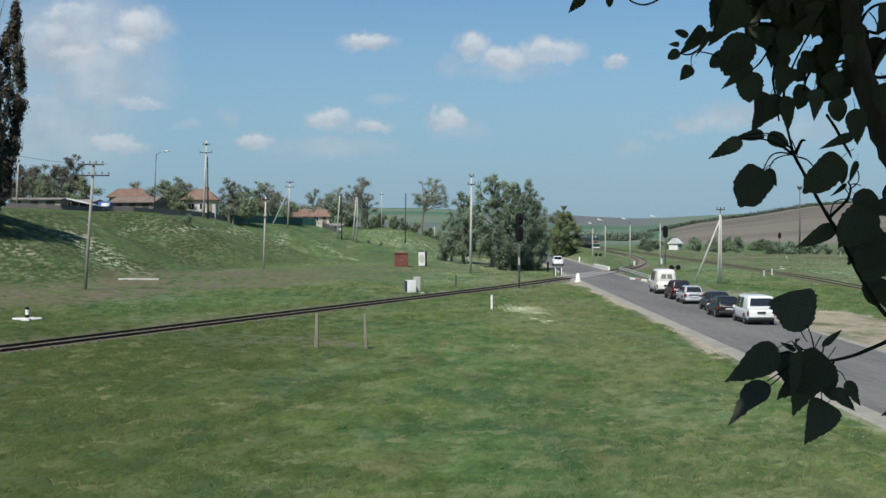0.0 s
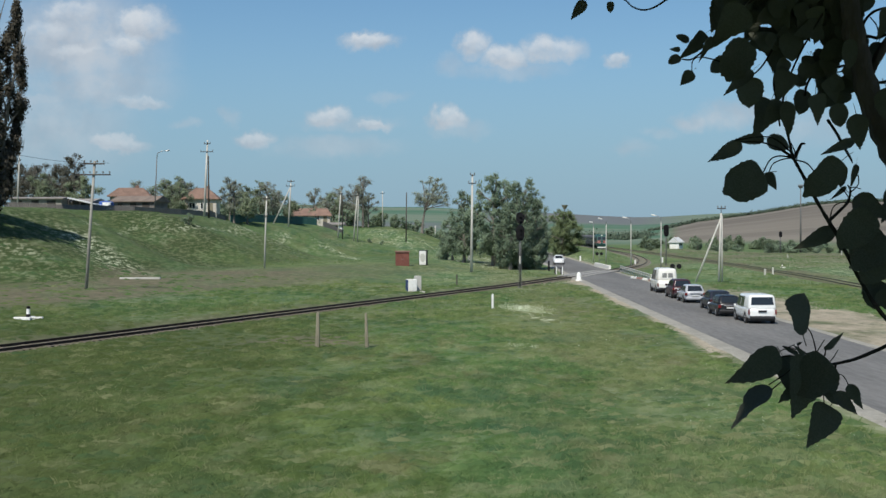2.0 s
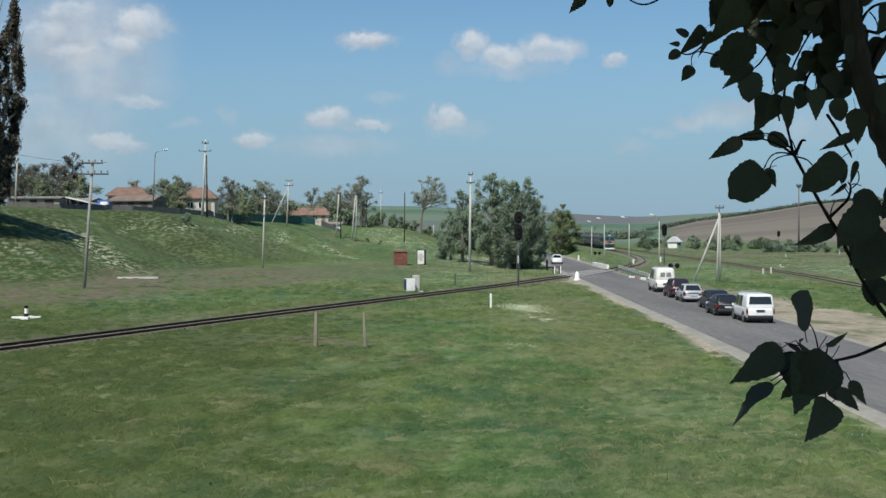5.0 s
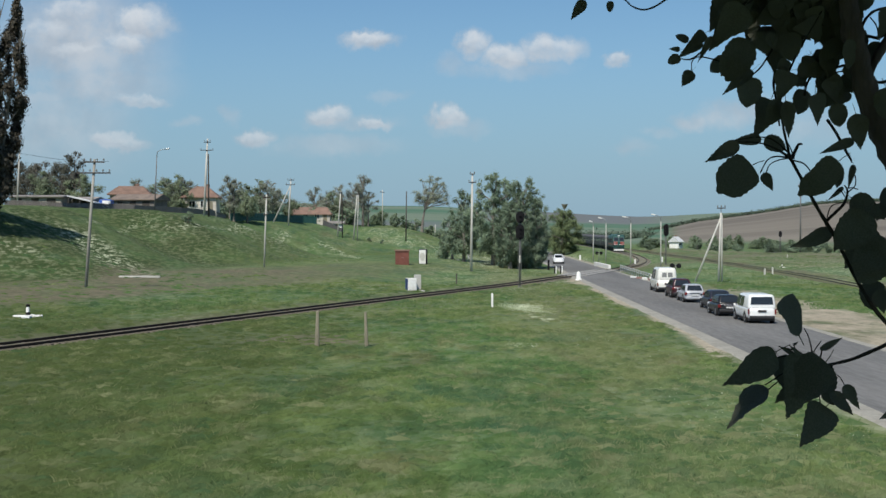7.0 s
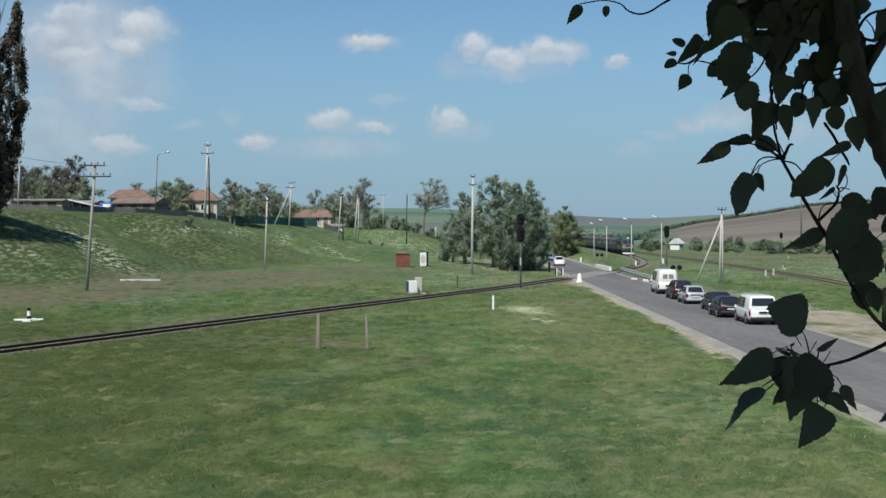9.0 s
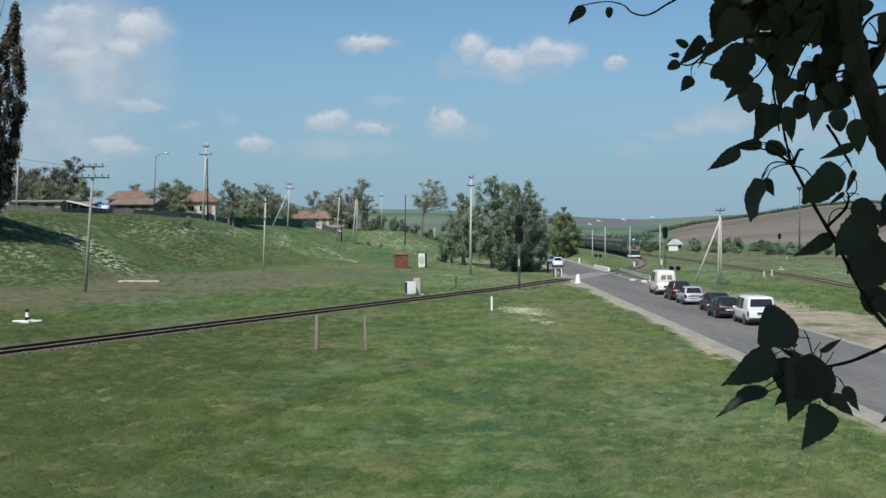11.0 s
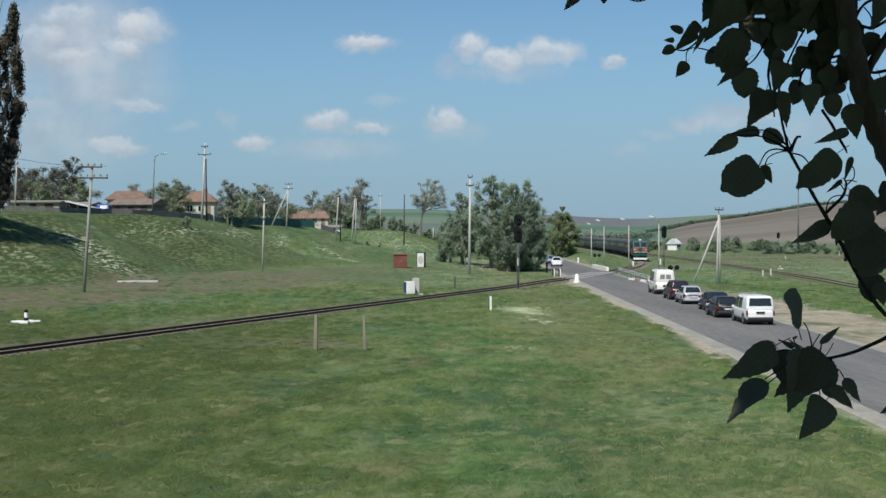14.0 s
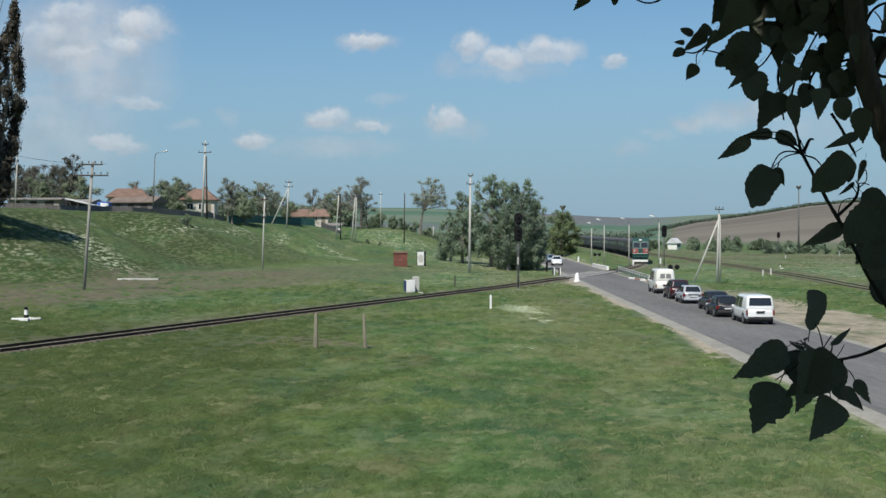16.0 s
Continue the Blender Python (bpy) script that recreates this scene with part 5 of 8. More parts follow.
    box(bm, -0.17, 0.17, -8.7, 8.7, -0.2, 0.66, 0.03)
    part("block", bm, WHITEWASH, b)
    put(b, 25.15, 193.3, 0.2)
    for k in range(4):
        b = thing("striped_block", "red kerb block of the crossing" if k % 2 else "white kerb block of the crossing", "kerb block", "striped kerb blocks")
        bm = bmesh.new()
        box(bm, -0.5, 0.5, -0.2, 0.2, -0.1, 0.28, 0.04)
        part("block", bm, KERB_RED if k % 2 else WHITEWASH, b)
        put(b, 23.5 + k * 0.35, 150.5 - k * 2.3, -70)


STUMP_WOOD = mat("weathered_stump", (0.42, 0.26, 0.17), (0.30, 0.19, 0.13), rough=0.9, scale=2, fine=14, bump=0.4)
KERB_RED = mat("faded_red_kerb", (0.36, 0.22, 0.18), (0.29, 0.18, 0.15), rough=0.8)
RAIL_PAINT = mat("whitened_guard_rail", (0.50, 0.51, 0.49), (0.38, 0.39, 0.37), rough=0.6, scale=1.5, fine=12)
RUST_DARK = mat("rusty_roof_sheet", (0.19, 0.105, 0.075), (0.13, 0.075, 0.055), rough=0.85)


# ---- village ----
def build_house(label, w, d, wall, rise, wall_mat, roof_mat, x, y, turn=0, hip=0.35, windows=2, z=None, door=True):
    b = thing("house", label, "house", "village houses")
    bm = bmesh.new()
    box(bm, -w / 2, w / 2, -d / 2, d / 2, -1.2, wall)
    part("wall", bm, wall_mat, b)
    bm = bmesh.new()
    e = 0.45
    k = w / 2 * hip
    base = [bm.verts.new(p) for p in ((-w / 2 - e, -d / 2 - e, wall - 0.1), (w / 2 + e, -d / 2 - e, wall - 0.1), (w / 2 + e, d / 2 + e, wall - 0.1), (-w / 2 - e, d / 2 + e, wall - 0.1))]
    low = [bm.verts.new(v.co + Vector((0, 0, 0.14))) for v in base]
    r0, r1 = bm.verts.new((-w / 2 + k - (e if hip == 0 else 0), 0, wall + rise)), bm.verts.new((w / 2 - k + (e if hip == 0 else 0), 0, wall + rise))
    bm.faces.new(base[::-1])
    for i in range(4):
        bm.faces.new((base[i], base[(i + 1) % 4], low[(i + 1) % 4], low[i]))
    bm.faces.new((low[0], low[1], r1, r0))
    bm.faces.new((low[1], low[2], r1))
    bm.faces.new((low[2], low[3], r0, r1))
    bm.faces.new((low[3], low[0], r0))
    roof = part("roof", bm, roof_mat, b)
    if rise > 1.2:
        bm = bmesh.new()
        box(bm, w * 0.12, w * 0.12 + 0.6, 0.2, 0.8, wall + rise * 0.5, wall + rise + 0.4, 0.02)
        part("chimney", bm, TERRACOTTA, roof)
    for i in range(windows):
        cx = -w / 2 + w * (i + 0.75) / (windows + (0.9 if door else 0.5))
        bm = bmesh.new()
        box(bm, cx - 0.55, cx + 0.55, -d / 2 - 0.05, -d / 2 + 0.04, 0.9, 2.1, 0.01)
        win = part("window", bm, WHITEWASH, b)
        for s in (-0.26, 0.26):
            bm = bmesh.new()
            box(bm, cx + s - 0.21, cx + s + 0.21, -d / 2 - 0.065, -d / 2 - 0.05, 1.0, 2.0)
            part("pane", bm, GLASS, win)
    # dark panels on the wall stand in for the shade inside open doorways
    for i in range(0 if windows else 3):
        bm = bmesh.new()
        cx = w * (-0.34 + 0.33 * i)
        box(bm, cx - 0.08 * w * (0.6 + 0.35 * i), cx + 0.07 * w, -d / 2 - 0.04, -d / 2 + 0.04, 0.15 if i != 1 else 0.7, wall - 0.28, 0.01)
        part("doorway", bm, DARK_WOOD, b)
    if door:
        bm = bmesh.new()
        box(bm, w / 2 - 1.5, w / 2 - 0.6, -d / 2 - 0.05, -d / 2 + 0.04, 0.0, 2.0, 0.01)
        part("door", bm, GREY_WOOD, b)
    put(b, x, y, turn, z=z)
    return b


def build_fence(label, points, tall, material, board=0.16, gap=0.02, group="fences"):
    """Board fence along a line on the ground: posts and boards."""
    b = thing("fence", label, "fence", group)
    bm = bmesh.new()
    box(bm, -board / 2, board / 2, -0.02, 0.02, -0.3, tall, 0.005)
    first = part("board", bm, material, b)
    bm = bmesh.new()
    box(bm, -0.06, 0.06, 0.02, 0.14, -0.4, tall + 0.05, 0.01)
    pole = part("post", bm, material, b)
    placed = False
    for (ax, ay), (bx, by) in zip(points, points[1:]):
        run = math.hypot(bx - ax, by - ay)
        turn = math.degrees(math.atan2(by - ay, bx - ax))
        count = int(run / (board + gap))
        for k in range(count):
            t = (k + 0.5) / count
            x, y = ax + (bx - ax) * t, ay + (by - ay) * t
            m = pose(x, y, G(x, y) + random.uniform(-0.04, 0.04), 0, random.uniform(-1, 1), turn)
            if not placed:
                first.matrix_basis, pole.matrix_basis, placed = m, m, True
            else:
                share("board", first.data, b, m)
                if k % 14 == 0:
                    share("post", pole.data, b, m)
    return b


def build_village():
    build_house("low house with a red clay-tile hip roof and pale walls", 6.2, 6.0, 2.3, 1.5, PLASTER, TERRACOTTA, -53.2, 207, 8, windows=2, z=9.5)
    build_house("low brown-roofed barn with dark plank walls", 7.2, 5.0, 1.5, 0.95, FENCE_GREY, BARN_ROOF, -49.7, 199.5, -12, hip=0.0, windows=0, door=False, z=9.25)
    build_house("small house with a tiled pyramid roof and white walls", 5.7, 5.6, 2.7, 2.0, PLASTER, TERRACOTTA, -43.1, 217, 4, hip=0.62, windows=2, z=8.9)
    build_house("long low house with a faded red roof behind the green fence", 10.0, 5.5, 2.0, 1.7, PLASTER, TERRACOTTA, -31.1, 280, 3, hip=0.15, windows=3)
    build_house("little whitewashed outbuilding with a flat roof", 3.0, 3.0, 2.3, 0.5, WHITEWASH, GREY_ROOF, -24.4, 276, 0, hip=0.0, windows=1, door=False)
    build_house("long grey block shed with a low dark roof", 8.0, 4.0, 1.7, 0.3, SHED_PALE, GREY_ROOF, -62.2, 188, -4, hip=0.0, windows=0, door=False)
    build_house("low grey lean-to with a sagging roof", 5.6, 3.5, 1.3, 0.55, SHED_WALL, GREY_ROOF, -56.4, 190, -16, hip=0.0, windows=0, door=False)
    build_house("white building with a pale sheet roof at the field edge", 3.2, 3.6, 2.3, 1.9, WHITEWASH, WHITE_ROOF, 84.0, 440, 52, hip=0.0, windows=2, door=False)
    build_fence("grey weathered board fence along the bank crest", [(-63.5, 176), (-55, 181), (-47.5, 187), (-42.5, 197), (-40.8, 212)], 0.85, FENCE_GREY, board=0.24)
    build_fence("grey weathered board fence between the gardens", [(-40.8, 212), (-39.2, 219)], 1.3, FENCE_GREY, board=0.24)
    build_fence("dark green painted board fence of the gardens", [(-39.2, 224), (-34.0, 245), (-29.6, 256), (-27.0, 259)], 1.5, FENCE_GREEN, board=0.24)
    build_fence("short faded fence near the white outbuilding", [(-26.0, 262), (-22.2, 266)], 1.2, FENCE_GREY, board=0.24)
    b = thing("open_shed", "low open shed with a slanting pale sheet roof on posts", "shed")
    bm = bmesh.new()
    prism(bm, [(-2.7, 1.85), (2.6, 0.62), (2.62, 0.78), (-2.7, 2.02)], -1.3, 1.3, 0.01, axis="y")
    part("roof", bm, WHITE_ROOF, b)
    for px, pz in ((-2.5, 1.82), (-0.8, 1.44), (0.9, 1.04), (2.4, 0.70)):
        for py in (-1.2, 1.2):
            bm = bmesh.new()
            box(bm, px - 0.07, px + 0.07, py - 0.07, py + 0.07, -0.3, pz, 0.01)
            part("post", bm, DARK_WOOD, b)
    bm = bmesh.new()
    prism(bm, [(-2.6, -0.2), (2.4, -0.2), (2.4, 0.62), (-2.6, 1.78)], 1.2, 1.28, axis="y")
    part("back_wall", bm, DARK_WOOD, b)
    put(b, -54.3, 185.4, 3)
    b = thing("tarp_cover", "blue and white tarpaulin over a garden stack", "tarpaulin")
    bm = bmesh.new()
    prism(bm, [(-1.0, 0), (1.0, 0), (0.95, 1.40), (0.2, 1.62), (-0.8, 1.5)], -1.0, 1.0, 0.08, axis="y")
    part("cover", bm, TARP, b)
    bm = bmesh.new()
    box(bm, -0.3, 1.0, -1.05, -1.0, 0.1, 1.36, 0.02)
    part("flap", bm, WHITEWASH, b)
    put(b, -52.0, 187.5)


WHITE_ROOF = mat("pale_sheet_roof", (0.66, 0.67, 0.66), (0.52, 0.53, 0.52), rough=0.6, scale=0.8, fine=5, bump=0.1)
BARN_ROOF = mat("weathered_barn_roof", (0.235, 0.185, 0.150), (0.150, 0.120, 0.100), rough=0.9, scale=0.8, fine=6, bump=0.4)
SHED_PALE = mat("pale_block_wall", (0.43, 0.40, 0.35), (0.30, 0.275, 0.235), rough=0.95, scale=0.5, fine=6, bump=0.3)
TARP = mat("blue_tarpaulin", (0.05, 0.13, 0.42), (0.04, 0.10, 0.34), rough=0.5)


# ---- vehicles ----
def build_wheel(parent, x, y, r, side, rim=True):
    bm = bmesh.new()
    tube(bm, [(-0.10, 0, 0), (-0.09, 0, 0), (0.09, 0, 0), (0.10, 0, 0)], [r * 0.86, r, r, r * 0.86], 18)
    tyre = part("wheel", bm, TYRE, parent, smooth=False)
    tyre.matrix_basis = pose(x, y, r)
    bm = bmesh.new()
    tube(bm, [(side * 0.085, 0, 0), (side * 0.108, 0, 0), (side * 0.10, 0, 0)], [r * 0.62, r * 0.60, r * 0.2], 14)
    part("rim", bm, ALLOY, tyre)


def build_car(name, label, category, L, W, H, outline, cabin, material, x, y, turn, z=0.09, lamps="rear", group="waiting cars", wheel=0.31, plastic=True, rear=(1, 0.16, 0.84, 0.16), sides=(0, 1, 2), glaze=None):
    """A car along +y with its tail at the origin. outline: the lower body's side (y, z); cabin: the greenhouse's side as rear foot, rear top, front top, front foot."""
    b = thing(name, label, category, group, (x, y, z), turn)
    bm = bmesh.new()
    prism(bm, outline, -W / 2, W / 2, 0.14)
    belt = max(q for p, q in outline)
    for y_cut in (0.18, 0.42, 0.8, L * 0.5, L - 1.0, L - 0.6, L - 0.28):
        bmesh.ops.bisect_plane(bm, geom=bm.verts[:] + bm.edges[:] + bm.faces[:], plane_co=(0, y_cut, 0), plane_no=(0, 1, 0))
    for z_cut in (0.42, 0.56, 0.74):
        bmesh.ops.bisect_plane(bm, geom=bm.verts[:] + bm.edges[:] + bm.faces[:], plane_co=(0, 0, z_cut), plane_no=(0, 0, 1))
    for v in bm.verts:
        # rounded in plan and section
        end = min(v.co.y, L - v.co.y)
        v.co.x *= 1 - 0.11 * max(0.0, 1 - end / 0.75) ** 2
        v.co.x *= 1 - 0.05 * max(0.0, (0.5 - v.co.z) / 0.25) ** 2 - (0.0 if category == "van" else 0.05) * max(0.0, (v.co.z - 0.62) / max(0.1, belt - 0.62)) ** 2
        if v.co.y < 0.06:
            v.co.y += 0.10 * (abs(v.co.x) / (W / 2)) ** 3
    body = part("body", bm, material, b, smooth=True)
    # greenhouse, narrower at the roof
    (y0, z0), (y1, z1), (y2, z2), (y3, z3) = cabin
    van = category == "van"
    lo = W / 2 - (0.012 if van else 0.06)
    hi = lo - (z1 - z0) * (0.13 if van else 0.30)
    z0, z3 = (z0 - 0.12, z3 - 0.12) if van else (z0, z3)
    bm = bmesh.new()
    vs = [bm.verts.new(p) for p in ((-lo, y0, z0 - 0.04), (lo, y0, z0 - 0.04), (lo, y3, z3 - 0.04), (-lo, y3, z3 - 0.04), (-hi, y1, z1), (hi, y1, z1), (hi, y2, z2), (-hi, y2, z2))]
    fs = [bm.faces.new([vs[i] for i in q]) for q in ((0, 1, 5, 4), (1, 2, 6, 5), (2, 3, 7, 6), (3, 0, 4, 7), (4, 5, 6, 7), (3, 2, 1, 0))]
    bmesh.ops.recalc_face_normals(bm, faces=fs)
    bmesh.ops.bevel(bm, geom=[e for e in bm.edges], offset=0.27 if z1 > 2.2 else 0.19 if van else 0.15, segments=4, affect="EDGES", profile=0.5)
    part("cabin", bm, material, b, smooth=True)

    def pane(label_, corners, push):
        bm2 = bmesh.new()
        c = sum((Vector(p) for p in corners), Vector()) / 4
        a = [bm2.verts.new(Vector(p) + push * 0.012) for p in corners]
        d = [bm2.verts.new(Vector(p) - push * 0.02) for p in corners]
        fs2 = [bm2.faces.new(a)]
        for i in range(4):
            fs2.append(bm2.faces.new((a[i], d[i], d[(i + 1) % 4], a[(i + 1) % 4])))
        bmesh.ops.recalc_face_normals(bm2, faces=fs2)
        part(label_, bm2, glaze or GLASS, b)
    f = lambda t, s: t + (s - t)
    up = z1 - z0
    # rear and front screens
    for nm, (ya, za), (yb, zb), sign in (("rear_window", (y0, z0), (y1, z1), -1), ("windscreen", (y3, z3), (y2, z2), 1)):
        push = Vector((0, sign * (zb - za), abs(yb - ya))).normalized()
        panes, t0, t1, inset = rear if sign < 0 else (1, 0.14, 0.84, 0.14)
        wl, wh = lo + (hi - lo) * t0 - inset, lo + (hi - lo) * t1 - inset
        for k in range(panes):
            a0, a1 = (-1 + 2 * k / panes, -1 + 2 * (k + 1) / panes)
            if panes > 1:
                a0, a1 = a0 + 0.10, a1 - 0.10
            pane(nm, [(wl * a0, ya + (yb - ya) * t0, za + (zb - za) * t0), (wl * a1, ya + (yb - ya) * t0, za + (zb - za) * t0),
                      (wh * a1, ya + (yb - ya) * t1, za + (zb - za) * t1), (wh * a0, ya + (yb - ya) * t1, za + (zb - za) * t1)], push)
    count = 3 if category == "van" else 2
    for side in (-1, 1):
        for k in [i for i in range(count) if i in sides]:
            a0, a1 = (k + 0.09) / count, (k + 0.93) / count
            pts = []
            for t, h in ((a0, 0.14), (a1, 0.14), (a1, 0.84), (a0, 0.84)):
                yl, yh = y0 + (y3 - y0) * (0.04 + 0.9 * t), y1 + (y2 - y1) * (0.04 + 0.92 * t)
                zl, zh = z0 + (z3 - z0) * t, z1 + (z2 - z1) * t
                pts.append((side * (lo + (hi - lo) * h + 0.003), yl + (yh - yl) * h, zl + (zh - zl) * h))
            pane("side_window", pts, Vector((side, 0, 0.2)).normalized())
    # wheels, lamps, bumpers, plate
    for wy in (L * 0.19, L * 0.81):
        for side in (-1, 1):
            build_wheel(b, side * (W / 2 - 0.10), wy, wheel, side)
            bm = bmesh.new()
            tube(bm, [(side * (W / 2 - 0.16), wy, wheel + 0.03), (side * (W / 2 + 0.004), wy, wheel + 0.03)], [wheel * 1.17, wheel * 1.17], 16)
            part("wheel_arch", bm, PLASTIC, b)
    tall = outline[2][1]
    for side in (-1, 1):
        bm = bmesh.new()
        zt = tall if category != "van" else 1.05
        lw = 0.045 if category == "van" else 0.10
        box(bm, side * (W / 2 - lw - 0.03) - lw, side * (W / 2 - lw - 0.03) + lw, -0.012, 0.16, zt - (0.46 if category == "van" else 0.30), zt - (0.14 if category == "van" else 0.08), 0.02)
        part("tail_lamp", bm, TAIL, b)
        bm = bmesh.new()
        fz = outline[-3][1]
        box(bm, side * (W / 2 - 0.24) - 0.16, side * (W / 2 - 0.24) + 0.16, L - 0.18, L + 0.012, 0.60, 0.78, 0.03)
        part("headlamp", bm, LAMP_CLEAR, b)
        bm = bmesh.new()
        my = y3 - 0.35
        box(bm, side * (W / 2 + 0.06) - 0.07, side * (W / 2 + 0.06) + 0.07, my, my + 0.12, z3 + 0.02, z3 + 0.18, 0.03)
        part("door_mirror", bm, material, b)
    bm = bmesh.new()
    box(bm, -W / 2 + 0.10, W / 2 - 0.10, 0.12, L - 0.14, 0.17, 0.36, 0.03)
    part("underbody", bm, PLASTIC, b)
    if not van:
        bm = bmesh.new()
        box(bm, -0.42, 0.42, -0.03, 0.05, tall - 0.15, tall - 0.10, 0.012)
        part("boot_trim", bm, ALLOY, b)
    for yy, nm in ((-0.05, "rear_bumper"), (L - 0.12, "front_bumper")):
        bm = bmesh.new()
        box(bm, -W / 2 + 0.12, W / 2 - 0.12, yy, yy + 0.20, 0.28, 0.50, 0.07)
        part(nm, bm, PLASTIC if plastic else material, b)
    for yy in (-0.068, L + 0.04):
        bm = bmesh.new()
        zz = 0.40 if yy > 0 else (0.62 if category != "van" else 0.80)
        if category == "van" and yy < 0:
            yy = -0.02
        box(bm, -0.26, 0.26, yy, yy + 0.024 if yy > 0 else yy + 0.07, zz - 0.055, zz + 0.055, 0.004)
        part("number_plate", bm, PLATE if category != "van" else PLASTIC, b)
    return b


def hatch(L, tall, belt):
    return [(0.06, 0.28), (0.0, 0.50), (0.03, belt), (L * 0.72, belt - 0.03), (L - 0.16, belt - 0.22), (L, 0.62), (L - 0.04, 0.26)]


def build_vehicles():
    white, cream = paint("white_car_paint", (0.80, 0.81, 0.80)), paint("white_van_paint", (0.82, 0.83, 0.81))
    black, navy = paint("black_car_paint", (0.012, 0.012, 0.014), 0.35, 0.1), paint("dark_blue_car_paint", (0.022, 0.024, 0.034), 0.35, 0.1)
    maroon, silver = paint("maroon_car_paint", (0.045, 0.010, 0.014), 0.35, 0.1), paint("silver_car_paint", (0.43, 0.445, 0.47), 0.28)
    ivory = paint("ivory_minibus_paint", (0.78, 0.77, 0.70))
    t = -1.35
    L = 4.7
    build_car("passenger_van", "white passenger van with a large rear window, waiting on the road", "van", L, 1.84, 1.94,
              [(0.05, 0.30), (0.0, 0.5), (0.02, 1.04), (L * 0.80, 1.01), (L - 0.10, 0.84), (L, 0.62), (L - 0.05, 0.28)], [(0.02, 1.02), (0.20, 1.83), (L * 0.62, 1.83), (L * 0.82, 1.02)], cream, 20.1, 76.7, t, wheel=0.33, rear=(1, 0.32, 0.84, 0.16), sides=(1, 2))
    build_car("hatchback", "black hatchback with red tail lamps, waiting on the road", "car", 4.0, 1.70, 1.45, hatch(4.0, 1.45, 0.90), [(0.06, 0.88), (0.55, 1.43), (2.1, 1.43), (2.95, 0.88)], black, 19.55, 83.0, t)
    build_car("estate_car", "dark blue-grey saloon with a pale number plate, waiting on the road", "car", 4.4, 1.74, 1.45, hatch(4.4, 1.45, 0.92), [(0.35, 0.90), (1.0, 1.43), (2.4, 1.43), (3.25, 0.90)], navy, 20.4, 89.2, t)
    build_car("hatchback", "silver hatchback with a sloping rear window, waiting on the road", "car", 4.2, 1.72, 1.48, hatch(4.2, 1.48, 0.92), [(0.05, 0.90), (0.62, 1.46), (2.1, 1.46), (3.1, 0.90)], silver, 20.4, 98.7, t, plastic=False)
    build_car("sport_utility_car", "dark maroon off-road car with black rear window, waiting on the road", "car", 4.4, 1.80, 1.68, hatch(4.4, 1.68, 1.02), [(0.05, 1.0), (0.35, 1.66), (2.4, 1.66), (3.25, 1.0)], maroon, 20.65, 105.2, t, wheel=0.35)
    L = 5.2
    build_car("minibus", "white high-roofed minibus with twin rear door windows, waiting first", "van", L, 1.95, 2.45,
              [(0.05, 0.32), (0.0, 0.55), (0.02, 1.22), (L * 0.84, 1.16), (L - 0.10, 0.95), (L, 0.65), (L - 0.05, 0.30)], [(0.02, 1.20), (0.14, 2.32), (L * 0.66, 2.32), (L * 0.85, 1.20)], ivory, 21.1, 114.7, t, wheel=0.34, rear=(2, 0.30, 0.64, 0.34), sides=(1, 2), glaze=GLASS_PALE)
    L = 4.3
    build_car("white_saloon", "white car facing the crossing from the far side", "car", L, 1.86, 1.62, hatch(L, 1.62, 0.98), [(0.10, 0.96), (0.55, 1.60), (2.3, 1.60), (3.2, 0.96)], white, 20.2, 215, 176.6, group="oncoming cars", plastic=False)
    late = build_car("blue_saloon", "pale blue car rolling up behind the white one", "car", L, 1.76, 1.5, hatch(L, 1.5, 0.94), [(0.35, 0.92), (0.9, 1.47), (2.3, 1.47), (3.15, 0.92)],
                     paint("pale_blue_car_paint", (0.16, 0.24, 0.36)), 19.9, 300, 178.65, group="oncoming cars")
    return late


def rounded(w, z0, z1, r, crown):
    """Cross-section of a railway vehicle body (x, z)."""
    pts = [(-w, z0), (w, z0), (w, z1)]
    for k in range(1, 8):
        a = math.pi * k / 8
        pts.append((w * math.cos(a), z1 + crown * math.sin(a) ** 0.8))
    pts.append((-w, z1))
    return pts


def build_bogie(parent, y, wheels=2):
    bm = bmesh.new()
    box(bm, -1.05, 1.05, y - 1.6, y + 1.6, 0.45, 0.95, 0.06)
    bog = part("bogie", bm, UNDER, parent)
    for k in range(wheels):
        wy = y - 1.2 + 2.4 * k / (wheels - 1)
        bm = bmesh.new()
        for x in (-0.8, 0.8):
            tube(bm, [(x - 0.07, wy, 0.475), (x + 0.07, wy, 0.475)], [0.475, 0.475], 14)
        tube(bm, [(-0.8, wy, 0.475), (0.8, wy, 0.475)], [0.08, 0.08], 6)
        part("wheelset", bm, UNDER, bog)


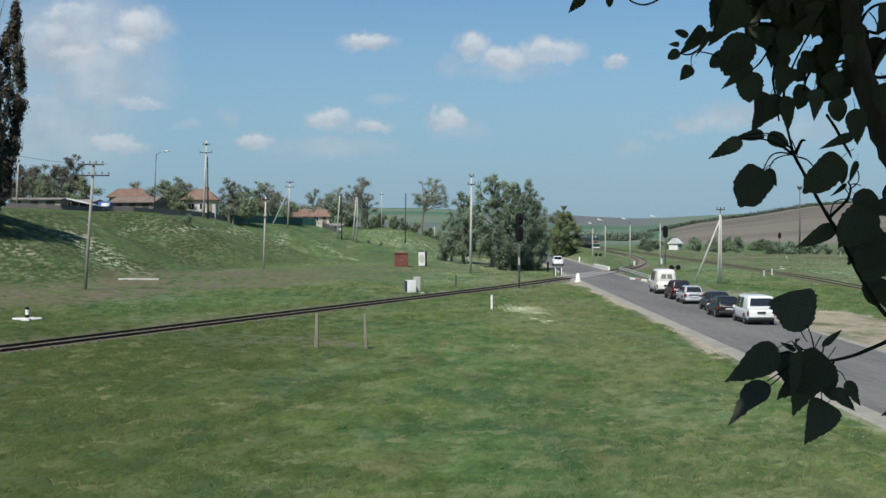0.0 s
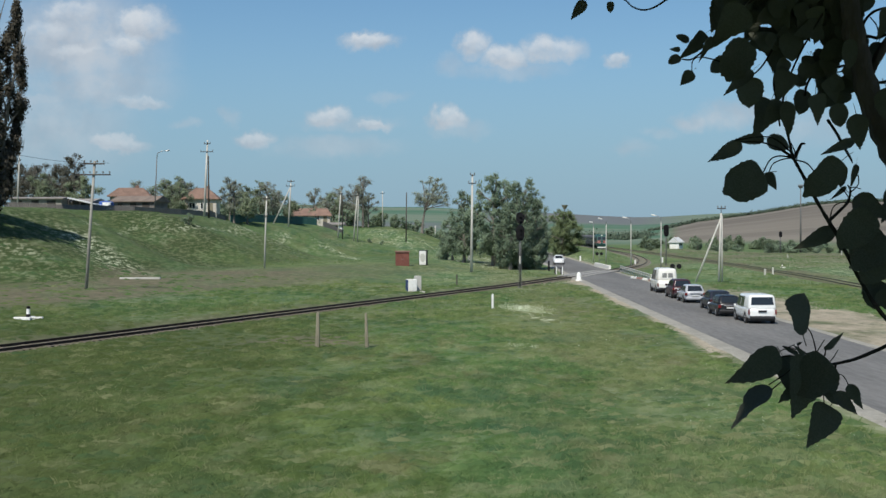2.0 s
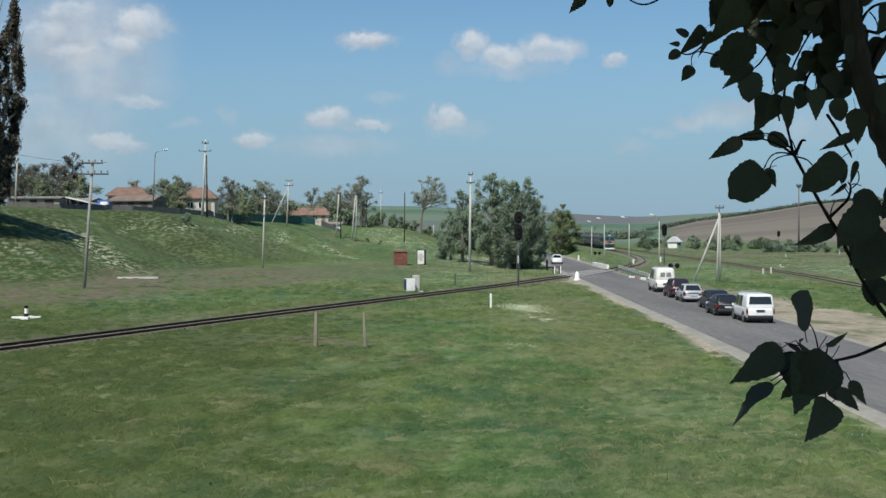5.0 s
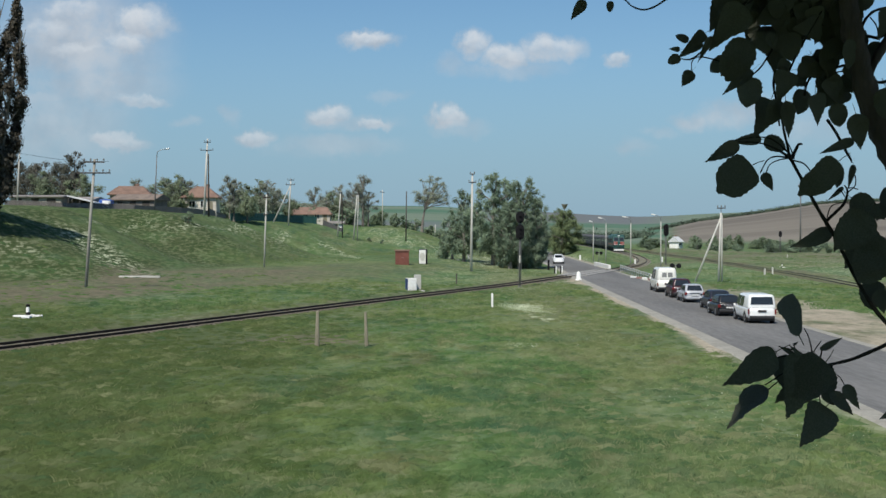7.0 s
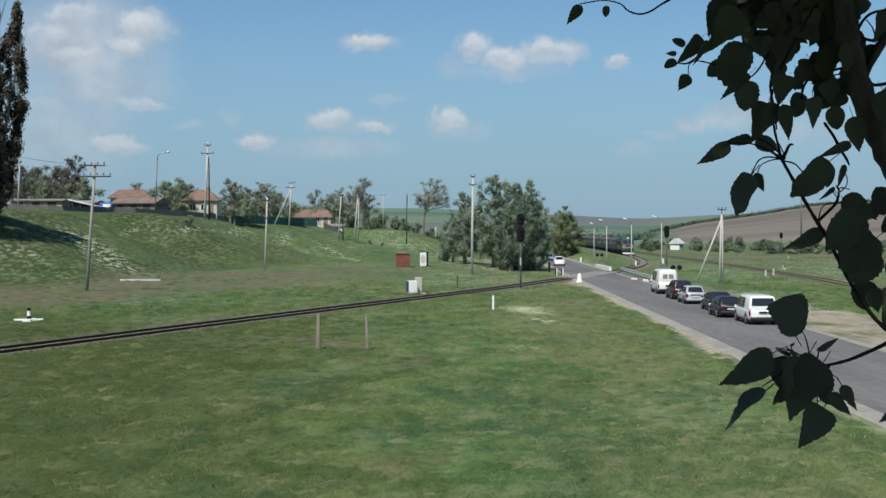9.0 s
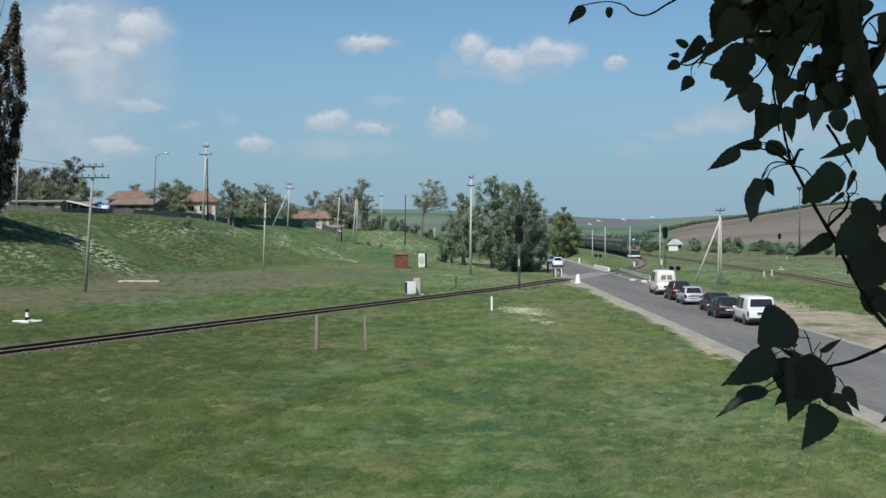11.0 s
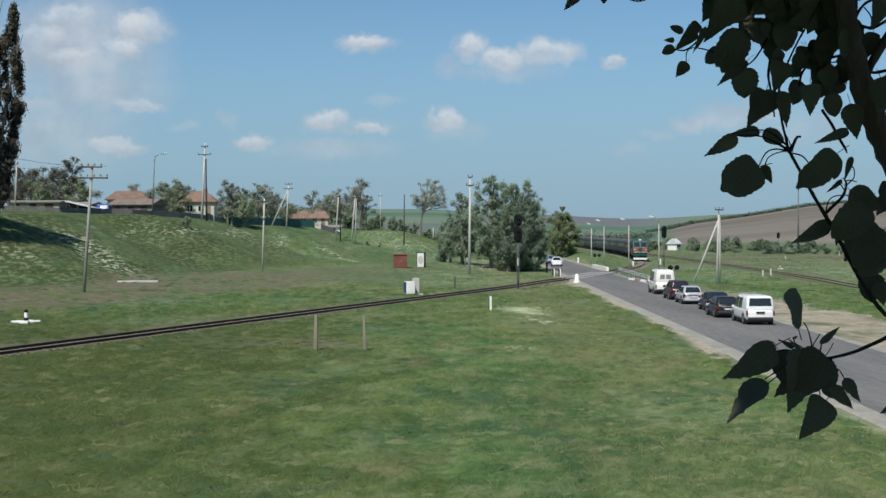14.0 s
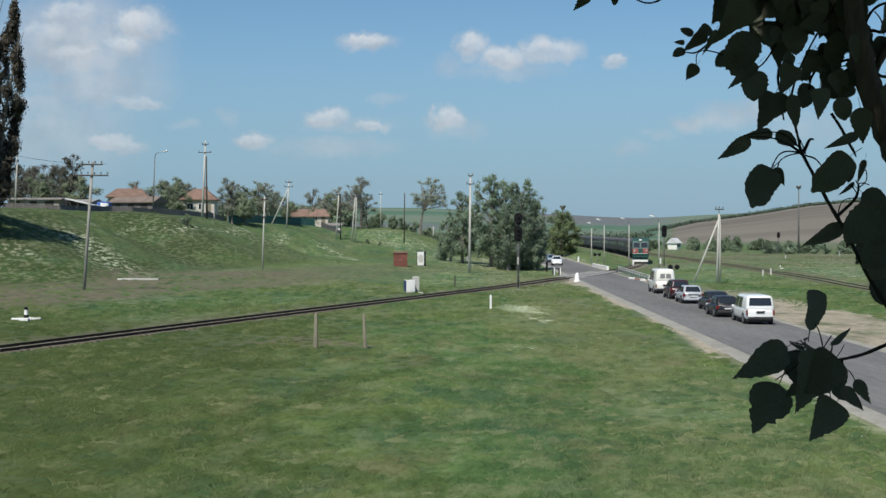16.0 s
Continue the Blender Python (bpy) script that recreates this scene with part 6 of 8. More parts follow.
def build_locomotive():
    """Diesel locomotive, nose towards +y, origin at rail level in its middle."""
    b = thing("locomotive", "green diesel locomotive with red and white bands on its nose", "locomotive")
    bm = bmesh.new()
    prism(bm, rounded(1.5, 1.25, 3.75, 0.3, 0.85), -8.3, 6.6, axis="y")
    part("body", bm, LOCO_GREEN, b)
    # cab with a sloped upper front
    side = [(6.4, 1.2), (8.15, 1.2), (8.3, 1.7), (8.3, 2.62), (7.72, 3.95), (7.2, 4.45), (6.4, 4.55)]
    bm = bmesh.new()
    prism(bm, side, -1.52, 1.52, 0.12)
    cab = part("cab", bm, LOCO_GREEN, b)
    bm = bmesh.new()
    box(bm, -1.46, -0.42, 8.28, 8.33, 1.80, 2.60, 0.02)
    part("red_band", bm, LOCO_RED, cab)
    bm = bmesh.new()
    box(bm, 0.42, 1.46, 8.28, 8.33, 1.80, 2.60, 0.02)
    part("red_band", bm, LOCO_RED, cab)
    bm = bmesh.new()
    box(bm, -1.42, 1.42, 8.28, 8.325, 1.70, 1.77, 0.01)
    part("white_band", bm, WHITEWASH, cab)
    for x in (-1.12, 1.12):
        bm = bmesh.new()
        box(bm, x - 0.17, x + 0.17, 8.30, 8.36, 2.06, 2.36, 0.06)
        part("lamp_bezel", bm, STEEL, cab)
    for x in (-0.70, 0.70):
        bm = bmesh.new()
        a = Vector((0, 1.33, 0.58)).normalized()
        q = [(x - 0.58, 8.20, 2.85), (x + 0.58, 8.20, 2.85), (x + 0.54, 7.82, 3.72), (x - 0.54, 7.82, 3.72)]
        vs = [bm.verts.new(Vector(p) + a * 0.06) for p in q] + [bm.verts.new(Vector(p) - a * 0.05) for p in q]
        bmesh.ops.recalc_face_normals(bm, faces=[bm.faces.new([vs[i] for i in f]) for f in ((0, 1, 2, 3), (7, 6, 5, 4), (0, 4, 5, 1), (1, 5, 6, 2), (2, 6, 7, 3), (3, 7, 4, 0))])
        part("windscreen", bm, GLASS, cab)
    bm = bmesh.new()
    box(bm, -0.24, 0.24, 7.55, 7.92, 4.08, 4.40, 0.06)
    part("head_light", bm, WHITEWASH, cab)
    bm = bmesh.new()
    box(bm, -1.5, 1.5, 7.9, 8.45, 0.98, 1.24, 0.03)
    part("buffer_beam", bm, LOCO_GREEN, b)
    bm = bmesh.new()
    box(bm, -1.4, 1.4, 8.5, 8.62, 0.16, 0.56, 0.03)
    part("white_bar", bm, WHITEWASH, b)
    bm = bmesh.new()
    prism(bm, [(8.0, 0.95), (8.55, 0.35), (8.5, 0.2), (7.8, 0.2), (7.7, 0.95)], -1.35, 1.35, 0.02)
    part("plough", bm, LOCO_GREEN, b)
    bm = bmesh.new()
    box(bm, -0.18, 0.18, 8.3, 8.85, 0.88, 1.2, 0.04)
    part("coupler", bm, UNDER, b)
    bm = bmesh.new()
    box(bm, -1.35, 1.35, -8.2, 7.9, 0.9, 1.26, 0.03)
    part("underframe", bm, UNDER, b)
    bm = bmesh.new()
    box(bm, -1.1, 1.1, -2.0, 2.0, 0.35, 0.95, 0.1)
    part("fuel_tank", bm, UNDER, b)
    for k in range(9):
        for x in (-1.505, 1.505):
            bm = bmesh.new()
            box(bm, x - 0.02, x + 0.02, -7.6 + k * 1.5, -6.7 + k * 1.5, 2.5, 3.4, 0.01)
            part("grille", bm, UNDER, b)
    for x in (-1.51, 1.51):
        bm = bmesh.new()
        box(bm, x - 0.018, x + 0.018, -8.2, 6.6, 1.75, 2.05, 0.005)
        part("side_band", bm, LOCO_RED, b)
        bm = bmesh.new()
        box(bm, x - 0.03, x + 0.03, 6.7, 7.5, 2.75, 3.5, 0.02)
        part("cab_window", bm, GLASS, cab)
    build_bogie(b, 5.0, 3)
    build_bogie(b, -5.2, 3)
    return b


def build_coach():
    b = thing("passenger_coach", "long grimy grey-green passenger coach with a row of windows", "railway coach", "coaches of the train")
    bm = bmesh.new()
    prism(bm, [(-1.5, 1.15), (1.5, 1.15), (1.52, 1.4), (1.52, 3.5), (-1.52, 3.5), (-1.52, 1.4)], -11.9, 11.9, axis="y")
    part("body", bm, COACH_GREY, b)
    bm = bmesh.new()
    prism(bm, [(1.53, 3.49)] + [(1.53 * math.cos(math.pi * k / 10), 3.5 + 0.66 * math.sin(math.pi * k / 10) ** 0.8) for k in range(1, 10)] + [(-1.53, 3.49)], -11.95, 11.95, axis="y")
    part("roof", bm, COACH_ROOF, b)
    for s in (-1, 1):
        first = None
        for k in range(11):
            m = pose(s * 1.52, -8.9 + k * 1.78, 2.75)
            if first is None:
                bm = bmesh.new()
                box(bm, -0.02, 0.02, -0.52, 0.52, -0.42, 0.42, 0.01)
                first = part("window", bm, GLASS, b)
                first.matrix_basis = m
            else:
                share("window", first.data, b, m)
        for y in (-11.2, 11.2):
            bm = bmesh.new()
            box(bm, s * 1.52 - 0.02, s * 1.52 + 0.02, y - 0.4, y + 0.4, 1.25, 3.3, 0.01)
            part("door", bm, COACH_ROOF, b)
        bm = bmesh.new()
        box(bm, s * 1.525 - 0.012, s * 1.525 + 0.012, -10.6, 10.6, 2.02, 2.14, 0.004)
        part("stripe", bm, COACH_ROOF, b)
    bm = bmesh.new()
    box(bm, -1.25, 1.25, -11.8, 11.8, 0.85, 1.16, 0.03)
    for y in (-4.5, -1.5, 2.5):
        box(bm, -1.2, 1.2, y, y + 2.0, 0.4, 0.86, 0.04)
    part("underframe", bm, UNDER, b)
    for y in (-12.1, 11.85):
        bm = bmesh.new()
        box(bm, -0.6, 0.6, y, y + 0.28, 1.1, 3.4, 0.04)
        part("gangway", bm, UNDER, b)
    build_bogie(b, -8.5)
    build_bogie(b, 8.5)
    return b


def build_train():
    loco = build_locomotive()
    first = build_coach()
    coaches = [first] + [copy_thing(first, Matrix()) for _ in range(13)]
    return loco, coaches


# ---- the near poplar, whose twigs hang before the view ----
# leaves: stem (right, up), tip (right, up), width to length, form of the blade
TOP_LEAVES = [(0.422, 6.336, 0.400, 6.346, 0.60, 1), (0.407, 6.322, 0.388, 6.322, 0.50, 0), (0.407, 6.310, 0.387, 6.298, 0.80, 1), (0.428, 6.285, 0.409, 6.260, 0.75, 0), (0.450, 6.350, 0.417, 6.323, 0.55, 2), (0.443, 6.338, 0.409, 6.304, 0.50, 2),
    (0.461, 6.345, 0.436, 6.302, 0.25, 0), (0.491, 6.412, 0.461, 6.354, 0.70, 0), (0.495, 6.371, 0.459, 6.321, 0.60, 2), (0.518, 6.397, 0.472, 6.338, 0.80, 0), (0.527, 6.335, 0.480, 6.278, 0.80, 1), (0.487, 6.307, 0.461, 6.284, 0.80, 1),
    (0.515, 6.309, 0.487, 6.269, 0.85, 1), (0.532, 6.286, 0.479, 6.247, 0.36, 0)]
TOP_LEAVES_2 = [(0.244, 6.406, 0.216, 6.377, 0.50, 0), (0.287, 6.405, 0.286, 6.386, 0.70, 1), (0.526, 6.275, 0.530, 6.223, 0.93, 1), (0.564, 6.235, 0.536, 6.171, 0.72, 2), (0.581, 6.234, 0.554, 6.187, 0.70, 0), (0.589, 6.234, 0.598, 6.171, 0.45, 0), (0.640, 6.245, 0.646, 6.191, 0.80, 2), (0.710, 6.212, 0.719, 6.149, 0.60, 0),
    (0.707, 6.165, 0.649, 6.144, 0.30, 0), (0.677, 6.229, 0.685, 6.189, 0.80, 1), (0.749, 6.335, 0.736, 6.288, 0.62, 0), (0.768, 6.391, 0.753, 6.338, 0.70, 2), (0.762, 6.257, 0.773, 6.199, 0.80, 1), (0.620, 6.253, 0.611, 6.210, 0.80, 1),
    (0.698, 6.340, 0.706, 6.290, 0.60, 1), (0.593, 6.284, 0.577, 6.234, 0.80, 2)]
MID_LEAVES = [(0.515, 6.159, 0.459, 6.126, 0.42, 0), (0.554, 6.165, 0.500, 6.163, 0.40, 0), (0.559, 6.165, 0.596, 6.149, 0.72, 1), (0.558, 6.108, 0.576, 6.077, 0.55, 0), (0.553, 6.106, 0.510, 6.046, 0.90, 3), (0.687, 6.128, 0.629, 6.065, 0.62, 3),
    (0.691, 6.114, 0.686, 6.082, 0.50, 1), (0.695, 6.083, 0.668, 6.060, 0.25, 0), (0.709, 6.065, 0.764, 6.026, 0.62, 0), (0.676, 6.010, 0.612, 5.971, 0.40, 0), (0.747, 5.922, 0.745, 5.872, 0.90, 1), (0.713, 6.122, 0.698, 6.082, 0.28, 0),
    (0.758, 5.907, 0.768, 5.865, 0.80, 0)]
MASS_LEAVES = [(0.740, 6.039, 0.688, 5.977, 0.80, 1), (0.733, 6.018, 0.706, 5.941, 0.85, 2), (0.768, 5.996, 0.716, 5.934, 0.75, 1), (0.766, 5.973, 0.729, 5.916, 0.85, 1), (0.700, 6.017, 0.686, 5.969, 0.55, 0), (0.745, 5.975, 0.721, 5.916, 0.70, 2)]
LOW_LEAVES = [(0.618, 5.827, 0.601, 5.895, 1.28, 4), (0.566, 5.734, 0.490, 5.668, 0.76, 5), (0.654, 5.803, 0.696, 5.831, 0.26, 0), (0.577, 5.799, 0.486, 5.741, 0.56, 0), (0.638, 5.790, 0.612, 5.679, 0.74, 2), (0.665, 5.781, 0.604, 5.723, 0.85, 3),
    (0.655, 5.775, 0.669, 5.717, 0.72, 1), (0.583, 5.791, 0.612, 5.732, 0.75, 1), (0.604, 5.738, 0.579, 5.707, 0.70, 5), (0.665, 5.704, 0.626, 5.632, 0.84, 2), (0.671, 5.727, 0.720, 5.689, 0.42, 0), (0.697, 5.742, 0.723, 5.697, 0.45, 5),
    (0.659, 5.729, 0.690, 5.709, 0.60, 1), (0.610, 5.795, 0.581, 5.808, 0.28, 0), (0.620, 5.793, 0.603, 5.811, 0.35, 2), (0.608, 5.811, 0.618, 5.815, 0.50, 0)]
# where the sky shows through the thick of the crown: right, up, radius
GAPS = [(0.560, 6.362, 0.0088), (0.603, 6.381, 0.0078), (0.624, 6.324, 0.0097), (0.649, 6.326, 0.0058), (0.555, 6.314, 0.0068), (0.599, 6.282, 0.0088), (0.684, 6.290, 0.0136), (0.619, 6.252, 0.0058), (0.636, 6.263, 0.0107), (0.572, 6.245, 0.0088), (0.542, 6.277, 0.0088), (0.710, 6.234, 0.0097), (0.610, 6.306, 0.0068), (0.476, 6.326, 0.0117), (0.530, 6.302, 0.0117), (0.560, 6.253, 0.0117), (0.690, 6.220, 0.0058), (0.532, 6.391, 0.0058), (0.579, 6.209, 0.0049)]
# wind: seconds, metres to the right, metres up
TOP_SWAY = [(0, 0.000, -0.000), (0.5, 0.001, -0.007), (1, -0.002, -0.005), (1.5, -0.007, -0.004), (2, -0.000, -0.011), (2.5, 0.013, 0.003), (3, 0.021, 0.000), (3.5, 0.011, -0.016),
    (4, 0.004, -0.014), (6.5, 0.002, 0.008), (7, -0.001, -0.011), (7.5, -0.017, -0.027), (8, -0.053, -0.021), (8.5, -0.039, -0.020), (9, -0.007, -0.014), (11.5, -0.001, -0.017),
    (12, -0.009, -0.002), (12.5, -0.001, 0.001), (13, 0.004, -0.001), (13.5, 0.001, 0.002), (14, -0.005, 0.008), (14.5, 0.009, 0.009), (15, 0.018, 0.007), (15.5, 0.017, 0.006),
    (16, 0.011, 0.001)]
MID_SWAY = [(0, 0.000, -0.000), (0.5, 0.003, -0.007), (1, -0.003, -0.006), (1.5, -0.005, -0.005), (2, -0.002, -0.008), (2.5, 0.018, 0.000), (3, 0.032, -0.001), (3.5, 0.013, -0.010),
    (4, 0.002, -0.010), (6.5, 0.002, 0.005), (7, -0.007, -0.009), (7.5, -0.035, -0.021), (8, -0.071, -0.015), (8.5, -0.060, -0.012), (9, -0.023, -0.007), (11.5, -0.003, -0.016),
    (12, -0.011, -0.002), (12.5, -0.004, 0.002), (13, 0.005, -0.001), (13.5, -0.000, 0.001), (14, -0.005, 0.006), (14.5, 0.011, 0.008), (15, 0.024, 0.006), (15.5, 0.021, 0.005),
    (16, 0.016, 0.001)]
LOW_SWAY = [(0, 0.000, -0.000), (0.5, 0.012, -0.004), (1, -0.000, -0.004), (1.5, -0.005, -0.005), (2, 0.002, -0.008), (2.5, 0.019, 0.002), (3, 0.026, 0.000), (3.5, 0.013, -0.010),
    (4, 0.002, -0.010), (6.5, 0.021, 0.006), (7, -0.004, -0.009), (7.5, -0.021, -0.021), (8, -0.055, -0.016), (8.5, -0.043, -0.012), (9, -0.011, -0.008), (11.5, -0.004, -0.009),
    (12, -0.010, -0.002), (12.5, -0.005, 0.002), (13, 0.004, -0.001), (13.5, -0.001, -0.001), (14, -0.002, 0.004), (14.5, 0.011, 0.005), (15, 0.023, 0.003), (15.5, 0.020, 0.002),
    (16, 0.017, 0.001)]
TREE_FOOT = Vector((1.05, 2.25, 0.0))
NEAR_Y = 2.1


# half widths of the blade along its length: ovate, round, triangular, blunt with a long tooth, broad-tipped, gnawed
BLADES = [[(0.0, 0.0), (0.03, 0.16), (0.08, 0.31), (0.16, 0.44), (0.26, 0.50), (0.38, 0.49), (0.50, 0.43), (0.62, 0.345), (0.74, 0.24), (0.86, 0.125), (1.0, 0.0)],
          [(0.0, 0.0), (0.03, 0.20), (0.10, 0.36), (0.22, 0.465), (0.36, 0.50), (0.52, 0.49), (0.66, 0.44), (0.78, 0.36), (0.88, 0.25), (0.95, 0.12), (1.0, 0.0)],
          [(0.0, 0.06), (0.02, 0.28), (0.07, 0.44), (0.15, 0.50), (0.27, 0.49), (0.40, 0.43), (0.54, 0.34), (0.67, 0.25), (0.80, 0.155), (0.91, 0.07), (1.0, 0.0)],
          [(0.0, 0.04), (0.03, 0.30), (0.10, 0.45), (0.24, 0.50), (0.42, 0.50), (0.60, 0.485), (0.74, 0.44), (0.83, 0.35), (0.88, 0.22), (0.92, 0.14), (1.0, 0.05)],
          [(0.0, 0.03), (0.05, 0.17), (0.16, 0.30), (0.30, 0.37), (0.46, 0.42), (0.62, 0.465), (0.78, 0.50), (0.90, 0.49), (0.97, 0.42), (0.99, 0.25), (1.0, 0.0)],
          [(0.0, 0.0), (0.03, 0.17), (0.08, 0.32), (0.16, 0.44), (0.26, 0.50), (0.38, 0.47), (0.48, 0.45), (0.55, 0.30), (0.66, 0.33), (0.80, 0.16), (1.0, 0.0)]]


def leaf_mesh(seed, form):
    """A toothed poplar leaf of unit length and width, folded along its midrib and curled, with its stalk at the origin."""
    rng = random.Random(seed)
    xs, ys = zip(*BLADES[form])
    n = 23
    half = [(x, float(np.interp(x, xs, ys))) for x in (0.5 - 0.5 * math.cos(math.pi * i / (n - 1)) for i in range(n))]
    verts, faces = [], []
    droop, curl = rng.uniform(0.05, 0.18), rng.uniform(0.05, 0.22)
    for x, y in half:
        verts.append((x, 0.0, -droop * x * x))
    for side in (1, -1):
        start = len(verts)
        gnaw = rng.uniform(0.55, 0.8) if form == 5 and side > 0 else 2.0
        for i, (x, y) in enumerate(half):
            tooth = (0.018 if i % 2 else -0.012) * (0 < i < n - 1)
            w = max(0.0, y + tooth + rng.uniform(-0.014, 0.014) * (0 < i < n - 1))
            w *= 1.0 - 0.45 * max(0.0, 1 - abs(x - gnaw) / 0.09)
            verts.append((x - 0.05 * y, side * w, curl * w - droop * x * x + 0.06 * math.sin(x * 9 + seed) * w))
        for i in range(n - 1):
            q = (i, start + i, start + i + 1, i + 1)
            faces.append(q if side < 0 else q[::-1])
    k = len(verts)
    bend = rng.uniform(-0.12, 0.12)
    for x, y in ((0.02, 0.0), (-0.14, bend * 0.4), (-0.28, bend)):
        verts += [(x, y - 0.012, 0.008), (x, y + 0.012, 0.008), (x, y, -0.014)]
    for i in (0, 3):
        for a, b in ((0, 1), (1, 2), (2, 0)):
            faces.append((k + i + a, k + i + b, k + i + 3 + b, k + i + 3 + a))
    return mesh_of("leaf", verts, faces, LEAF_NEAR, smooth=True)


def build_near_tree():
    rng = random.Random(12)
    ground_z = G(TREE_FOOT.x, TREE_FOOT.y)
    root = thing("poplar_tree", "near poplar with dark toothed leaves on thin twigs", "tree", "", (TREE_FOOT.x, TREE_FOOT.y, ground_z))
    shift = Vector((TREE_FOOT.x, TREE_FOOT.y, ground_z))
    meshes = [[leaf_mesh(7 * form + k, form) for k in range(3)] for form in range(len(BLADES))]
    fluttering = []

    def twig(bm, pts, radii, depth=0.0):
        p = [EYE + Vector((x, NEAR_Y, z - EYE.z)) * ((NEAR_Y + depth + 0.015 * math.sin(7 * i)) / NEAR_Y) - shift for i, (x, z) in enumerate(pts)]
        p = [p[0] * 2 - p[1]] + p + [p[-1] * 2 - p[-2]]
        fine, r = [], []
        for i, (a, b, c, e) in enumerate(zip(p, p[1:], p[2:], p[3:])):
            for k in range(5):
                t = k / 5
                fine.append(0.5 * (2 * b + (c - a) * t + (2 * a - 5 * b + 4 * c - e) * t * t + (3 * b - a - 3 * c + e) * t ** 3))
                r.append((radii[i] + (radii[i + 1] - radii[i]) * t) * rng.uniform(0.9, 1.12))
        tube(bm, fine + [p[-2]], r + [radii[-1]], 7)

    def leaves(branch, rows, depth, slim=0.97, tilt=0.35):
        for x0, z0, x1, z1, ratio, form in rows:
            y = NEAR_Y + depth + rng.uniform(-0.05, 0.05)
            k = y / NEAR_Y
            x0, x1, z0, z1 = x0 * k, x1 * k, EYE.z + (z0 - EYE.z) * k, EYE.z + (z1 - EYE.z) * k
            a = Vector((x1 - x0, rng.uniform(-0.22, 0.22) * math.hypot(x1 - x0, z1 - z0), z1 - z0))
            size = math.hypot(x1 - x0, z1 - z0) * 1.02
            ax = a.normalized()
            face = Vector((rng.uniform(-tilt, tilt), -1, rng.uniform(-tilt, tilt)))
            ay = face.cross(ax).normalized()
            az = ax.cross(ay)
            m = Matrix((ax, ay, az)).transposed().to_4x4()
            m.translation = Vector((x0, y, z0)) - shift
            ob = share("leaf", rng.choice(meshes[form]), branch, m)
            ob.scale = (size, size * ratio * slim, size)
            fluttering.append((ob, m, rng.uniform(3, 13), rng.uniform(0, 6.28), rng.uniform(3.0, 6.5)))

    bm = bmesh.new()
    tube(bm, [Vector((0, 0.1, -0.4)), Vector((0.02, 0.08, 0.7)), Vector((-0.02, 0.0, 1.15)), Vector((0.95, NEAR_Y, 5.60)) - shift, Vector((0.92, NEAR_Y, 5.80)) - shift], [0.16, 0.12, 0.07, 0.042, 0.034], 12)
    twig(bm, [(0.92, 5.80), (0.90, 5.97), (0.823, 6.058), (0.776, 6.138), (0.739, 6.219), (0.717, 6.297), (0.704, 6.360), (0.698, 6.437), (0.698, 6.621)], [0.034, 0.032, 0.0280, 0.0245, 0.0215, 0.0195, 0.0180, 0.0170, 0.0135])
    twig(bm, [(0.721, 6.234), (0.743, 6.287), (0.781, 6.350)], [0.009, 0.008, 0.007])
    tube(bm, [Vector((0.02, 0.08, 0.7)), Vector((0.10, 0.05, 1.6)), Vector((0.05, -0.1, 2.5)), Vector((-1.2, -1.0, 3.2))], [0.10, 0.08, 0.06, 0.02], 8)
    tube(bm, [Vector((0.10, 0.05, 1.6)), Vector((0.15, -0.4, 2.8)), Vector((-0.6, -1.6, 3.9))], [0.07, 0.05, 0.02], 8)
    part("trunk", bm, BARK, root, smooth=True)

    bm = bmesh.new()
    twig(bm, [(0.240, 6.408), (0.281, 6.414), (0.310, 6.408), (0.324, 6.396), (0.343, 6.390), (0.363, 6.395), (0.391, 6.412), (0.464, 6.447), (0.601, 6.476), (0.698, 6.515)], [0.001, 0.001, 0.0012, 0.0014, 0.0016, 0.0017, 0.0019, 0.0024, 0.0029, 0.006], 0.03)
    twig(bm, [(0.406, 6.306), (0.430, 6.307), (0.466, 6.340), (0.503, 6.389), (0.591, 6.437), (0.693, 6.466)], [0.001, 0.0015, 0.0022, 0.0026, 0.0036, 0.006], 0)
    twig(bm, [(0.427, 6.286), (0.429, 6.303), (0.445, 6.309), (0.493, 6.297)], [0.0008, 0.001, 0.001, 0.0015], 0)
    twig(bm, [(0.526, 6.274), (0.547, 6.292), (0.571, 6.331), (0.601, 6.379), (0.640, 6.428), (0.695, 6.457)], [0.001, 0.0015, 0.002, 0.003, 0.004, 0.006], 0.04)
    twig(bm, [(0.579, 6.190), (0.573, 6.234), (0.569, 6.272), (0.586, 6.340), (0.610, 6.399), (0.649, 6.457)], [0.0015, 0.002, 0.0025, 0.003, 0.0035, 0.004], 0.07)
    twig(bm, [(0.661, 6.201), (0.677, 6.177), (0.688, 6.156), (0.700, 6.136), (0.704, 6.127)], [0.0026, 0.0028, 0.0028, 0.0022, 0.001], 0.02)
    twig(bm, [(0.706, 6.292), (0.690, 6.294), (0.674, 6.290)], [0.003, 0.0025, 0.002], 0.03)
    twig(bm, [(0.704, 6.284), (0.688, 6.284), (0.673, 6.282)], [0.0015, 0.0015, 0.001], 0.04)
    twig(bm, [(0.718, 6.342), (0.732, 6.344), (0.749, 6.342), (0.776, 6.356)], [0.003, 0.003, 0.0026, 0.003], 0.02)
    twig(bm, [(0.719, 6.360), (0.729, 6.377), (0.745, 6.389), (0.776, 6.395)], [0.003, 0.0025, 0.0025, 0.002], 0.03)
    twig(bm, [(0.734, 6.377), (0.745, 6.362), (0.750, 6.338)], [0.0012, 0.0012, 0.001], 0.03)
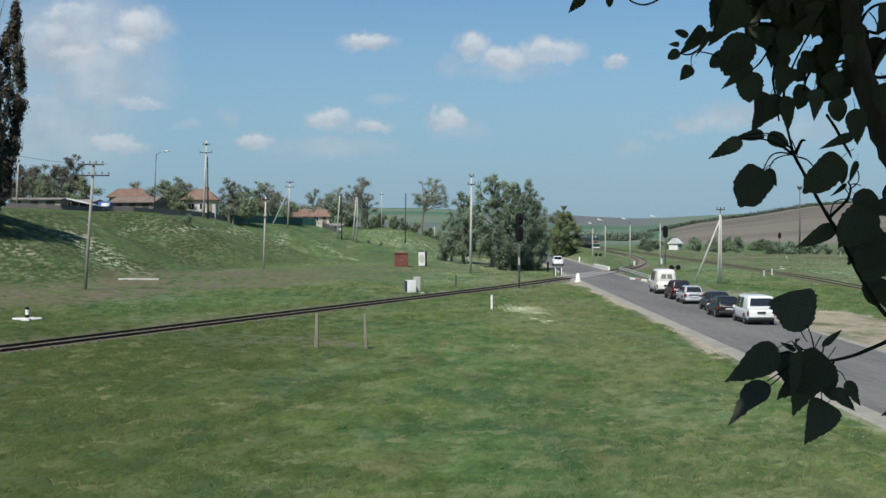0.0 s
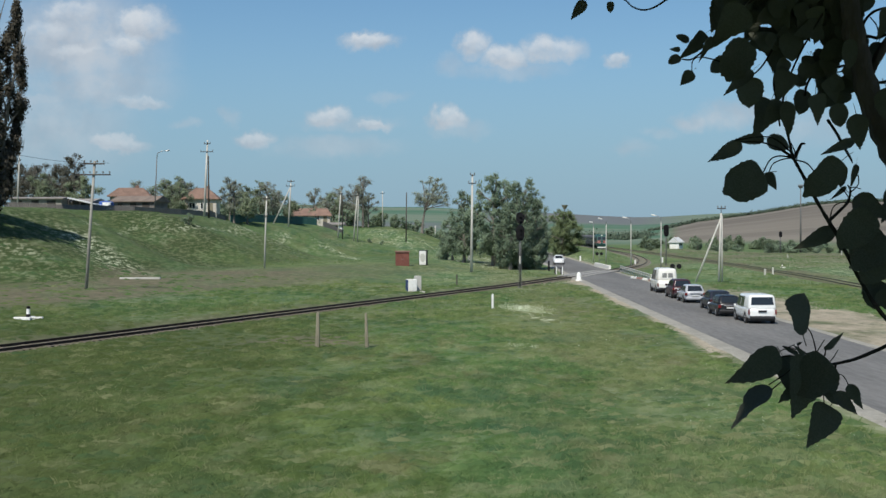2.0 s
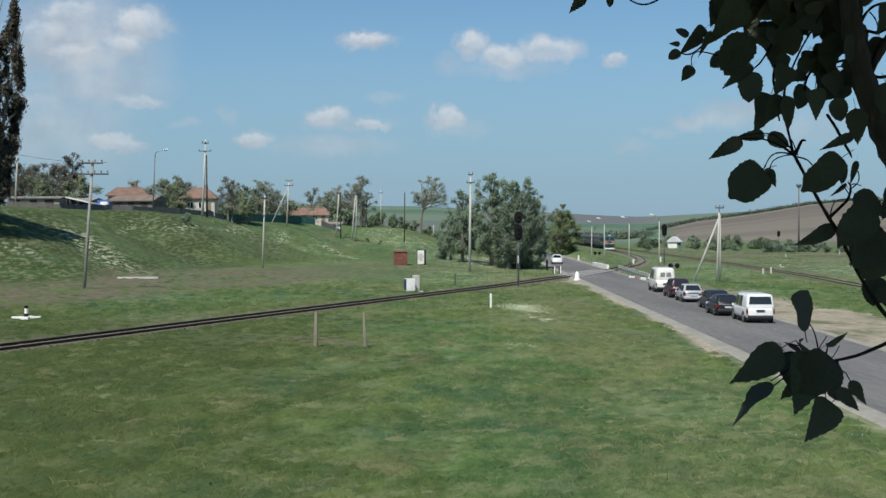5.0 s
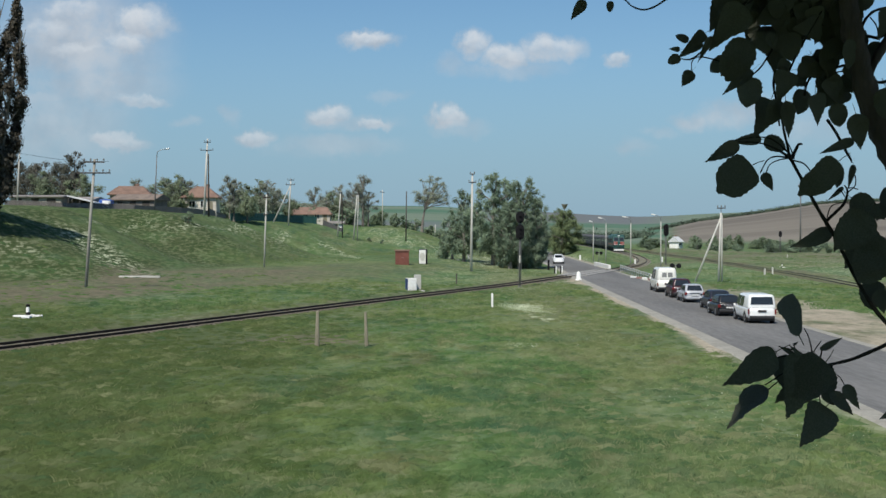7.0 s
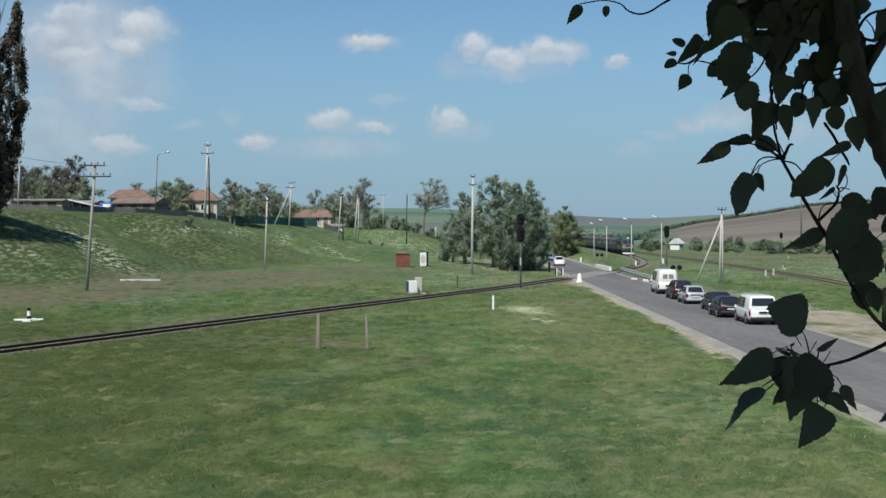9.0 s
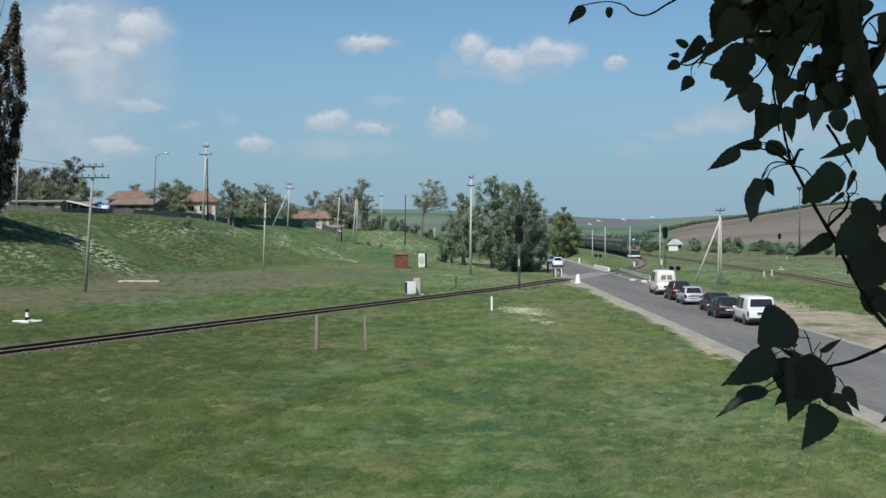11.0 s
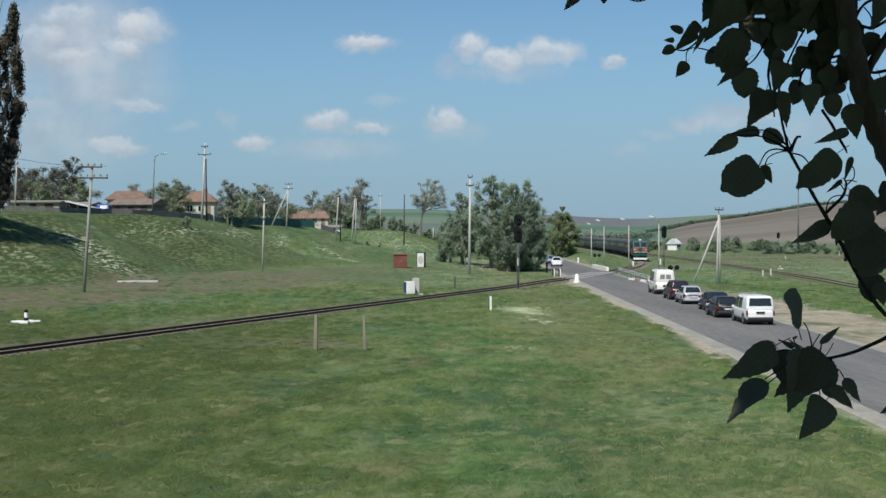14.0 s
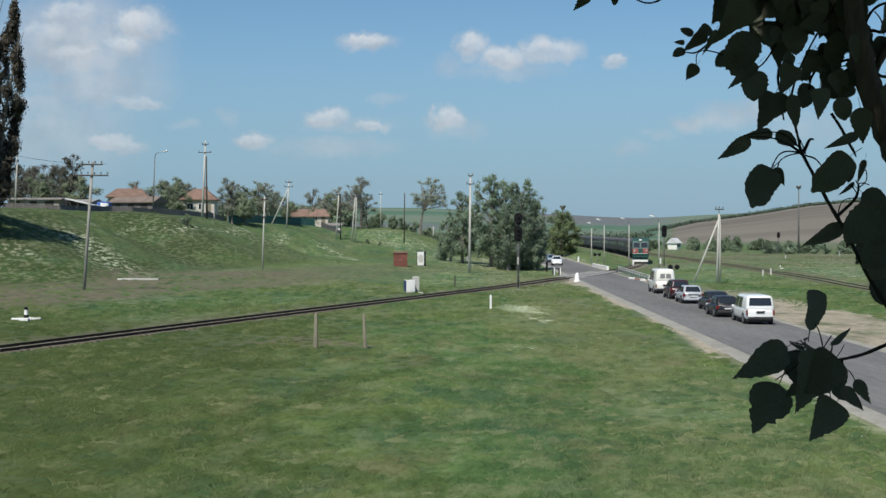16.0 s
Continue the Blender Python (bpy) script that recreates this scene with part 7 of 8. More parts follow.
    twig(bm, [(0.733, 6.274), (0.749, 6.265), (0.776, 6.269)], [0.0035, 0.003, 0.003], 0.02)
    twig(bm, [(0.622, 6.243), (0.626, 6.263), (0.640, 6.284), (0.679, 6.331)], [0.002, 0.002, 0.0025, 0.003], 0.03)
    top = part("branch", bm, TWIG, root, "thin upper twigs", smooth=True)
    leaves(top, TOP_LEAVES + TOP_LEAVES_2, 0.0)
    # the thick of the crown
    crowd, rim = [], [(0.459, 6.345), (0.476, 6.350), (0.503, 6.350), (0.527, 6.309), (0.547, 6.290), (0.579, 6.253), (0.603, 6.243), (0.628, 6.222), (0.649, 6.208), (0.681, 6.216), (0.710, 6.208)]
    while len(crowd) < 330:
        x, z = rng.uniform(0.466, 0.708), rng.uniform(6.204, 6.459)
        a, size = radians(rng.gauss(-95, 50)), rng.uniform(0.030, 0.056)
        tip, low = (x + size * math.cos(a), z + size * math.sin(a)), float(np.interp(x, *zip(*rim)))
        mids = [(x + (tip[0] - x) * t, z + (tip[1] - z) * t) for t in (0.1, 0.35, 0.6, 0.85)]
        if min(z, tip[1]) < max(low, float(np.interp(tip[0], *zip(*rim)))) + 0.004 or min(x, tip[0]) < rim[0][0] + 0.012 or any(math.hypot(p - gx, q - gz) < r + 0.14 * size for p, q in mids for gx, gz, r in GAPS):
            continue
        crowd.append((x, z, *tip, rng.uniform(0.70, 0.95), rng.choice((0, 1, 1, 2, 5))))
    leaves(top, crowd, 0.05, 0.92)

    def beyond(count, x0, x1, z0, z1, small, large):
        """More leaves on the far side of the trunk."""
        out = []
        for _ in range(count):
            x, z = rng.uniform(x0, x1), rng.uniform(z0, z1)
            a, size = radians(rng.gauss(-95, 45)), rng.uniform(small, large)
            out.append((x, z, x + size * math.cos(a), z + size * math.sin(a), rng.uniform(0.65, 0.95), rng.choice((0, 1, 1, 2, 5))))
        return out
    leaves(top, beyond(34, 0.79, 0.883, 6.19, 6.457, 0.036, 0.058), 0.04)

    bm = bmesh.new()
    twig(bm, [(0.659, 6.389), (0.612, 6.306), (0.587, 6.238), (0.591, 6.190), (0.599, 6.154), (0.604, 6.134), (0.625, 6.095), (0.649, 6.051), (0.667, 6.021), (0.681, 5.998), (0.706, 5.949), (0.727, 5.910), (0.768, 5.852), (0.844, 5.789), (0.860, 5.775)], [0.0016, 0.0017, 0.0019, 0.0021, 0.0023, 0.0030, 0.0030, 0.0030, 0.0036, 0.0030, 0.0031, 0.0034, 0.004, 0.005, 0.006], 0)
    twig(bm, [(0.603, 6.134), (0.581, 6.148), (0.552, 6.159), (0.513, 6.161)], [0.0026, 0.002, 0.0014, 0.001], 0)
    twig(bm, [(0.599, 6.144), (0.573, 6.165), (0.547, 6.169), (0.503, 6.163)], [0.0018, 0.0014, 0.001, 0.0008], 0.01)
    twig(bm, [(0.601, 6.134), (0.579, 6.136), (0.564, 6.129), (0.552, 6.107)], [0.0017, 0.0014, 0.0012, 0.001], 0)
    twig(bm, [(0.603, 6.133), (0.585, 6.130), (0.569, 6.122), (0.562, 6.107)], [0.0014, 0.0012, 0.001, 0.001], 0)
    twig(bm, [(0.605, 6.131), (0.612, 6.144), (0.618, 6.156), (0.625, 6.157)], [0.004, 0.003, 0.0025, 0.0015], 0)
    twig(bm, [(0.611, 6.132), (0.604, 6.151), (0.597, 6.163)], [0.0012, 0.001, 0.001], 0.01)
    twig(bm, [(0.610, 6.129), (0.628, 6.123), (0.642, 6.107)], [0.0016, 0.0013, 0.001], 0)
    twig(bm, [(0.665, 6.023), (0.682, 6.039), (0.698, 6.056), (0.703, 6.076), (0.698, 6.086)], [0.003, 0.0028, 0.0026, 0.002, 0.001], 0)
    twig(bm, [(0.667, 6.025), (0.673, 6.047), (0.686, 6.055), (0.710, 6.056)], [0.0012, 0.001, 0.001, 0.001], 0)
    twig(bm, [(0.703, 6.073), (0.716, 6.086), (0.716, 6.102), (0.710, 6.107)], [0.0012, 0.001, 0.001, 0.0008], 0.02)
    twig(bm, [(0.701, 6.063), (0.688, 6.078), (0.671, 6.062)], [0.001, 0.001, 0.001], 0.02)
    twig(bm, [(0.701, 6.080), (0.710, 6.082), (0.721, 6.079)], [0.001, 0.001, 0.0008], 0.02)
    mid = part("branch", bm, TWIG, root, "hanging side branch", smooth=True)
    leaves(mid, MID_LEAVES[:4] + MID_LEAVES[5:], 0.0)
    leaves(mid, MID_LEAVES[4:5], 0.0, tilt=0.0)
    spinner = fluttering.pop()[:2]
    leaves(mid, MASS_LEAVES, 0.03)
    leaves(mid, beyond(12, 0.794, 0.854, 5.98, 6.107, 0.050, 0.075) + beyond(9, 0.797, 0.854, 5.873, 5.961, 0.045, 0.065), 0.04)
    bm = bmesh.new()
    twig(bm, [(0.835, 5.844), (0.764, 5.809), (0.737, 5.797), (0.710, 5.786), (0.677, 5.778), (0.649, 5.775), (0.625, 5.775)], [0.0045, 0.0036, 0.0032, 0.003, 0.0027, 0.002, 0.0014], 0)
    twig(bm, [(0.642, 5.778), (0.640, 5.803), (0.634, 5.826), (0.627, 5.839)], [0.0017, 0.0014, 0.0012, 0.001], 0)
    twig(bm, [(0.651, 5.778), (0.657, 5.797), (0.655, 5.807)], [0.0016, 0.0014, 0.001], 0)
    twig(bm, [(0.657, 5.801), (0.665, 5.805)], [0.001, 0.001], 0)
    twig(bm, [(0.636, 5.781), (0.622, 5.797), (0.604, 5.803), (0.583, 5.808)], [0.0014, 0.0012, 0.0012, 0.001], 0)
    twig(bm, [(0.625, 5.783), (0.614, 5.799), (0.608, 5.813)], [0.0013, 0.001, 0.001], 0)
    twig(bm, [(0.620, 5.787), (0.599, 5.791), (0.577, 5.789)], [0.0012, 0.001, 0.001], 0)
    twig(bm, [(0.675, 5.776), (0.672, 5.764), (0.667, 5.748)], [0.002, 0.0018, 0.001], 0)
    twig(bm, [(0.673, 5.762), (0.688, 5.756), (0.697, 5.741)], [0.0009, 0.0009, 0.0008], 0)
    twig(bm, [(0.612, 5.779), (0.585, 5.758), (0.559, 5.741)], [0.0013, 0.0012, 0.001], 0)
    twig(bm, [(0.640, 5.775), (0.651, 5.746), (0.655, 5.710)], [0.0013, 0.0012, 0.001], 0.03)
    low = part("branch", bm, TWIG, root, "low twig with a cluster of leaves", smooth=True)
    leaves(low, LOW_LEAVES[2:], 0.0)
    leaves(low, LOW_LEAVES[:2], 0.0, tilt=0.0)
    blade, flag = fluttering.pop()[:2], fluttering.pop()[:2]
    side = [(0.799, 5.793, 0.784, 5.754, 0.70, 0), (0.797, 5.703, 0.759, 5.682, 0.50, 0), (0.807, 5.683, 0.780, 5.652, 0.80, 1), (0.823, 5.660, 0.796, 5.619, 0.70, 5), (0.835, 5.717, 0.801, 5.693, 0.50, 2)]
    leaves(low, side, 0.02)

    # unseen crown added overhead and behind, to shade all of this
    gen = np.random.default_rng(77)
    verts, faces = [], []
    lumps = [(gen.uniform(0, math.tau), gen.uniform(0.6, 1.0)) for _ in range(9)]
    count = 0
    while count < 20000:
        dx, dy = gen.uniform(-1, 1), gen.uniform(-1, 1)
        way = math.atan2(dy, dx)
        edge = 0.9 + 0.12 * sum(math.cos((k + 2) * (way - a)) * s for k, (a, s) in enumerate(lumps)) / 3
        far = math.hypot(dx, dy) / edge
        if far > 1 or gen.random() < 0.55 * far ** 4:
            continue
        p = Vector((-0.25 + 2.7 * dx, 0.1 + 3.2 * dy, 0))
        dome = math.sqrt(max(0.0, 1 - far * far))
        under = 6.62 + max(0.0, p.y) * 0.06 - 1.3 * max(0.0, min(1.0, (-p.y - 0.9) / 2.0))
        big = gen.random() < 0.24
        p.z = under + (0.15 + 2.9 * dome) * (gen.random() ** 1.3 if not big else 0.25 + 0.75 * gen.random())
        if p.y > 1.0 and p.z < 6.66 + 0.06 * p.y:
            continue
        a, w = Vector(gen.normal(size=3) * (1, 1, 0.6)), Vector(gen.normal(size=3))
        s = a.normalized() * (0.078 if big else 0.045)
        t = a.cross(w).normalized() * (0.064 if big else 0.036)
        i, q = len(verts), p - shift
        verts += [q - s, q + t, q + s * 1.2, q - t]
        faces.append((i, i + 1, i + 2, i + 3))
        count += 1
    over = new("crown", mesh_of("crown", verts, faces, LEAF_NEAR))
    over.parent = root
    return root, (top, mid, low), fluttering, (spinner, flag, blade)


# ---- grass and sleepers ----
def build_grass():
    """Grass tufts and seed heads over the near meadow."""
    gen = np.random.default_rng(5)
    toward = SUN_AZ

    def blades(x, y, z, wide, tx, ty, tz):
        """Triangles with their faces to the light, from foot and tip."""
        e = toward + math.pi / 2 + gen.normal(0, 0.55, len(x))
        sx, sy = wide * np.sin(e), wide * np.cos(e)
        return np.stack([np.stack([x - sx, y - sy, z], -1), np.stack([x + sx, y + sy, z], -1), np.stack([tx, ty, tz], -1)], 1).reshape(-1, 3)

    def clear(x, y, road, rail):
        d = (x + 23.0) * -0.923 + (y - 63.0) * 0.3845
        return ((x < road_x(y) - 4.6 - road) | (x > road_x(y) + np.where(y < 118, 11.5, 8.5))) & (np.abs(d) > rail)

    def dim_flank(x, y):
        """Near flank of the bank, its dimness put into the tussock colour."""
        return ss((x + 37.0) * -0.985 + (y - 121.0) * 0.173, -6, 1) * (1 - ss((x + 37.0) * 0.173 + (y - 121.0) * 0.985, 25, 90))
    # short growth everywhere
    n = 60000
    y = 26.5 + (95 - 26.5) * gen.random(n) ** 1.6
    x = gen.uniform(-0.385, 0.385, n) * y
    keep = clear(x, y, 0.3, 2.3)
    x, y = x[keep], y[keep]
    z = height(x, y) - 0.02
    tall = gen.uniform(0.04, 0.08, len(x))
    P = blades(x, y, z, gen.uniform(0.010, 0.022, len(x)) * (0.6 + y / 70), x + gen.normal(0.03, 0.06, len(x)), y + np.abs(gen.normal(0, 0.04, len(x))), z + tall)
    soft = np.tile((0.0, -0.25, 0.97), (len(P), 1))
    tint = np.repeat(gen.uniform(0.45, 0.75, len(x)), 3)
    # tussocks of one hue each: a low ragged cushion with a few longer blades
    m, per, ring = 30000, 5, 7
    cy = 26.5 + (135 - 26.5) * gen.random(m) ** 1.45
    cx = gen.uniform(-0.385, 0.385, m) * cy
    lush = np.sin(cx * 0.5 + 2 * np.sin(cy * 0.17)) + np.sin(cy * 0.31 - cx * 0.2)
    cd = (cx + 23.0) * -0.923 + (cy - 63.0) * 0.3845
    trodden = np.maximum(ss(cd, 14, 20) * (1 - ss(cd - 0.45 * np.clip(-cx - 22, 0, 30), 30, 37)) * ss(-cx, 4, 18), 0.5 * dim_flank(cx, cy)) + 0.8 * np.exp(-((cx + 7.0) / 4.2) ** 2 - ((cy - 66.0) / 5.0) ** 2)
    ok = clear(cx, cy, 0.5, 2.6) & (lush > gen.uniform(-2.6, 1.0, m)) & (trodden < gen.uniform(0.0, 1.2, m))
    cx, cy, lush = cx[ok], cy[ok], lush[ok]
    mixed = np.exp(-((cx - 8.5) / 4.6) ** 2 - ((cy - 36.0) / 10.0) ** 2)
    hue = np.clip(0.5 + gen.normal(0, 0.13, len(cx)) * (1 + 1.9 * mixed) + 0.20 * np.sin(cx * 2.3 + 1.7 * np.sin(cy * 0.6)) * np.sin(cy * 1.1 + 2.0 * np.sin(cx * 0.8)) - 0.04 * mixed, 0, 1)
    size = gen.uniform(0.5, 1.5, len(cx)) * (1 + 0.12 * lush)
    hue = np.clip(hue - 0.4 * dim_flank(cx, cy), 0, 1)
    cz = height(cx, cy)
    turn = gen.uniform(0, math.tau, len(cx))
    rx, ry = [], []
    for k in range(ring):
        far = 0.30 * size * gen.uniform(0.55, 1.45, len(cx))
        rx.append(cx + far * np.cos(turn + k * math.tau / ring) * 1.15)
        ry.append(cy + far * np.sin(turn + k * math.tau / ring))
    top = np.stack([cx + 0.04 * size, cy, cz + 0.085 * size * gen.uniform(0.6, 1.3, len(cx))], -1)
    peak = np.tile((0.0, -0.15, 0.98), (len(cx), 1))
    for k in range(ring):
        corners, lean = [top], [peak]
        for j in (k, (k + 1) % ring):
            corners.append(np.stack([rx[j], ry[j], height(rx[j], ry[j]) - 0.01], -1))
            out = np.stack([(rx[j] - cx) / size, (ry[j] - cy) / size * 0.6 - 0.15, np.full(len(cx), 0.95)], -1)
            lean.append(out / np.linalg.norm(out, axis=1)[:, None])
        P, soft = np.concatenate([P, np.stack(corners, 1).reshape(-1, 3)]), np.concatenate([soft, np.stack(lean, 1).reshape(-1, 3)])
        tint = np.concatenate([tint, np.repeat(hue, 3)])
    cx, cy, size, hue = (np.repeat(v, per) for v in (cx, cy, size, hue))
    a, r = gen.uniform(0, math.tau, len(cx)), np.sqrt(gen.random(len(cx))) * 0.28 * size
    bx, by = cx + r * np.cos(a), cy + r * np.sin(a)
    bz = height(bx, by)
    tall = gen.uniform(0.08, 0.17, len(cx)) * size
    Q = blades(bx, by, bz, gen.uniform(0.010, 0.022, len(cx)) * (0.6 + cy / 65), bx + np.cos(a) * (0.04 + r * 0.6) + 0.03, by + np.abs(np.sin(a)) * (0.03 + r * 0.4) + 0.03, bz + tall)
    out = np.stack([np.cos(a) * r / 0.30 * 0.35, np.sin(a) * r / 0.30 * 0.35 - 0.25, np.full(len(a), 0.92)], -1)
    P, soft = np.concatenate([P, Q]), np.concatenate([soft, np.repeat(out / np.linalg.norm(out, axis=1)[:, None], 3, 0)])
    tint = np.concatenate([tint, np.repeat(np.clip(hue + 0.12, 0, 1), 3)])
    # rough herbage farther off, over bank and field
    m, per = 15000, 9
    cy = 92 + (330 - 92) * gen.random(m) ** 1.2
    cx = gen.uniform(-0.385, 0.385, m) * cy
    cd = (cx + 23.0) * -0.923 + (cy - 63.0) * 0.3845
    off = np.full(m, 1e9)
    for line in (TRACK, SIDING):
        for (ax, ay), (bx, by) in zip(line, line[1:]):
            t = np.clip(((cx - ax) * (bx - ax) + (cy - ay) * (by - ay)) / ((bx - ax) ** 2 + (by - ay) ** 2), 0, 1)
            off = np.minimum(off, np.hypot(cx - ax - t * (bx - ax), cy - ay - t * (by - ay)))
    ok = ((cx < road_x(cy) - 6) | (cx > road_x(cy) + 9.5)) & (off > 3.2) & ~((cd > 12) & (cd < 40) & (cy < 215)) & (np.sin(cx * 0.23 + 2 * np.sin(cy * 0.07)) + np.sin(cy * 0.13 - cx * 0.1) > gen.uniform(-1.2, 1.6, m)) & (0.75 * dim_flank(cx, cy) < gen.random(m))
    cx, cy = np.repeat(cx[ok], per), np.repeat(cy[ok], per)
    size = np.repeat(gen.uniform(0.5, 1.3, ok.sum()), per)
    a, r = gen.uniform(0, math.tau, len(cx)), np.sqrt(gen.random(len(cx))) * 0.5 * size
    bx, by = cx + r * np.cos(a) * 1.6, cy + r * np.sin(a)
    bz = height(bx, by) - 0.04
    tall = gen.uniform(0.10, 0.24, len(cx)) * size
    Q = blades(bx, by, bz, gen.uniform(0.05, 0.11, len(cx)), bx + np.cos(a) * 0.1, by + 0.10, bz + tall)
    tint = np.concatenate([tint, np.repeat(np.clip(np.repeat(gen.normal(0.43, 0.15, ok.sum()), per) - 0.4 * dim_flank(cx, cy), 0, 1), 3)])
    out = np.stack([np.cos(a) * 0.4, np.sin(a) * 0.4 - 0.2, np.full(len(a), 0.9)], -1)
    P, soft = np.concatenate([P, Q]), np.concatenate([soft, np.repeat(out / np.linalg.norm(out, axis=1)[:, None], 3, 0)])
    F = np.arange(len(P)).reshape(-1, 3)
    tri = P.reshape(-1, 3, 3)
    up = np.cross(tri[:, 1] - tri[:, 0], tri[:, 2] - tri[:, 0])
    back = (up * (np.array((0.0, 0.0, 6.0)) - tri[:, 0])).sum(1) < 0
    F[back] = F[back][:, ::-1]
    me = mesh_of("grass", P.tolist(), F.tolist(), BLADE, normals=soft.tolist())
    me.attributes.new("tint", "FLOAT", "POINT").data.foreach_set("value", tint.astype(np.float32))
    tagged(new("grass", me), "tufts of spring grass over the meadow", "grass", kind="stuff")
    # pale flower heads in drifts
    spots = [(9.0, 37, 3.2, 7, 25), (11.0, 44, 4.0, 12, 60), (9, 60, 5, 14, 12)]
    verts, faces = [], []
    streaks = [(4.3 + gen.random() * 1.6, 98 - gen.random() * 11, 1.6 + gen.random(), 3 + 2 * gen.random()) for _ in range(22)] + [(3.2, 61.4, 1.4, 1.8)]
    heads = [(x + t * dx + gen.normal() * 0.07, y - t * dy + gen.normal() * 0.25) for x, y, dx, dy in streaks for t in gen.random(52)]
    for cx, cy, sx, sy, count in spots + [(0, 0, 0, 0, len(heads))]:
        for k in range(count):
            px, py = (cx + gen.normal() * sx * 0.5, cy + gen.normal() * sy * 0.5) if cy else heads[k]
            if abs(px - road_x(py)) < 4.9:
                continue
            pz = G(px, py) + gen.uniform(0.12, 0.3)
            r, i = gen.uniform(0.008, 0.019) * (1 + py / 120) * (0.55 if py < 55 else 1.0), len(verts)
            verts += [(px - r, py, pz), (px, py - r, pz + 0.01), (px + r, py, pz + 0.02), (px, py + r, pz + 0.03)]
            faces.append((i, i + 1, i + 2, i + 3))
    tagged(new("meadow_flowers", mesh_of("meadow_flowers", verts, faces, BLOSSOM)), "drifts of small white flowers in the grass", "flowers", kind="stuff")


def build_sleepers():
    bm = bmesh.new()
    box(bm, -1.3, 1.3, -0.13, 0.13, -0.2, -0.02, 0.012)
    first = part("sleeper", bm, SLEEPER, MAIN_LINE)
    xs, ys, total = smooth_path(TRACK, 0.56)
    hd = np.degrees(np.arctan2(-np.gradient(xs), np.gradient(ys)))
    near = [i for i in range(len(xs)) if ys[i] > 52][:300]
    first.matrix_basis = pose(xs[near[0]], ys[near[0]], float(sunk(ys[near[0]])), 0, 0, hd[near[0]])
    for i in near[1:]:
        share("sleeper", first.data, MAIN_LINE, pose(xs[i], ys[i], float(sunk(ys[i])) + random.uniform(-0.015, 0.012), 0, 0, hd[i] + random.uniform(-1, 1)))
    base = [v.co.copy() for v in first.data.vertices]
    polys = [tuple(p.vertices) for p in first.data.polygons]

    def rest(line, xs, ys, hd, which, deep=0.0):
        verts, faces = [], []
        for i in which:
            m = pose(xs[i], ys[i], float(sunk(ys[i])) - deep, 0, 0, hd[i])
            k = len(verts)
            verts += [m @ v for v in base]
            faces += [tuple(k + q for q in p) for p in polys]
        ob = new("sleepers", mesh_of("sleepers", verts, faces, SLEEPER))
        ob.parent = line
        tagged(ob, kind="stuff")
    rest(MAIN_LINE, xs, ys, hd, range(near[-1] + 1, min(len(xs), near[-1] + 620)), 0.045)
    xs, ys, total = smooth_path(SIDING, 0.56)
    hd = np.degrees(np.arctan2(-np.gradient(xs), np.gradient(ys)))
    rest(SIDE_LINE, xs, ys, hd, [i for i in range(len(xs)) if 60 < ys[i] < 430], 0.09)


build_trees()
build_woods()
build_poles()
build_trackside()
build_village()
LATE_CAR = build_vehicles()
LOCO, COACHES = build_train()
NEAR_TREE, BRANCHES, FLUTTER, SPINNERS = build_near_tree()
build_grass()
build_sleepers()


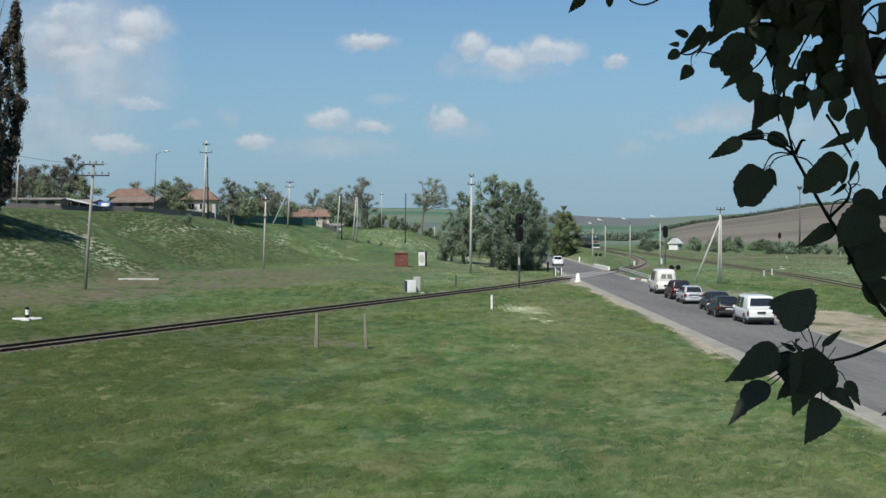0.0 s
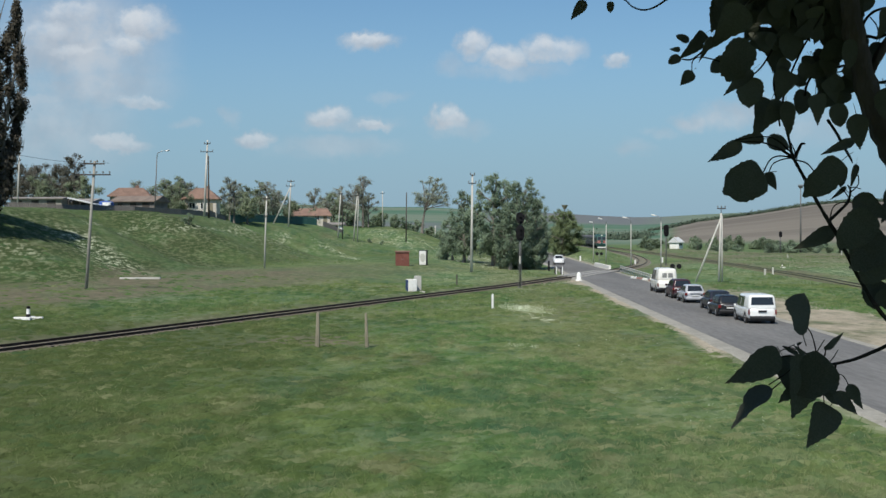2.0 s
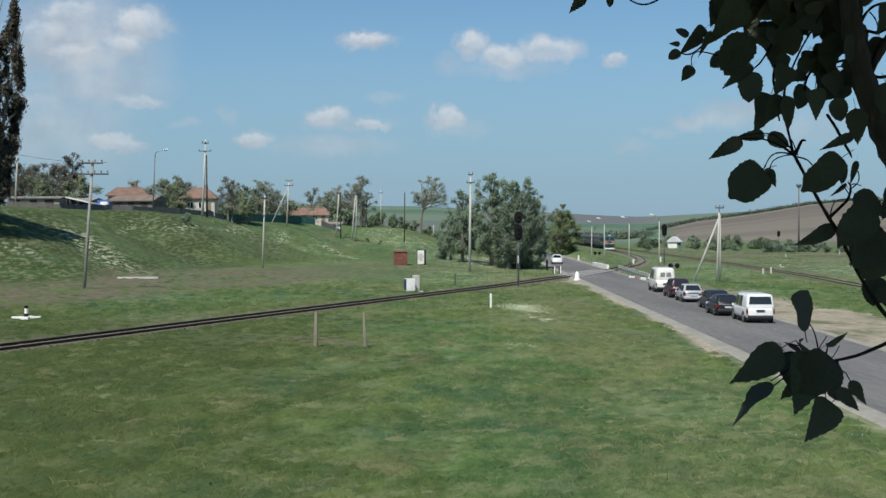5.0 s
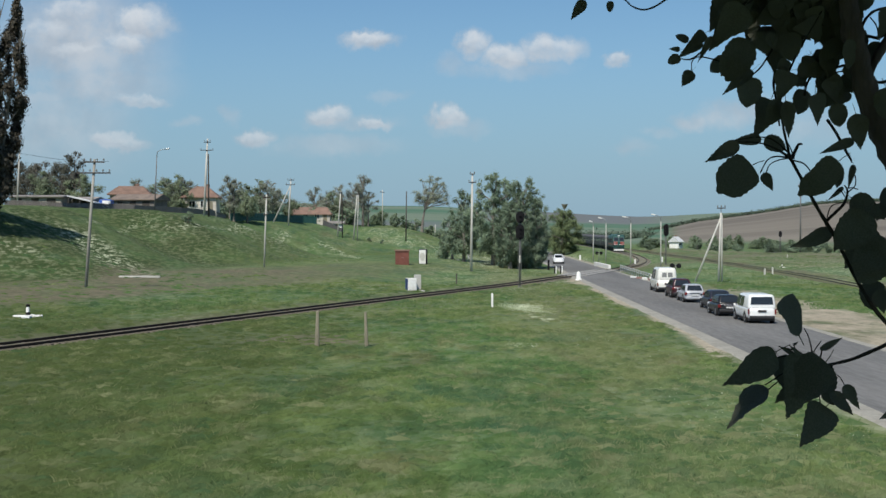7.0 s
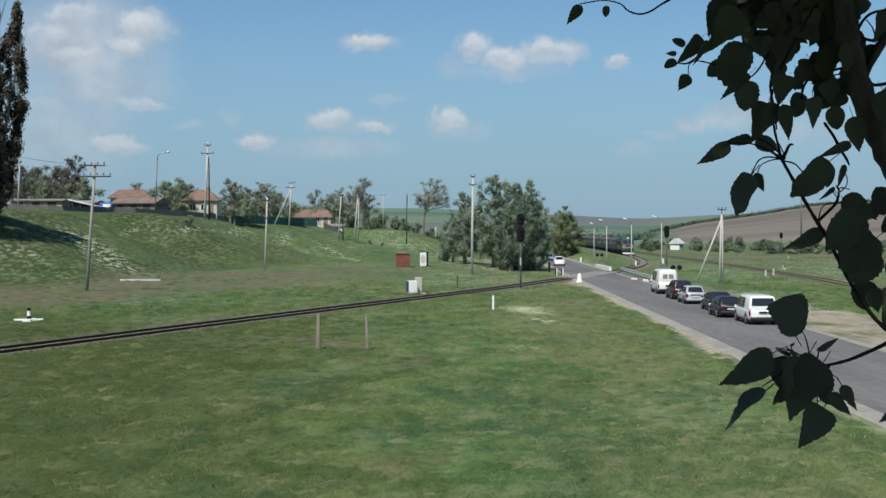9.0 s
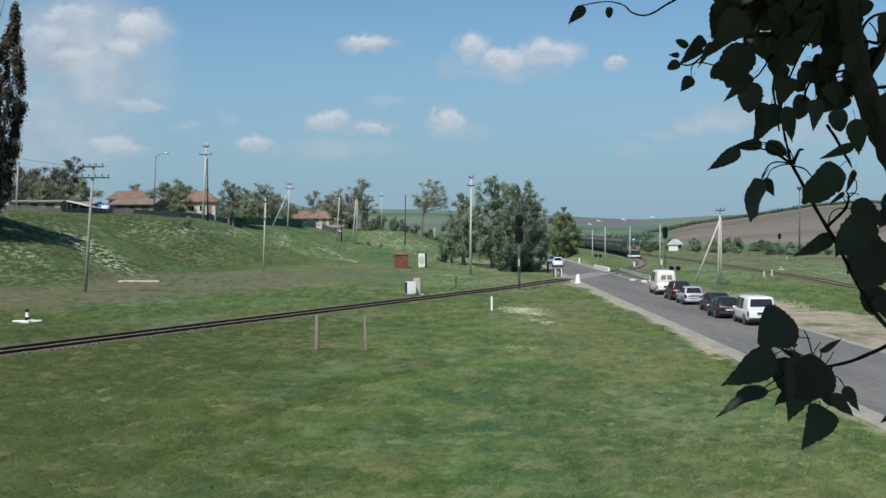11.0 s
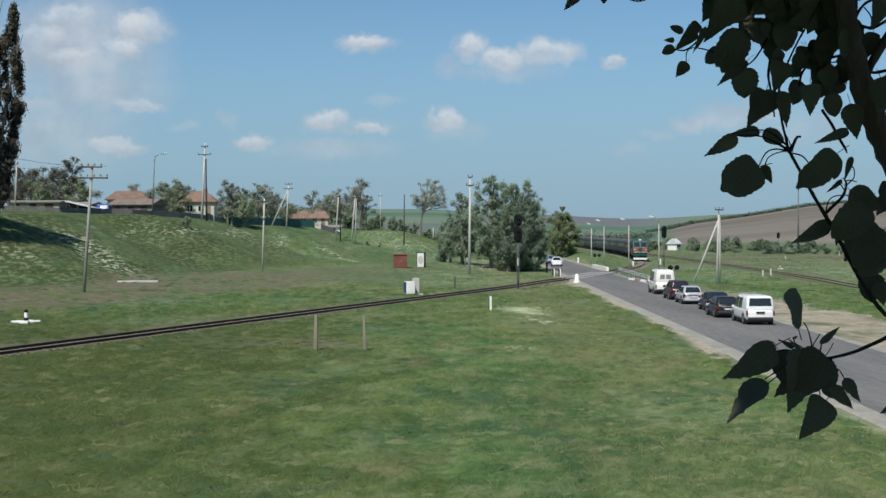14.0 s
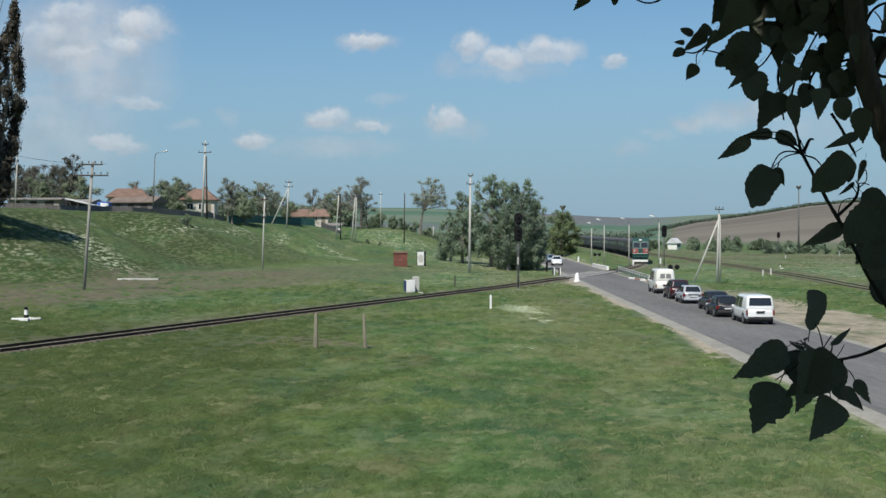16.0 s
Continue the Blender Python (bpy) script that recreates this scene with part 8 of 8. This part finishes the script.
# ---- what moves ----
def motions():
    # the train rolls down its curve towards the crossing
    xs, ys, total = smooth_path(TRACK, 0.5)
    at_end = float(np.interp(226.0, ys, np.arange(len(ys)) * 0.5))
    speed = 12.0

    def on_line(s):
        return Vector((float(np.interp(s, np.arange(len(xs)) * 0.5, xs)), float(np.interp(s, np.arange(len(ys)) * 0.5, ys)), 0.12))

    def vehicle_pose(s, reach):
        a, b = on_line(s - reach), on_line(s + reach)
        d = a - b
        return Matrix.Translation((a + b) / 2) @ pose(0, 0, 0, 0, 0, math.degrees(math.atan2(-d.x, d.y)))
    offset = 8.6
    for k, ob in enumerate([LOCO] + COACHES):
        if k:
            offset += 21.0 if k == 1 else 24.6
        walk(ob, [(t, vehicle_pose(at_end + speed * (SECONDS - t) + offset, 5.0 if k == 0 else 8.5)) for t in np.arange(0, SECONDS + 0.1, 0.8)])
    # a late car joins the queue on the far side
    walk(LATE_CAR, [(t, pose(road_x(y) - 1.5, y, 0.09, 0, 0, 178.65)) for t, y in ((0, 372), (4.0, 340), (6.5, 298), (7.5, 272), (8.5, 254), (9.5, 242), (10.5, 235.5), (11.3, 233.2), (12.0, 232.6), (16.0, 232.6))])
    # wind in the near poplar
    foot = NEAR_TREE.matrix_basis.translation.copy()
    bend = 0.26
    walk(NEAR_TREE, [(t, Matrix.Translation(foot) @ pose(0, 0, 0, 0, math.degrees(bend * dx), 0)) for t, dx, dz in MID_SWAY])
    for branch, rows, up in zip(BRANCHES, (TOP_SWAY, MID_SWAY, LOW_SWAY), (6.30, 6.10, 5.75)):
        own = []
        for (t, dx, dz), (_, tx, tz) in zip(rows, MID_SWAY):
            own.append((t, Matrix.Translation((dx - bend * tx * (up - foot.z), 0, dz - bend * tx * 0.35))))
        walk(branch, own)
    # three long-stalked leaves turn on their stalks: seconds, roll, turn, and where the stalk swings, metres to the right and up
    spin = ((0, 32, 0), (1, 41, 0), (2, 11, -28), (2.5, 26, -9), (3, 37, 21), (4, 32, 1), (6.5, 11, -24), (7.5, 37, -4, -0.030, 0.030), (8, 70, -10, -0.027, 0.012), (8.5, 18, -29), (9, 65, 8), (11.5, 74, 14), (12.5, 47, 12), (13, 53, 12), (13.5, 26, -14), (14.5, 11, -24), (15.5, 55, 12), (16, 47, 4))
    flag = ((0, 11, 0), (0.5, 45, 0), (1, 48, 0), (1.5, 61, 0), (2, 49, -5), (2.5, 64, -15), (3, 49, -5), (3.5, 56, -12), (4, 47, -8), (6.5, 62, -12), (7, 52, 5), (7.5, 56, 10), (8, 21, 55), (8.5, 52, -5), (9, 26, 0), (11.5, 34, 58), (12, 36, -10), (12.5, 49, -8), (13, 21, 28), (13.5, 57, 8), (14, 58, -4), (14.5, 47, -8), (15, 71, -12), (15.5, 64, -14), (16, 49, -28))
    blade = ((0, 72, 0), (0.5, 79, 0), (1, 77, 0), (1.5, 73, 0), (2, 79, 0), (2.5, 81, 0), (3, 82, 0), (3.5, 79, 0), (4, 84, 0), (6.5, 79, 0), (7, 76, 0), (7.5, 82, 0), (8, 85, 0), (8.5, 81, 0), (9, 85, 0), (11.5, 84, -20), (12, 84, 0), (12.5, 73, -8), (13, 79, -8), (13.5, 84, -8), (14, 72, 0), (14.5, 80, 0), (15, 82, 0), (15.5, 11, 24), (16, 14, 24))
    for (leaf, m), rows in zip(SPINNERS, (spin, flag, blade)):
        walk(leaf, [(t, Matrix.Translation((*shift[:1], 0, *shift[1:]) if shift else (0, 0, 0)) @ m @ pose(0, 0, 0, roll, 0, turn)) for t, roll, turn, *shift in rows])
    for leaf, m, swing, start, pace in FLUTTER:
        walk(leaf, [(t, m @ pose(0, 0, 0, swing * math.sin(pace * t + start), 0, 0.4 * swing * (math.sin(pace * 0.7 * t + start * 2) - math.sin(start * 2)))) for t in np.arange(0, SECONDS + 0.01, 0.5)])


motions()
